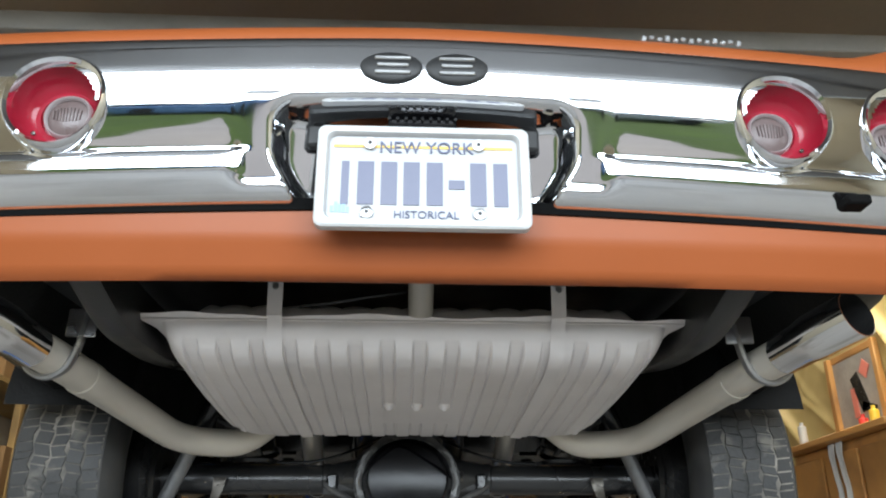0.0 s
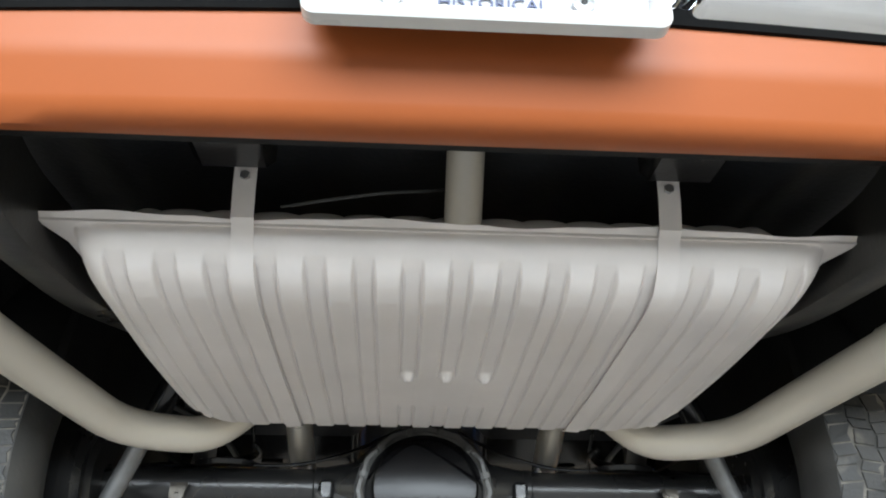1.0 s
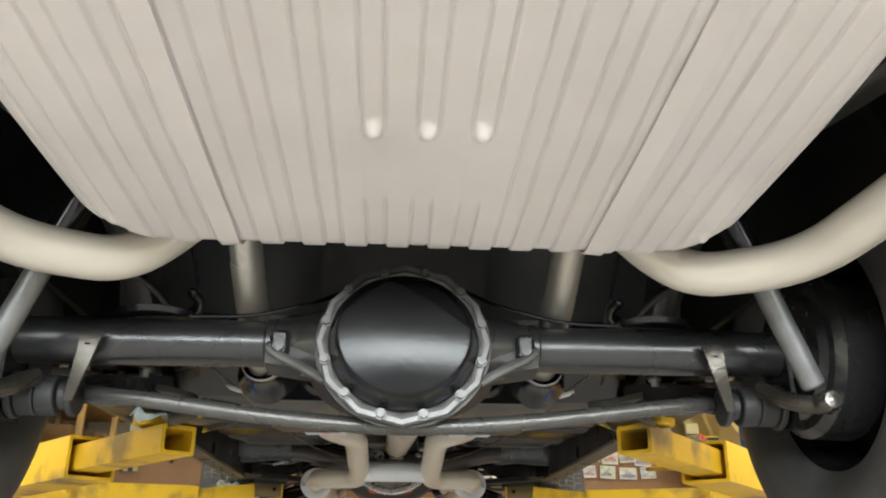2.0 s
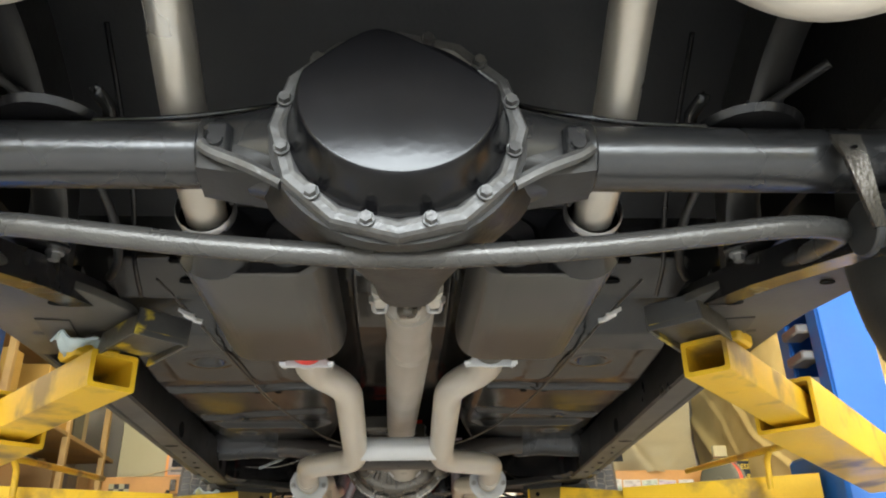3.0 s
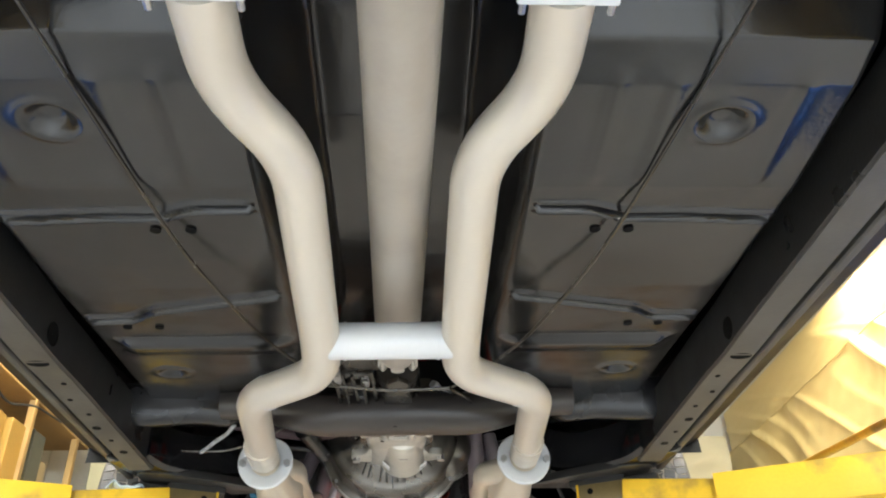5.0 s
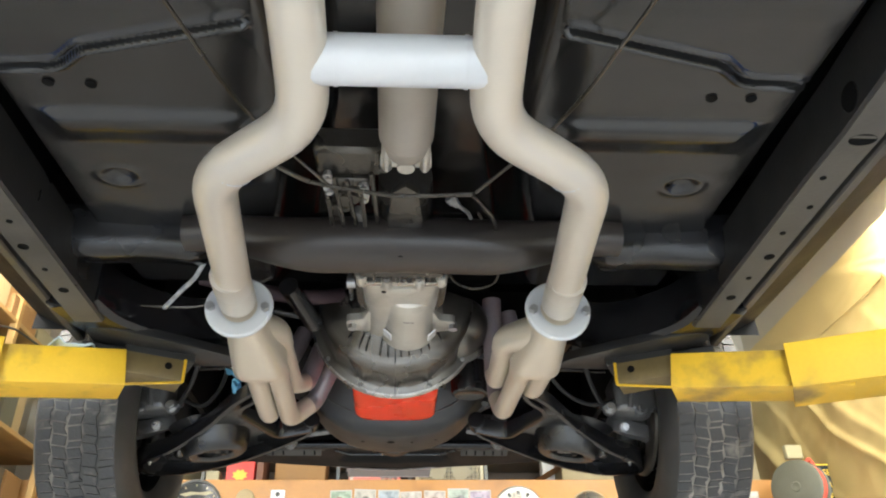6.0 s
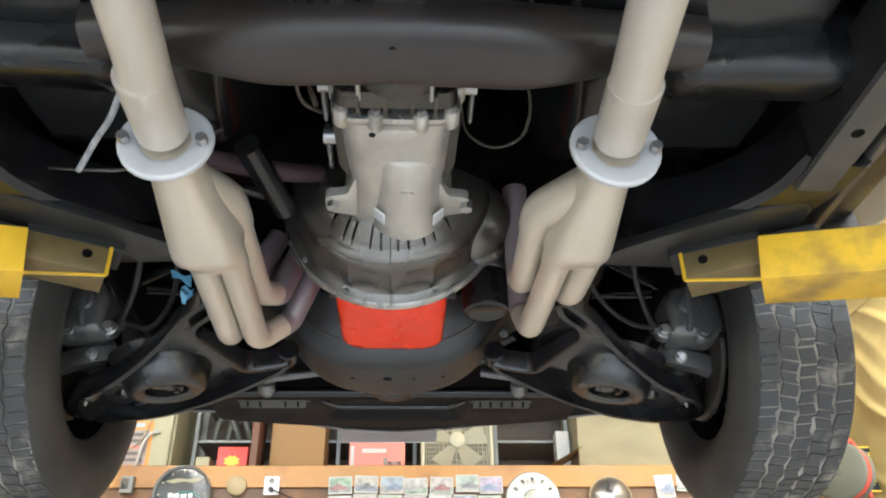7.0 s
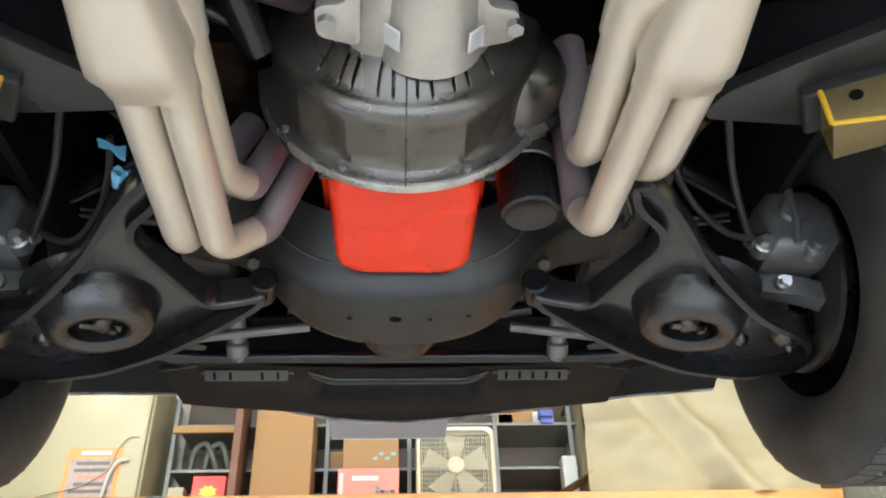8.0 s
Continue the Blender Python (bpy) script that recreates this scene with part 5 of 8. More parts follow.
for q, (cx, cy) in enumerate(((-0.036, 2.305), (0.064, 2.305))):
    part("machined_pad", box((cx, cy, 1.8345), (0.024, 0.030, 0.004), 0.001, turn(0, 42 * (-1 if q else 1), 0)), mat("fresh_machined_metal", (0.80, 0.80, 0.81), 0.35, 0.35, 0.05, 12, 200, 0.05), gear, "bright machined pad")
for s in (-1, 1):
    part("mounting_ear", prism(round_poly([(-0.006 + s * 0.066, 2.22), (-0.006 + s * 0.085, 2.275), (-0.006 + s * 0.122, 2.28), (-0.006 + s * 0.122, 2.325), (-0.006 + s * 0.07, 2.34)], 0.012), "z", 1.856, 1.874, 0.004), M_ALU, gear)
    part("side_web", prism(round_poly([(-0.006 + s * 0.074, 2.05), (-0.006 + s * 0.096, 2.06), (-0.006 + s * 0.092, 2.20), (-0.006 + s * 0.074, 2.24)], 0.01), "z", 1.862, 1.868, 0.001), M_BELL, gear)
for bx in (-0.115, 0.112):
    part("bolt", cyl((bx, 2.30, 1.862), (bx, 2.30, 1.845), 0.011, n=6), M_STEEL, gear)
for k, (bx, bz, by_) in enumerate(((-0.105, 1.90, 2.05), (-0.105, 1.89, 2.16), (0.098, 1.90, 2.05))):
    part("shift_lever_boss", join(cyl((bx * 0.8, by_, bz), (bx * 1.15, by_, bz), 0.013, n=12), box((bx * 1.1, by_ + 0.04, bz + 0.01), (0.008, 0.10, 0.02), 0.003)), M_STEEL, gear)
# gear linkage
for k, (a, b, c, d) in enumerate(((-0.115, 1.70, -0.105, 1.85), (-0.095, 1.71, -0.085, 1.84), (-0.075, 1.72, -0.068, 1.86), (-0.055, 1.69, -0.048, 1.82), (-0.13, 1.74, -0.125, 1.95))):
    part("linkage_rod", tube([(a, b, 1.84), (a + 0.004, b + 0.05, 1.833), (c, d - 0.03, 1.825), (c, d, 1.83), (c + 0.004, d + 0.10, 1.86)], 0.0040, 8, 0.02), M_BELL, gear, "dull gear linkage rod")
part("shifter_box", join(box((-0.09, 1.68, 1.875), (0.11, 0.07, 0.05), 0.008), box((-0.095, 1.72, 1.86), (0.09, 0.02, 0.04), 0.004), cyl((-0.14, 1.70, 1.86), (-0.03, 1.70, 1.86), 0.010, n=12), cyl((-0.09, 1.76, 1.835), (-0.09, 1.76, 1.86), 0.014, n=14)), M_BELL, gear, "dark shifter mechanism")
part("tail_rib", prism([(-0.022, 1.72), (0.0, 1.70), (0.022, 1.72), (0.034, 1.86), (-0.034, 1.86)], "z", 1.822, 1.835, 0.003), M_BELL, gear)
for k, (lx_, ly_, lz_, rot) in enumerate(((-0.125, 1.72, 1.838, 10), (-0.10, 1.76, 1.832, -14), (-0.068, 1.74, 1.836, 6), (-0.118, 1.80, 1.840, -8), (-0.08, 1.82, 1.836, 12))):
    part("shift_lever", join(prism(round_poly([(lx_ - 0.007, ly_ - 0.026), (lx_ + 0.007, ly_ - 0.026), (lx_ + 0.010, ly_), (lx_ + 0.006, ly_ + 0.030), (lx_ - 0.006, ly_ + 0.030), (lx_ - 0.010, ly_)], 0.005, 3), "z", lz_, lz_ + 0.004), cyl((lx_, ly_ - 0.018, lz_ - 0.006), (lx_, ly_ - 0.018, lz_ + 0.012), 0.006, n=8), cyl((lx_, ly_ + 0.022, lz_ - 0.004), (lx_, ly_ + 0.022, lz_ + 0.010), 0.005, n=8)), M_BELL if k % 2 else M_STEEL, gear, "small steel shift lever")
part("speedo_fitting", join(cyl((0.072, 1.752, 1.838), (0.082, 1.764, 1.836), 0.009, n=14, bevel=0.002), cyl((0.082, 1.764, 1.836), (0.088, 1.772, 1.836), 0.0065, n=6), tube([(0.088, 1.772, 1.836), (0.108, 1.80, 1.84), (0.12, 1.86, 1.86)], 0.0035, 8, 0.02)), M_CAST, gear)
# park brake cables
equal = part("brake_cable_bar", tube([(-0.21, 1.60, 1.80), (-0.15, 1.66, 1.80), (-0.02, 1.695, 1.800), (0.05, 1.69, 1.80), (0.105, 1.685, 1.80)], 0.0036, 8, 0.03), M_BELL, car, "bent parking brake cable")
for s in (-1, 1):
    part("cable", tube([(s * 0.11, 1.68, 1.80), (s * 0.22, 1.50, 1.80), (s * 0.31, 1.22, 1.815), (s * 0.345, 1.0, 1.825), (s * 0.395, 0.70, 1.852), (s * 0.43, 0.55, 1.87)], 0.0026, 8, 0.1), M_BELL, equal)
    part("cable_clip", prism(round_poly([(s * a, b) for a, b in ((0.414, 0.640), (0.408, 0.662), (0.412, 0.672), (0.404, 0.690), (0.398, 0.706), (0.386, 0.716), (0.383, 0.704), (0.392, 0.700), (0.396, 0.686), (0.391, 0.676), (0.398, 0.672), (0.404, 0.660))], 0.004, 3), "z", 1.846, 1.853, 0.0015), M_WHITE, equal, "pale plastic cable clip")
part("brake_cable_tail", tube([(0.105, 1.685, 1.80), (0.15, 1.78, 1.815), (0.16, 1.84, 1.83)], 0.0045, 8, 0.03), M_BELL, equal)
# gearbox crossmember
def bar_ring(x):
    u = abs(x) / 0.40
    y, z = 1.884 + 0.035 * u ** 2, 1.822 + 0.040 * smooth(0.35, 1.0, u)
    a, b = 0.058 - 0.020 * smooth(0.3, 0.8, u), 0.043 - 0.012 * smooth(0.4, 0.9, u)
    return [V(x, y + a * math.copysign(abs(math.cos(t_)) ** 0.8, math.cos(t_)), z + b * math.copysign(abs(math.sin(t_)) ** 0.8, math.sin(t_))) for t_ in [2 * math.pi * i / 28 for i in range(28)]]


part("gearbox_crossmember", skin([bar_ring(-0.40 + 0.02 * k) for k in range(41)]), mat("brown_black_bar_paint", (0.030, 0.024, 0.021), 0.40, 0.0, 0.3, 5, 120, 0.2, 0.0012, spec=0.6, stain=(0.012, 0.012, 0.013), stain_amount=0.42, stain_scale=4, stain_edge=0.25), car, "brown black arched gearbox crossmember", sharp=60)
for s in (-1, 1):
    BRACE = [(1.896, 1.915), (1.902, 1.860), (1.908, 1.844), (1.916, 1.833), (1.928, 1.828), (1.942, 1.830), (1.994, 1.848), (2.004, 1.858), (2.006, 1.915)]
    brace_rings = []
    for k in range(33):
        x = 0.335 + 0.315 * k / 32
        up = 0.030 * smooth(0.40, 0.335, x) + 0.004 * math.sin(x * 30)
        brace_rings.append([V(s * x, y + 0.016 + 0.006 * math.sin(x * 18), z + up) for y, z in BRACE])
    part("floor_brace", skin(brace_rings, closed_ring=False), M_BLACK, floor_pan, "glossy black floor brace beside the crossmember", sharp=70)
hole((-0.007, 1.858, 1.7825), 0.005, car)
part("mount_bracket", box((-0.01, 1.95, 1.845), (0.13, 0.09, 0.012), 0.003), M_BLACK, car)

# bell housing: ribbed half cone with a wide rim
BC = (-0.018, 0, 1.968)
# each groove runs from its angle at the hub to its angle at the shoulder
GROOVES = ((-47, -44), (-35, -32), (-28, -25.5), (-14, -13), (-8, -6), (6, 5), (12, 12), (25, 22.5), (33, 30), (46, 43))
BELL_PROFILE = [(0.080, 2.330), (0.092, 2.335), (0.100, 2.338), (0.106, 2.341), (0.115, 2.346), (0.125, 2.352), (0.135, 2.358), (0.145, 2.365), (0.153, 2.371), (0.159, 2.376), (0.166, 2.380), (0.173, 2.383), (0.180, 2.388), (0.1855, 2.396), (0.188, 2.408), (0.1885, 2.43), (0.190, 2.474), (0.193, 2.482), (0.202, 2.486), (0.211, 2.489), (0.2135, 2.494), (0.213, 2.502), (0.19, 2.503)]
BELL_PROFILE = [(r, y) if j == 0 else (r + (r2 - r) * j / 3, y + (y2 - y) * j / 3) for (r, y), (r2, y2) in zip(BELL_PROFILE, BELL_PROFILE[1:]) for j in range(3)] + BELL_PROFILE[-1:]
M_BELLMETAL = mat("oily_cast_metal", (0.185, 0.175, 0.16), 0.31, 0.9, 0.22, 9, 240, 0.3, 0.0015, stain=(0.125, 0.115, 0.10), stain_amount=0.40, stain_scale=7, stain_edge=0.2)


def bell_rows():
    rows = []
    for k in range(721):
        deg = 180 + 180 * k / 720
        a = radians(deg)
        # the drum is cast in shallow flats
        flat = math.cos(radians(12)) / math.cos(radians((deg - 270) % 24 - 12))
        row = []
        for r, y in BELL_PROFILE:
            f = (r - 0.10) / 0.06
            cut = 0.0
            if 0.098 < r < 0.164 and y < 2.40:
                for g0, g1 in GROOVES:
                    cut = max(cut, 1 - smooth(0.3, 1.35 - 0.55 * f, abs(deg - 270 - g0 - (g1 - g0) * f)))
                cut *= smooth(0.098, 0.106, r) * (1 - smooth(0.145, 0.163, r))
            drum = smooth(2.398, 2.42, y) * (1 - smooth(2.470, 2.482, y))
            rr_ = r * (1 + (flat * 1.008 - 1) * drum) - 0.002 * cut
            row.append(Vector(BC) + V(rr_ * math.cos(a), y + 0.010 * cut, rr_ * math.sin(a)))
        rows.append(row)
    return rows


bell = part("bell_housing", skin(bell_rows(), closed_ring=False), M_BELLMETAL, car, "oily grey cast bell housing with radial grooves", sharp=40)
c = Vector(BC)
part("casting_seam", tube([c + V(0, 2.352, -0.128), c + V(0, 2.384, -0.176), c + V(0, 2.397, -0.187), c + V(0, 2.42, -0.190), c + V(0, 2.482, -0.1935), c + V(0, 2.490, -0.213)], 0.0013, 6, 0.01), M_BELLMETAL, bell)
# paler metal strip paints the glossy highlight along the rim
part("worn_rim", lathe([(0.2085, 2.4878), (0.2122, 2.4888), (0.2146, 2.4935), (0.2146, 2.5015)], BC, "y", 120, 195, 345), mat("highlight_cast_rim", (0.50, 0.49, 0.47), 0.32, 0.85, 0.3, 22, 200, 0.3, 0.0015, stain=(0.16, 0.15, 0.14), stain_amount=0.42, stain_scale=14, stain_edge=0.15), bell, "bright strip that paints the highlight on the casting's rim")
part("starter_bulge", squash(lathe([(0.0005, 2.402), (0.040, 2.404), (0.062, 2.416), (0.074, 2.44), (0.078, 2.482), (0.088, 2.487), (0.089, 2.498), (0.0005, 2.50)], (0.128, 0, 1.930), "y", 36), (0.128, 0, 1.93), 1.08, 1.0), M_BELLMETAL, bell, "dark cast starter nose")
for k in (-2, -0.9, 0.9, 2):
    a = radians(270 + k * 27)
    c = Vector(BC)
    part("bolt", cyl(c + V(0.203 * math.cos(a), 2.489, 0.203 * math.sin(a)), c + V(0.203 * math.cos(a), 2.480, 0.203 * math.sin(a)), 0.005, n=6), M_STEEL, bell)
part("starter", join(cyl((0.160, 2.50, 1.955), (0.165, 2.72, 1.96), 0.045, n=24, bevel=0.01)), M_BELL, car, "dark starter motor")
part("clutch_fork", join(tube([(-0.20, 2.36, 1.90), (-0.30, 2.30, 1.89)], 0.010, 10), cyl((-0.21, 2.38, 1.895), (-0.25, 2.20, 1.90), 0.022, n=16)), M_BLACK, car)
part("heat_wrapped_hose", tube([(-0.15, 2.36, 1.96), (-0.22, 2.30, 1.92), (-0.34, 2.26, 1.92), (-0.45, 2.24, 1.94)], 0.017, 12, 0.05), mat("purple_brown_hose", (0.06, 0.035, 0.04), 0.6), car, "dull purple brown hose")
part("engine_block", box((-0.01, 2.88, 2.06), (0.20, 0.60, 0.26), 0.02), M_REDPAN, car, "orange red engine block")
part("flex_plate_cover", box((-0.015, 2.505, 1.86), (0.24, 0.006, 0.16), 0.002), M_BELL, car)
pan_rings = []
for z, k in ((1.776, 0.80), (1.7765, 0.85), (1.779, 0.91), (1.784, 0.955), (1.792, 0.985), (1.804, 1.0), (1.88, 1.02), (1.935, 1.04)):
    inset = 0.10 * max(0.0, 1 - k)
    w, y0, y1, r = 0.108 * k, 2.50 + inset, 2.752 - inset, 0.042
    pts = []
    for cx, cy, a0 in ((w - r, y1 - r, 0), (-w + r, y1 - r, 90), (-w + r, y0 + r, 180), (w - r, y0 + r, 270)):
        pts += [V(-0.018 + cx + r * math.cos(radians(a0 + 15 * j)), cy + r * math.sin(radians(a0 + 15 * j)), z) for j in range(7)]
    pan_rings.append(pts)
oil = part("oil_pan", skin(pan_rings), M_REDPAN, car, "bright orange red oil pan", sharp=50)
part("oil_pan_rail", box((-0.018, 2.80, 1.93), (0.27, 0.60, 0.012), 0.003), M_REDPAN, oil)
part("oil_pan_front", box((-0.018, 2.95, 1.90), (0.20, 0.34, 0.06), 0.02, seg=2), M_REDPAN, oil)
filt = part("oil_filter", lathe([(0.0005, 0.004), (0.034, 0.004), (0.040, 0.0), (0.046, 0.003), (0.0485, 0.012), (0.0485, 0.118), (0.044, 0.125)], (0.174, 2.625, 1.808), "z", 36), mat("gloss_black_canister", (0.012, 0.012, 0.012), 0.22, 0.0, 0.3, 8, 160, 0.1, 0.001, spec=0.5), car, "glossy black oil filter canister")
part("filter_band", lathe([(0.048, 0.0), (0.0505, 0.002), (0.0505, 0.005), (0.0492, 0.007), (0.0492, 0.024), (0.0505, 0.026), (0.0505, 0.029), (0.048, 0.031)], (0.174, 2.625, 1.893), "z", 36), M_STEEL, filt, "bright steel clamp band")
part("filter_bracket", join(box((0.150, 2.568, 1.915), (0.05, 0.012, 0.03), 0.003), cyl((0.150, 2.562, 1.912), (0.150, 2.548, 1.912), 0.006, n=8)), M_STEEL, filt)

# ---- front suspension ----
CX = -0.022
M_VALANCE = mat("flat_black_valance_paint", (0.010, 0.010, 0.0105), 0.62, 0.0, 0.3, 5, 120, 0.25, 0.0015, spec=0.12, stain=(0.022, 0.020, 0.018), stain_amount=0.38, stain_scale=6, stain_edge=0.15)
# the cradle under the engine: flat in the middle, swept up to the rails
CRADLE_Z = [(0.0, 1.750), (0.07, 1.754), (0.12, 1.764), (0.16, 1.782), (0.195, 1.808), (0.225, 1.842), (0.25, 1.874), (0.29, 1.905), (0.40, 1.925)]


def cradle_ring(x):
    d = abs(x - CX)
    zb = (lerp_table(CRADLE_Z, d - 0.012) + lerp_table(CRADLE_Z, d) + lerp_table(CRADLE_Z, d + 0.012)) / 3
    sag = 0.006 * math.exp(-(d / 0.16) ** 2)
    return [V(x, y, zb + h) for y, h in ((2.728, 0.125), (2.752, 0.078), (2.768, 0.046), (2.777, 0.028), (2.785, 0.012), (2.794, 0.003), (2.806, 0.0), (2.86, -sag * 0.3), (2.915 + sag, -sag), (2.928 + sag, 0.001 - sag), (2.935 + sag, 0.012), (2.937, 0.055), (2.90, 0.12), (2.80, 0.15))]


cross = part("front_crossmember", skin([cradle_ring(CX - 0.40 + 0.80 * k / 90) for k in range(91)]), M_CRADLE, car, "dull black pressed front crossmember", sharp=60)
for hx, hr in ((-0.108, 0.005), (-0.030, 0.010), (0.028, 0.004), (0.094, 0.004)):
    hole((hx, 2.845, 1.7485 + 0.16 * max(0.0, abs(hx - CX) - 0.07)), hr, cross, 0.7)
for q in (-1, 1):
    part("weld_seam", tube([(CX + q * 0.235, 2.756, 1.915), (CX + q * 0.205, 2.762, 1.868), (CX + q * 0.165, 2.766, 1.832), (CX + q * 0.115, 2.768, 1.812)], 0.0028, 6, 0.05), M_DUSTY, cross)
    part("crossmember_bolt", cyl((CX + q * 0.262, 2.86, 1.878), (CX + q * 0.258, 2.85, 1.862), 0.011, n=6), M_CAST, cross)
part("balancer", lathe([(0.0005, 0.0), (0.060, 0.0), (0.074, 0.010), (0.078, 0.030), (0.078, 0.06)], (CX, 2.96, 1.835), "y", 40), M_BLACK, car, "black crankshaft balancer ahead of the crossmember")
ARM_EDGE = [(0.195, 2.80), (0.207, 2.832), (0.279, 2.884), (0.382, 2.940), (0.492, 2.970), (0.588, 2.956), (0.657, 2.90), (0.673, 2.83), (0.645, 2.785), (0.566, 2.755), (0.500, 2.700), (0.436, 2.632), (0.370, 2.534), (0.318, 2.486), (0.288, 2.500), (0.306, 2.553), (0.350, 2.588), (0.360, 2.625), (0.324, 2.716), (0.290, 2.800), (0.245, 2.802)]


def arm_z(x):
    return 1.805 - (abs(x - CX) - 0.2) / 0.43 * 0.088


for s in (-1, 1):
    X = (lambda v: v) if s > 0 else (lambda v: 2 * CX - v)
    # lower control arm: pressed plate with turned-down edges and a spring bucket
    outline = round_poly([(X(a), b) for a, b in ARM_EDGE], 0.030, 5)
    plate_bm = prism(outline, "z", 0.0, 0.008, 0.002)
    for v in plate_bm.verts:
        v.co.z += arm_z(v.co.x)
    arm = part("lower_control_arm", plate_bm, M_ARM, car, "black pressed lower control arm", sharp=40)
    edge = [V(a, b, arm_z(a)) for a, b in outline]
    rim_rings = []
    for i, p in enumerate(edge):
        t_ = (edge[(i + 1) % len(edge)] - edge[i - 1])
        nrm = V(t_.y, -t_.x, 0).normalized() * (1 if s > 0 else -1)
        deep = 0.012 + 0.020 * smooth(2.60, 2.86, p.y)
        rim_rings.append([p + V(0, 0, dz) + nrm * q for q, dz in ((-0.003, 0.010), (0.004, 0.010), (0.006, -deep), (0.013, -deep - 0.003), (0.013, -deep - 0.006), (0.002, -deep - 0.006), (-0.001, -deep))])
    part("rolled_edge", skin(rim_rings, closed_path=True), M_SATIN, arm, "glossy black turned-down edge", sharp=50)
    pz = 1.798
    part("pivot_bush", join(cyl((X(0.300), 2.470, pz), (X(0.318), 2.530, pz), 0.026, n=18, bevel=0.003), cyl((X(0.205), 2.795, pz), (X(0.215), 2.85, pz), 0.024, n=18, bevel=0.003)), M_BLACK, arm, "black pivot bush")
    pc = V(X(0.452), 2.80, 1.698)
    pocket = lathe([(0.116, 0.086), (0.106, 0.078), (0.100, 0.066), (0.094, 0.044), (0.087, 0.022), (0.080, 0.006), (0.072, 0.0), (0.060, -0.001), (0.050, 0.001), (0.045, 0.006), (0.043, 0.050)], (0, 0, 0), "z", 48)
    pocket.transform(Matrix.Translation(pc) @ turn(4, 10 * s, 0).to_4x4())
    part("spring_pocket", pocket, M_ARM, arm, "black dished spring bucket")
    # black disc closes the bucket's opening and paints the shade inside it
    shade_disc = lathe([(0.0005, 0.030), (0.045, 0.030)], (0, 0, 0), "z", 24)
    part("pocket_void", moved(shade_disc, Matrix.Translation(pc) @ turn(4, 10 * s, 0).to_4x4()), M_HOLE_SHADE, arm)
    part("shock_foot", join(cyl((pc.x - 0.030, pc.y - 0.006, pc.z + 0.014), (pc.x + 0.030, pc.y + 0.006, pc.z + 0.014), 0.007, n=12), lathe([(0.0005, -0.014), (0.014, -0.012), (0.021, -0.002), (0.021, 0.02)], (pc.x, pc.y, pc.z + 0.022), "z", 20), cyl((pc.x + 0.020, pc.y, pc.z + 0.010), (pc.x + 0.020, pc.y, pc.z + 0.002), 0.007, n=6)), M_BELL, arm, "grey shock absorber foot")
    part("ball_joint", lathe([(0.0005, -0.026), (0.013, -0.024), (0.022, -0.014), (0.028, -0.002), (0.030, 0.010), (0.030, 0.03)], (X(0.632), 2.835, 1.716), "z", 26), M_BELL, arm, "grey ball joint cap")
    part("grease_nipple", cyl((X(0.632), 2.835, 1.692), (X(0.632), 2.835, 1.682), 0.005, 0.003, n=8), M_STEEL, arm)
    part("bump_stop", lathe([(0.0005, -0.014), (0.011, -0.012), (0.017, -0.002), (0.019, 0.006), (0.019, 0.02)], (X(0.568), 2.868, 1.726), "z", 18), M_BELL, arm)
    # knuckle, caliper, disc, dust shield
    knuckle = part("steering_knuckle", join(cyl((X(0.625), 2.84, 1.73), (X(0.640), 2.80, 1.95), 0.022, n=14), cyl((X(0.63), 2.83, 1.81), (X(0.71), 2.83, 1.81), 0.034, n=18), sweep([(-0.016, -0.018), (0.016, -0.018), (0.019, 0.0), (0.016, 0.018), (-0.016, 0.018), (-0.019, 0.0)], [(X(0.575), 2.79, 1.790), (X(0.612), 2.765, 1.765), (X(0.660), 2.762, 1.752), (X(0.700), 2.775, 1.742)], 0.03)), M_CAST, car, "grey cast steering knuckle")
    part("knuckle_bolt", join(cyl((X(0.604), 2.752, 1.764), (X(0.602), 2.735, 1.760), 0.013, n=16, bevel=0.002), cyl((X(0.602), 2.735, 1.760), (X(0.601), 2.724, 1.757), 0.009, n=6)), M_STEEL, knuckle)
    part("brake_rotor", moved(lathe([(0.05, 0.0), (0.138, 0.0), (0.140, 0.004), (0.140, 0.022), (0.138, 0.026), (0.05, 0.026)], (0, 0, 0), "x", 40, close=True), Matrix.Translation((X(0.690) - 0.013, 2.83, 1.81))), M_BELL, knuckle, "dark brake disc")
    shield = lathe([(0.060, 0.010), (0.100, 0.002), (0.140, 0.0), (0.152, 0.004), (0.154, 0.012)], (0, 0, 0), "x", 44, 150, 400)
    part("dust_shield", moved(shield, Matrix.Translation((X(0.668), 2.83, 1.81)) @ Matrix.Diagonal((s, 1, 1, 1))), M_BELL, knuckle, "dull grey curved dust shield")
    body = skin([[V(X(x), y, z) for x, z in ((0.572 - a, 1.790 - b), (0.660 + a, 1.782 - b), (0.690 + a, 1.800), (0.690 + a, 1.872 + b), (0.650, 1.905 + b), (0.585, 1.900 + b), (0.566 - a, 1.870))] for y, a, b in ((2.672, -0.012, -0.010), (2.682, 0.0, 0.0), (2.725, 0.004, 0.004), (2.762, 0.0, 0.0))])
    bmesh.ops.bevel(body, geom=body.edges[:], offset=0.007, segments=2, profile=0.6, affect="EDGES", clamp_overlap=True)
    cal = part("brake_caliper", body, M_CAST, car, "grey cast brake caliper")
    part("piston_bulge", lathe([(0.0005, -0.012), (0.020, -0.010), (0.028, 0.0), (0.030, 0.02)], (X(0.616), 2.676, 1.856), "y", 24), M_CAST, cal)
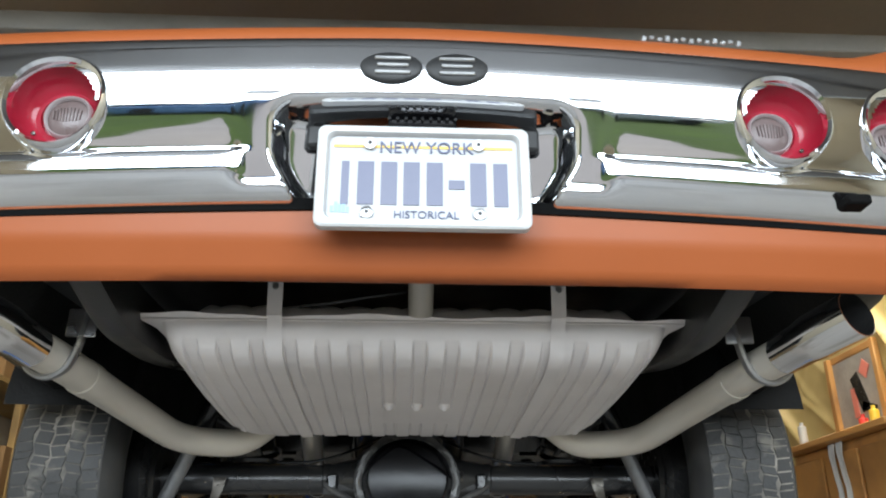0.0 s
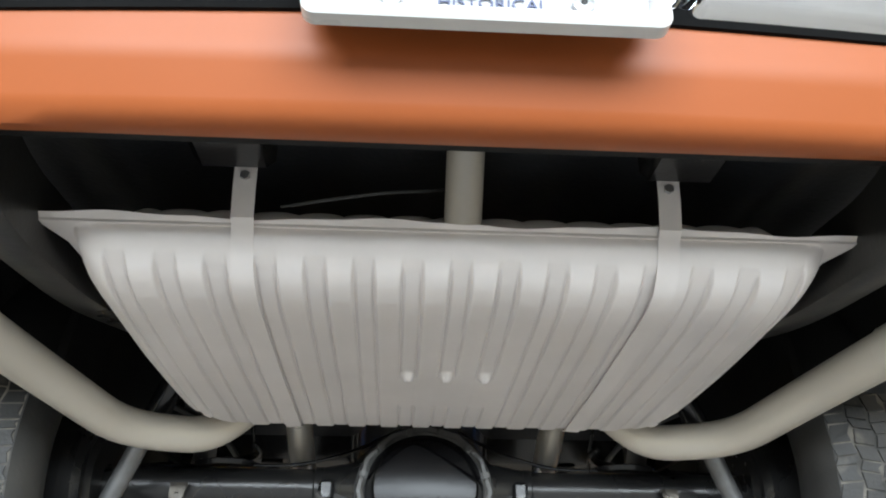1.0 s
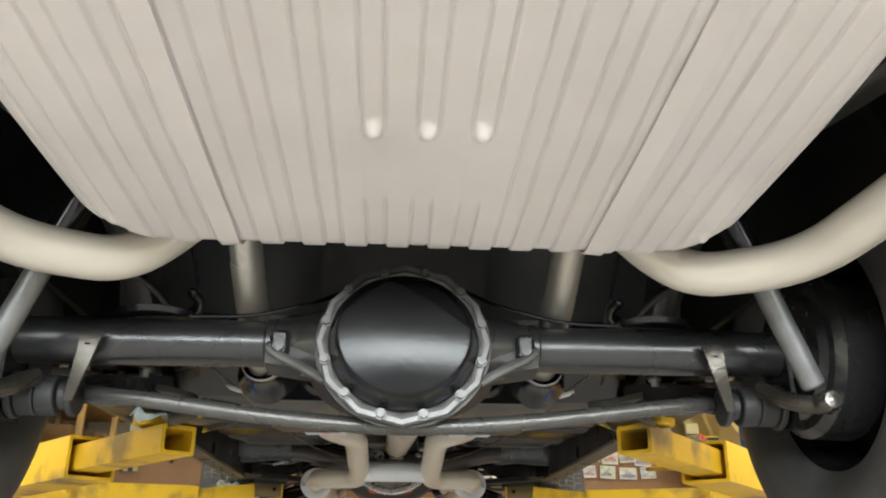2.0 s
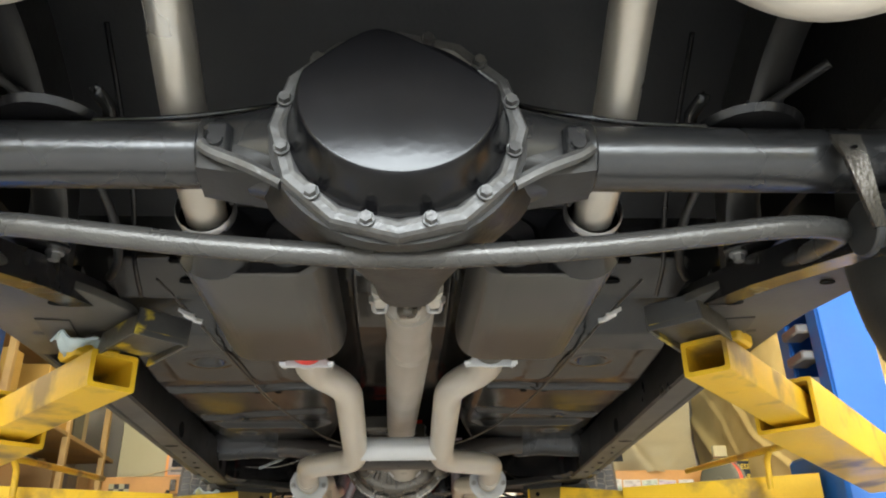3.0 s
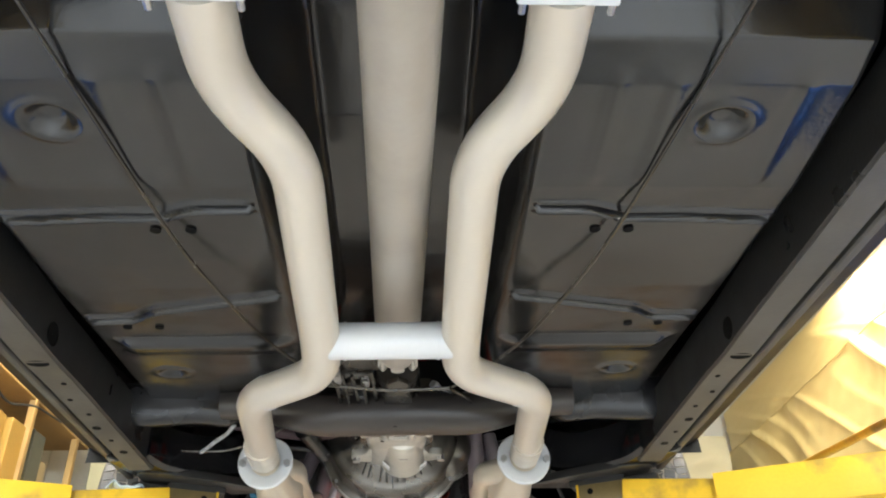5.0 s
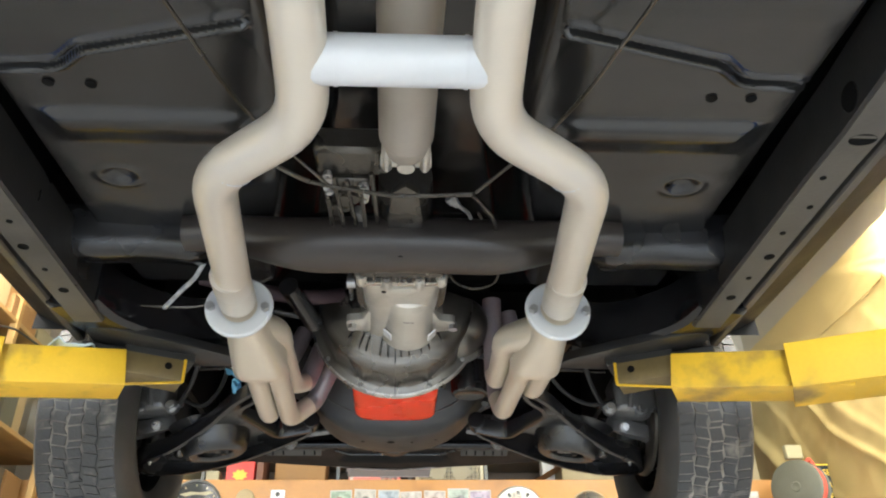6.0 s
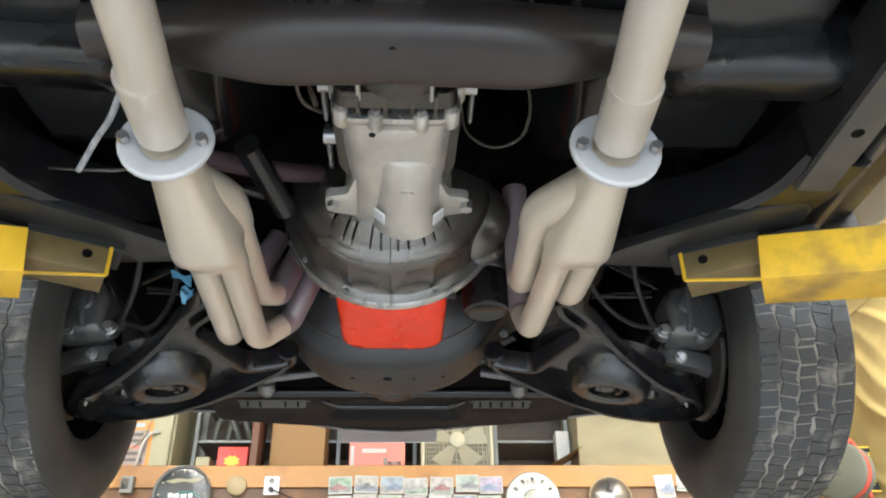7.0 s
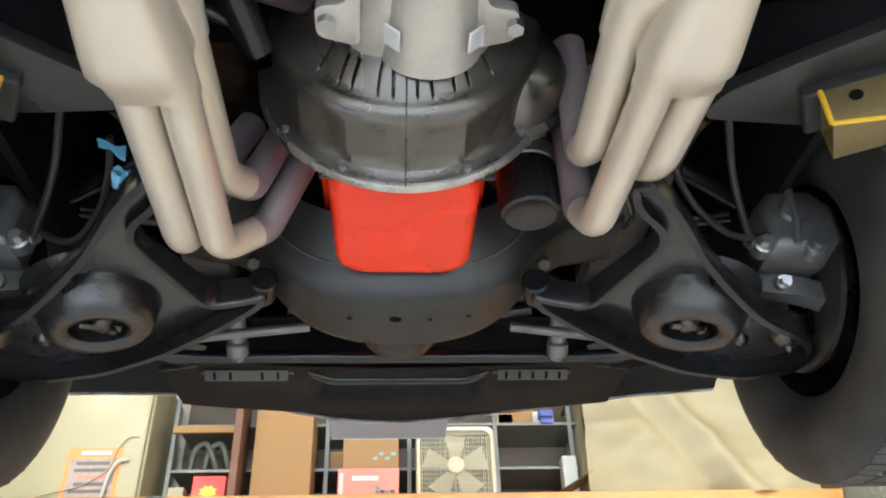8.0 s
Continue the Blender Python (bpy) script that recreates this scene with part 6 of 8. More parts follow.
    part("casting_ridge", tube([(X(0.606), 2.672, 1.792), (X(0.612), 2.664, 1.83), (X(0.618), 2.670, 1.895)], 0.007, 8, 0.02), M_CAST, cal)
    for bx, bz in ((0.553, 1.793), (0.637, 1.790)):
        part("caliper_bolt", join(cyl((X(bx), 2.700, bz), (X(bx), 2.672, bz), 0.017, n=18, bevel=0.003), cyl((X(bx), 2.672, bz), (X(bx), 2.660, bz), 0.010, n=6)), M_STEEL if bx < 0.6 else M_CAST, cal, "bright bolt boss")
    part("hose_banjo", join(cyl((X(0.545), 2.69, 1.80), (X(0.53), 2.68, 1.80), 0.010, n=12)), M_STEEL, cal)
    part("brake_hose", tube([(X(0.535), 2.68, 1.80), (X(0.500), 2.62, 1.815), (X(0.470), 2.56, 1.845), (X(0.452), 2.50, 1.875), (X(0.44), 2.46, 1.90)], 0.0060, 10, 0.05), M_HOSE, cal)
    part("upper_arm", join(tube([(s * 0.42, 2.72, 2.02), (s * 0.60, 2.80, 1.97)], 0.016, 10), tube([(s * 0.42, 2.95, 2.02), (s * 0.60, 2.84, 1.97)], 0.016, 10)), M_BLACK, car)
    part("tie_rod", join(tube([(s * 0.20, 3.06, 1.85), (X(0.62), 3.00, 1.765)], 0.010, 12), lathe([(0.0005, -0.018), (0.014, -0.016), (0.018, -0.004), (0.018, 0.02)], (X(0.655), 2.99, 1.742), "z", 18), tube([(X(0.60), 3.0, 1.764), (X(0.655), 2.99, 1.750)], 0.014, 12)), M_CAST, car, "grey steering tie rod")
    # anti-roll bar links
    link = part("anti_roll_bar_link", join(tube([(X(0.300), 3.05, 1.885), (X(0.304), 3.125, 1.846)], lambda f: 0.015 + 0.004 * f, 16), cyl((X(0.304), 3.116, 1.846), (X(0.304), 3.140, 1.826), 0.022, n=22, bevel=0.004), cyl((X(0.300), 3.045, 1.888), (X(0.300), 3.055, 1.880), 0.024, n=22, bevel=0.004)), M_CAST, car, "grey anti-roll bar link with a bolt")
    part("link_bolt", cyl((X(0.304), 3.140, 1.826), (X(0.304), 3.148, 1.819), 0.012, n=6), M_CAST, link)
    part("splash_shield", sheet(12, 4, lambda u, v: V(X(0.36 + 0.30 * u), 3.10 + 0.16 * v - 0.06 * u, 1.90 - 0.03 * u + 0.02 * v)), M_VALANCE, car)
    brk = part("support_bracket", join(sweep([(-0.030, -0.002), (0.030, -0.002), (0.030, 0.002), (-0.030, 0.002)], [(X(0.405), 3.170, 1.872), (X(0.440), 3.215, 1.855), (X(0.470), 3.235, 1.858)], 0.02), box((X(0.452), 3.250, 1.862), (0.085, 0.006, 0.040), 0.003, turn(-20, 4 * s, 8 * s)), sweep([(-0.008, -0.002), (0.008, -0.002), (0.008, 0.010), (-0.008, 0.010)], [(X(0.45), 3.22, 1.862), (X(0.53), 3.17, 1.868), (X(0.60), 3.16, 1.873)], 0.02)), M_DUSTY, car, "dull black folded support bracket")
    hole((X(0.452), 3.243, 1.846), 0.012, brk, 0.6)
part("front_anti_roll_bar", tube([(CX - 0.56, 2.98, 1.79), (CX - 0.50, 3.14, 1.832), (CX - 0.42, 3.17, 1.838), (CX + 0.42, 3.17, 1.838), (CX + 0.50, 3.14, 1.832), (CX + 0.56, 2.98, 1.79)], 0.0135, 16, 0.06), M_SATIN, car, "black front anti-roll bar")
part("drag_link", tube([(-0.24, 3.04, 1.88), (-0.1, 3.06, 1.87), (0.1, 3.06, 1.87), (0.24, 3.04, 1.88)], 0.013, 12, 0.04), M_BLACK, car)
part("idler_arm", join(box((CX + 0.20, 3.03, 1.895), (0.05, 0.07, 0.03), 0.006), cyl((CX + 0.24, 3.03, 1.90), (CX + 0.30, 2.96, 1.91), 0.012, n=12)), M_BLACK, car)
# radiator support: slotted end plates, sunk middle, a panel down to the valance


def tray_pt(u, v):
    x = CX - 0.52 + 1.04 * u
    sink = (1 - smooth(0.155, 0.20, abs(x - CX))) * smooth(0.0, 0.12, v) * (1 - smooth(0.55, 0.75, v))
    y = 3.245 + 0.30 * v - 0.04 * abs(2 * u - 1) ** 2
    return V(x, y, 1.848 + 0.018 * v + 0.030 * sink + 0.012 * abs(2 * u - 1) ** 2)


support = part("radiator_support", sheet(110, 34, tray_pt, 0.003), M_VALANCE, car, "flat black radiator support panel with a sunk middle", sharp=40)
part("support_face", box((CX, 3.25, 1.92), (0.95, 0.03, 0.12), 0.006), M_VALANCE, support)
part("tray_rail", tube([(CX - 0.198, 3.262, 1.846), (CX - 0.150, 3.285, 1.838), (CX + 0.150, 3.285, 1.838), (CX + 0.198, 3.262, 1.846)], 0.0042, 8, 0.02), M_SATIN, support, "rolled black rail of the tray")
part("tray_rail", tube([(CX - 0.205, 3.285, 1.856), (CX - 0.160, 3.330, 1.850), (CX + 0.160, 3.330, 1.850), (CX + 0.205, 3.285, 1.856)], 0.0035, 8, 0.02), M_DUSTY, support)
for x0, x1 in ((-0.440, -0.262), (0.195, 0.350)):
    tilt = turn(-38, 0, 0)
    plate_c = V((x0 + x1) / 2, 3.262, 1.838)
    sp = part("slotted_plate", join(box(plate_c, (x1 - x0, 0.026, 0.003), 0.001, tilt), box(plate_c + V(0, 0.012, 0.012), (x1 - x0 + 0.02, 0.012, 0.004), 0.001)), M_DUSTY, support, "dull slotted steel plate")
    n_s = 5
    for k in range(n_s):
        if k == 2 and x0 < 0:
            continue
        # black blocks on the plate paint the shade of its slots
        part("slot", box(plate_c + V((k - 2) * (x1 - x0) * 0.19, -0.0012, -0.0018), (0.0055, 0.016, 0.0022), 0.0, tilt), M_HOLE_SHADE, sp)
LIP_Y = [(0.0, 3.660), (0.12, 3.645), (0.25, 3.600), (0.40, 3.532), (0.55, 3.480), (0.70, 3.462), (0.82, 3.455)]


def lip_pt(x, v):
    u = abs(x - 0.01)
    y = (lerp_table(LIP_Y, u - 0.03 if u > 0.03 else u) + lerp_table(LIP_Y, u) + lerp_table(LIP_Y, u + 0.03)) / 3
    return V(x, y - 0.16 * v * (1 - 0.3 * u), 1.890 + 0.004 * math.sin(x * 9) + 0.016 * v + 0.014 * math.sin(v * 3.1))


part("front_valance", sheet(90, 12, lambda u, v: lip_pt(-0.80 + 1.56 * u, v), 0.002), M_VALANCE, car, "black front lower valance", sharp=60)
part("valance_edge", skin([[lip_pt(x, 0) + V(0, a, b) for a, b in ((0, 0), (0.010, 0.0), (0.010, -0.005), (0, -0.006))] for x in [-0.80 + 0.02 * k for k in range(79)]]), mat("bare_lip_edge", (0.46, 0.46, 0.47), 0.35, 0.4, 0.4, 14, 90, 0.2, 0.001, stain=(0.10, 0.10, 0.10), stain_amount=0.45, stain_scale=16, stain_edge=0.1), car, "pale worn edge of the valance")
part("valance_bolt", join(cyl((0.028, 3.560, 1.912), (0.028, 3.560, 1.884), 0.015, 0.012, n=14), cyl((0.028, 3.560, 1.884), (0.028, 3.560, 1.876), 0.008, n=6)), M_MATTE, car, "black rubber stop under the valance")
tray = part("front_plate_tray", join(box((-0.048, 3.745, 1.902), (0.32, 0.14, 0.008), 0.003), box((-0.048, 3.678, 1.912), (0.32, 0.005, 0.022), 0.002)), mat("clear_grey_plastic", (0.30, 0.32, 0.36), 0.15, 0.0, 0.05), car, "pale grey plastic tray under the nose")
part("tray_edge", box((-0.048, 3.816, 1.905), (0.32, 0.006, 0.014), 0.002), M_WHITE, tray)
part("front_under_panel", sheet(30, 6, lambda u, v: V(-0.76 + 1.52 * u, 3.20 + (0.36 - 0.16 * abs(2 * u - 1) ** 2) * v, 1.955 - 0.02 * abs(2 * u - 1))), M_VALANCE, car, "matte black panel behind the valance")
part("front_bumper", tube([(-0.9, 3.35, 2.12), (-0.8, 3.6, 2.12), (0, 3.72, 2.12), (0.8, 3.6, 2.12), (0.9, 3.35, 2.12)], 0.06, 14, 0.15), M_CHROME, car, "chrome front bumper")


# ---- wheels ----
def wheel(c, s, w, group):
    """A tyre with cut tread blocks on a black steel rim."""
    c = Vector(c)
    h = w / 2
    prof = [(0.185, -h * 0.72), (0.192, -h * 0.80), (0.225, -h * 0.97), (0.262, -h * 1.02), (0.295, -h * 0.97), (0.315, -h * 0.89), (0.3265, -h * 0.81), (0.3298, -h * 0.5), (0.3303, 0.0), (0.3298, h * 0.5), (0.3265, h * 0.81), (0.315, h * 0.89), (0.295, h * 0.97), (0.262, h * 1.02), (0.225, h * 0.97), (0.192, h * 0.80), (0.185, h * 0.72)]
    base = lathe([(0.0005, 0.0), (0.178, 0.02), (0.182, h * 0.5), (0.19, h * 0.72), (0.198, h * 0.76)], (0, 0, 0), "x", 36)
    rim = join(moved(base, Matrix.Diagonal((s, 1, 1, 1))), moved(lathe([(0.176, 0.0), (0.180, -h * 0.5), (0.19, -h * 0.74), (0.198, -h * 0.78)], (0, 0, 0), "x", 36), Matrix.Diagonal((s, 1, 1, 1))))
    wh = part("wheel", moved(rim, Matrix.Translation(c)), M_BLACK, car, "black steel wheel with a worn all-season tyre")
    part("tyre", moved(lathe([(r - (0.003 if abs(x) < h * 0.7 else 0.0), x) for r, x in prof], (0, 0, 0), "x", 72), Matrix.Translation(c)), M_SIDEWALL, wh, "dark rubber tyre", sharp=50)
    part("tread_base", moved(lathe([(0.3262, -h * 0.81), (0.3298, -h * 0.5), (0.3303, 0.0), (0.3298, h * 0.5), (0.3262, h * 0.81)], (0, 0, 0), "x", 72), Matrix.Translation(c)), M_MUD, wh, "grooves packed with pale dried mud", sharp=50)
    tread = bmesh.new()
    n = 84
    rows = ((-0.80, -0.492, 0.0), (-0.458, -0.170, 0.35), (-0.138, 0.138, 0.7), (0.170, 0.458, 0.2), (0.492, 0.80, 0.55))
    g = random.Random(int(c.y * 100) + int(s))
    for a, b, ph in rows:
        cuts = [k + ph + g.uniform(-0.25, 0.25) for k in range(n)]
        lean = 0.5 if ph in (0.35, 0.2) else -0.35
        for k in range(n):
            t0 = 2 * math.pi * (cuts[k] + 0.06) / n
            t1 = 2 * math.pi * ((cuts[k + 1] if k + 1 < n else cuts[0] + n) - 0.06) / n
            z0 = 0.022 * (1 if k % 2 else -1) + g.uniform(-0.008, 0.008)
            notch = g.random() < 0.35
            outline = [(a + z0, t0), (b + z0, t0), (b - z0, t1), (a - z0, t1)]
            if notch:
                tm = t0 + (t1 - t0) * g.uniform(0.35, 0.65)
                outline = [(a + z0, t0), (b + z0, t0), (b - 0.05, tm), (b - z0, t1), (a - z0, t1)]
            cx_, ct_ = (a + b) / 2, (t0 + t1) / 2
            m_ = len(outline)
            pts = []
            for rr, sh in ((0.320, 1.0), (0.3325 + g.uniform(-0.0006, 0.0004), 0.955)):
                for xx, tt in outline:
                    x_, q_ = cx_ + (xx - cx_) * sh, ct_ + (tt - ct_) * sh
                    x_ = max(-0.82, min(0.82, x_))
                    ang = q_ + lean * (x_ - cx_) * 0.10
                    rl = rr - 0.004 * max(0, abs(x_) - 0.5) / 0.3
                    pts.append(tread.verts.new(c + V(x_ * h, rl * math.cos(ang), rl * math.sin(ang))))
            tread.faces.new(pts[m_:])
            for i in range(m_):
                j = (i + 1) % m_
                tread.faces.new((pts[i], pts[j], pts[m_ + j], pts[m_ + i]))
    bmesh.ops.recalc_face_normals(tread, faces=tread.faces[:])
    part("tread", tread, M_RUBBER, wh, "cut tread blocks with pale mud in the grooves", sharp=20)
    return wh


for s in (-1, 1):
    wheel((s * 0.775, AY, AZ), s, 0.235, "rear")
    wheel((s * 0.765, 2.83, 1.80), s, 0.225, "front")

M_TAPE = mat("pale_blue_tape", (0.16, 0.42, 0.62), 0.4, 0.0, 0.15, 20, 90, 0.2)
tape = part("tape_wrap", sheet(10, 8, lambda u, v: V(-0.424 + 0.034 * u + 0.004 * v, 2.472 + 0.012 * u, 1.812 - 0.022 * v * (0.35 + 0.65 * u) + 0.003 * math.sin(u * 7 + v * 5)), 0.002), M_TAPE, car, "crumpled pale blue tape round a brake hose")
part("tape_end", sheet(10, 8, lambda u, v: V(-0.416 + 0.024 * u + 0.004 * v * (1 - u), 2.520 + 0.004 * math.sin(v * 9), 1.806 - 0.030 * v + 0.005 * math.sin(u * 6 + v * 3)), 0.002), M_TAPE, tape)
part("brake_hose", tube([(-0.428, 2.515, 1.858), (-0.442, 2.57, 1.845), (-0.47, 2.64, 1.82), (-0.52, 2.69, 1.79), (-0.58, 2.70, 1.82)], 0.0055, 10, 0.05), M_HOSE, car)
part("brake_hose", tube([(0.33, 2.42, 1.85), (0.36, 2.52, 1.83), (0.42, 2.60, 1.80), (0.50, 2.66, 1.79), (0.58, 2.69, 1.82)], 0.0055, 10, 0.05), M_HOSE, car)
part("wire_loom", tube([(0.29, 2.50, 1.86), (0.31, 2.58, 1.82), (0.335, 2.63, 1.81), (0.34, 2.70, 1.84)], 0.004, 8, 0.04), M_BELL, car)
part("wire_loom", tube([(-0.66, 2.17, 1.862), (-0.57, 2.205, 1.852), (-0.505, 2.200, 1.848), (-0.44, 2.208, 1.850), (-0.36, 2.19, 1.87), (-0.28, 2.16, 1.90)], 0.0030, 8, 0.05), M_BELL, car, "thin grey wire along the floor")
part("wrapped_lead", tube([(-0.505, 2.200, 1.846), (-0.478, 2.160, 1.846), (-0.450, 2.118, 1.848), (-0.420, 2.080, 1.848), (-0.395, 2.035, 1.852), (-0.37, 1.99, 1.87)], 0.0048, 8, 0.03), mat("pale_wrapped_lead", (0.42, 0.43, 0.44), 0.5, 0.0, 0.5, 60, 200, 0.5, 0.002, stain=(0.06, 0.06, 0.06), stain_amount=0.36, stain_scale=40, stain_edge=0.05), car, "pale ragged wrapped lead")
part("wire_loom", tube([(0.085, 2.05, 1.90), (0.10, 2.15, 1.89), (0.15, 2.19, 1.89), (0.195, 2.16, 1.89), (0.20, 2.09, 1.895), (0.175, 2.00, 1.91), (0.14, 1.94, 1.93)], 0.0028, 8, 0.05), M_BELL, car, "thin grey wire loop beside the gearbox")
part("wire_loom", tube([(-0.13, 1.95, 1.86), (-0.145, 2.00, 1.855), (-0.140, 2.05, 1.86), (-0.115, 2.08, 1.87)], 0.0028, 8, 0.03), M_BELL, car)

for s in (-1, 1):
    bracket = part("arm_bracket", prism(round_poly([(s * 0.47, 0.30), (s * 0.50, 0.27), (s * 0.63, 0.20), (s * 0.66, 0.22), (s * 0.64, 0.27), (s * 0.52, 0.34)], 0.015), "z", 1.806, 1.812, 0.002), M_BLACK, car, "black suspension arm bracket")
    for bx, by_ in ((0.500, 0.305), (0.590, 0.252), (0.622, 0.228)):
        part("bolt", join(cyl((s * bx, by_, 1.806), (s * bx, by_, 1.803), 0.013, n=16), cyl((s * bx, by_, 1.803), (s * bx, by_, 1.793), 0.009, 0.008, n=6)), M_STEEL, bracket)

# ---- two-post lift ----
lift = thing("vehicle_lift", (0, 1.9, 0), "two-post lift with blue columns and worn yellow arms under the car", "vehicle lift")


def beam(p0, p1, w, h, t=0.008):
    """A hollow square tube between two points, open at its ends."""
    p0, p1 = Vector(p0), Vector(p1)
    d = (p1 - p0).normalized()
    side = d.cross(V(0, 0, 1)).normalized()
    up = side.cross(d)
    def ring(p, k):
        return [p + side * a * (w / 2 - k) + up * b * (h / 2 - k) for a, b in ((-1, -1), (1, -1), (1, 1), (-1, 1))]
    bm = skin([ring(p0, 0), ring(p1, 0), ring(p1, t), ring(p0, t)], closed_path=True)
    bmesh.ops.bevel(bm, geom=[e for e in bm.edges if abs((e.verts[0].co - e.verts[1].co).normalized().dot(d)) > 0.9], offset=0.006, segments=2, profile=0.6, affect="EDGES", clamp_overlap=True)
    return bm


M_LUG = mat("grey_lug_steel", (0.20, 0.195, 0.185), 0.45, 0.2, 0.2, 8, 120, 0.2)
for s in (-1, 1):
    col = part("column", box((s * 1.62, 1.95, 1.75), (0.02, 0.30, 3.5), 0.004), M_BLUE, lift, "blue painted steel lift column")
    for sy in (-1, 1):
        part("column_side", box((s * 1.54, 1.95 + sy * 0.15, 1.75), (0.18, 0.02, 3.5), 0.004), M_BLUE, col)
        part("column_lip", box((s * 1.455, 1.95 + sy * 0.115, 1.75), (0.02, 0.07, 3.5), 0.004), M_BLUE, col)
    for k in range(14):
        part("stop_lug", box((s * 1.44, 1.93, 1.86 + 0.098 * k), (0.075, 0.12, 0.034), 0.006), M_LUG, col, "grey steel latch lug")
    part("carriage", join(box((s * 1.47, 1.95, 1.66), (0.14, 0.36, 0.34), 0.012)), M_BLUE, lift, "blue lift carriage")
    # rear arm: two telescoping tubes, saddle at the frame corner
    a1 = V(0.522, 0.550, 1.725) if s > 0 else V(-0.491, 0.582, 1.714)
    a0 = V(s * 1.40, 1.53, 1.690)
    d = (a1 - a0).normalized()
    ra = part("rear_arm", beam(a0, a1 - d * 0.41, 0.128, 0.105), M_YELLOW, lift, "worn yellow telescopic lift arm")
    part("arm_extension", beam(a1 - d * 0.55, a1, 0.082, 0.064), M_YELLOW, ra, "worn yellow inner arm tube")
    fw = V(d.x, d.y, 0).normalized()
    pr = turn(0, 0, math.degrees(math.atan2(fw.y, fw.x)))
    side = V(-fw.y, fw.x, 0)
    M_SADDLE = mat("grey_saddle_steel", (0.055, 0.055, 0.056), 0.42, 0.4, 0.3, 10, 120, 0.2, 0.001, stain=(0.5, 0.38, 0.03), stain_amount=0.32, stain_scale=18, stain_edge=0.04)
    base = a1 + fw * 0.040 + V(-0.006 if s > 0 else 0.026, 0, 0.040)
    saddle = part("saddle", box(base, (0.125, 0.090, 0.005), 0.0015, pr), M_PAD, ra, "grimy steel saddle flecked with yellow")
    for q in (-1, 1):
        part("saddle_cheek", moved(prism([(-0.070, -0.016), (0.058, -0.010), (0.062, 0.022), (-0.055, 0.020)], "y", q * 0.046 - 0.003, q * 0.046 + 0.003, 0.001), Matrix.Translation(base) @ pr.to_4x4()), M_PAD, saddle, "worn yellow cheek of the saddle")
    part("saddle_pad", box(base + fw * 0.062 + V(0, 0, 0.012), (0.006, 0.094, 0.044), 0.0015, pr @ turn(0, 12, 0)), M_SADDLE, saddle, "grey end plate flecked with yellow")
    part("saddle_rubber", box(base + V(0, 0, 0.026), (0.100, 0.080, 0.010), 0.003, pr), M_HOSE, saddle, "black rubber pad under the frame")
    part("arm_stop", box(a1 - fw * 0.11 + V(0, 0, 0.055), (0.07, 0.085, 0.030), 0.006, pr), M_YELLOW, ra)
    # front arm
    b1, bj, b0 = V(s * 0.495, 2.358, 1.752), V(s * 0.815, 2.205, 1.704), V(s * 1.40, 1.93, 1.700)
    e = (bj - b1).normalized()
    fa = part("front_arm", beam(b0, bj, 0.135, 0.098), M_YELLOW, lift, "worn yellow telescopic lift arm")
    part("arm_extension", beam(bj - e * -0.12, bj - e * 0.235, 0.105, 0.080), M_YELLOW, fa, "worn yellow inner arm tube")
    part("arm_tip", beam(bj - e * 0.18 + V(0, 0, 0.03), b1, 0.075, 0.052), mat("rubbed_yellow_steel", (0.20, 0.145, 0.060), 0.42, 0.3, 0.3, 9, 120, 0.2, 0.0015, stain=(0.10, 0.08, 0.05), stain_amount=0.42, stain_scale=9, stain_edge=0.12), fa, "rubbed inner tube end with worn yellow paint")
    side_e = e.cross(V(0, 0, 1)).normalized()
    side_e = side_e if side_e.y < 0 else -side_e
    tip_up = V(0, 0, 0.026)
    part("tip_edge", join(tube([b1 + side_e * 0.037 + tip_up, b1 + side_e * 0.037 - tip_up], 0.0035, 6), tube([b1 + side_e * 0.037 - tip_up, b1 + e * 0.13 + side_e * 0.037 - V(0, 0, 0.034)], 0.003, 6)), M_YELLOW, fa, "bright yellow worn edge")
    hc = b1 + e * 0.035 + side_e * 0.0385 + V(0, 0, 0.010)
    # black disc on the tube wall, the pin hole's shade in colour
    part("pin_hole", cyl(hc, hc + side_e * 0.0012, 0.008, n=18), M_HOLE_SHADE, fa)
    pf = turn(0, 0, math.degrees(math.atan2(e.y, e.x)))
    part("saddle", box(b1 + e * 0.055 + V(0, 0, 0.040), (0.15, 0.075, 0.020), 0.003, pf), M_HOSE, fa, "black rubber lift pad")
    part("saddle_block", box(b1 + e * 0.175 + V(0, 0, 0.044), (0.09, 0.08, 0.024), 0.004, pf), M_HOSE, fa)
    # arm lock bow
    part("lock_bow", join(tube([(s * 1.235, 2.72, 1.905), (s * 1.197, 1.80, 1.814), (s * 1.19, 1.62, 1.797), (s * 1.22, 1.54, 1.79), (s * 1.34, 1.52, 1.79), (s * 1.40, 1.60, 1.79)], 0.011, 12, 0.05), tube([(s * 1.197, 1.82, 1.814), (s * 1.20, 1.86, 1.79), (s * 1.205, 1.88, 1.70)], 0.010, 10, 0.03)), M_YELLOW, ra, "bent yellow rod guard")
M_MOTOR = mat("grey_motor_paint", (0.32, 0.32, 0.33), 0.5)
mot = part("pump_motor", cyl((1.80, 2.62, 2.02), (1.80, 2.62, 2.30), 0.085, n=24, bevel=0.015), M_MOTOR, lift, "grey finned pump motor")
part("terminal_box", box((1.72, 2.56, 2.16), (0.10, 0.03, 0.16), 0.006), M_MOTOR, mot)
part("rating_label", box((1.72, 2.543, 2.16), (0.06, 0.003, 0.11)), M_WHITE, mot)
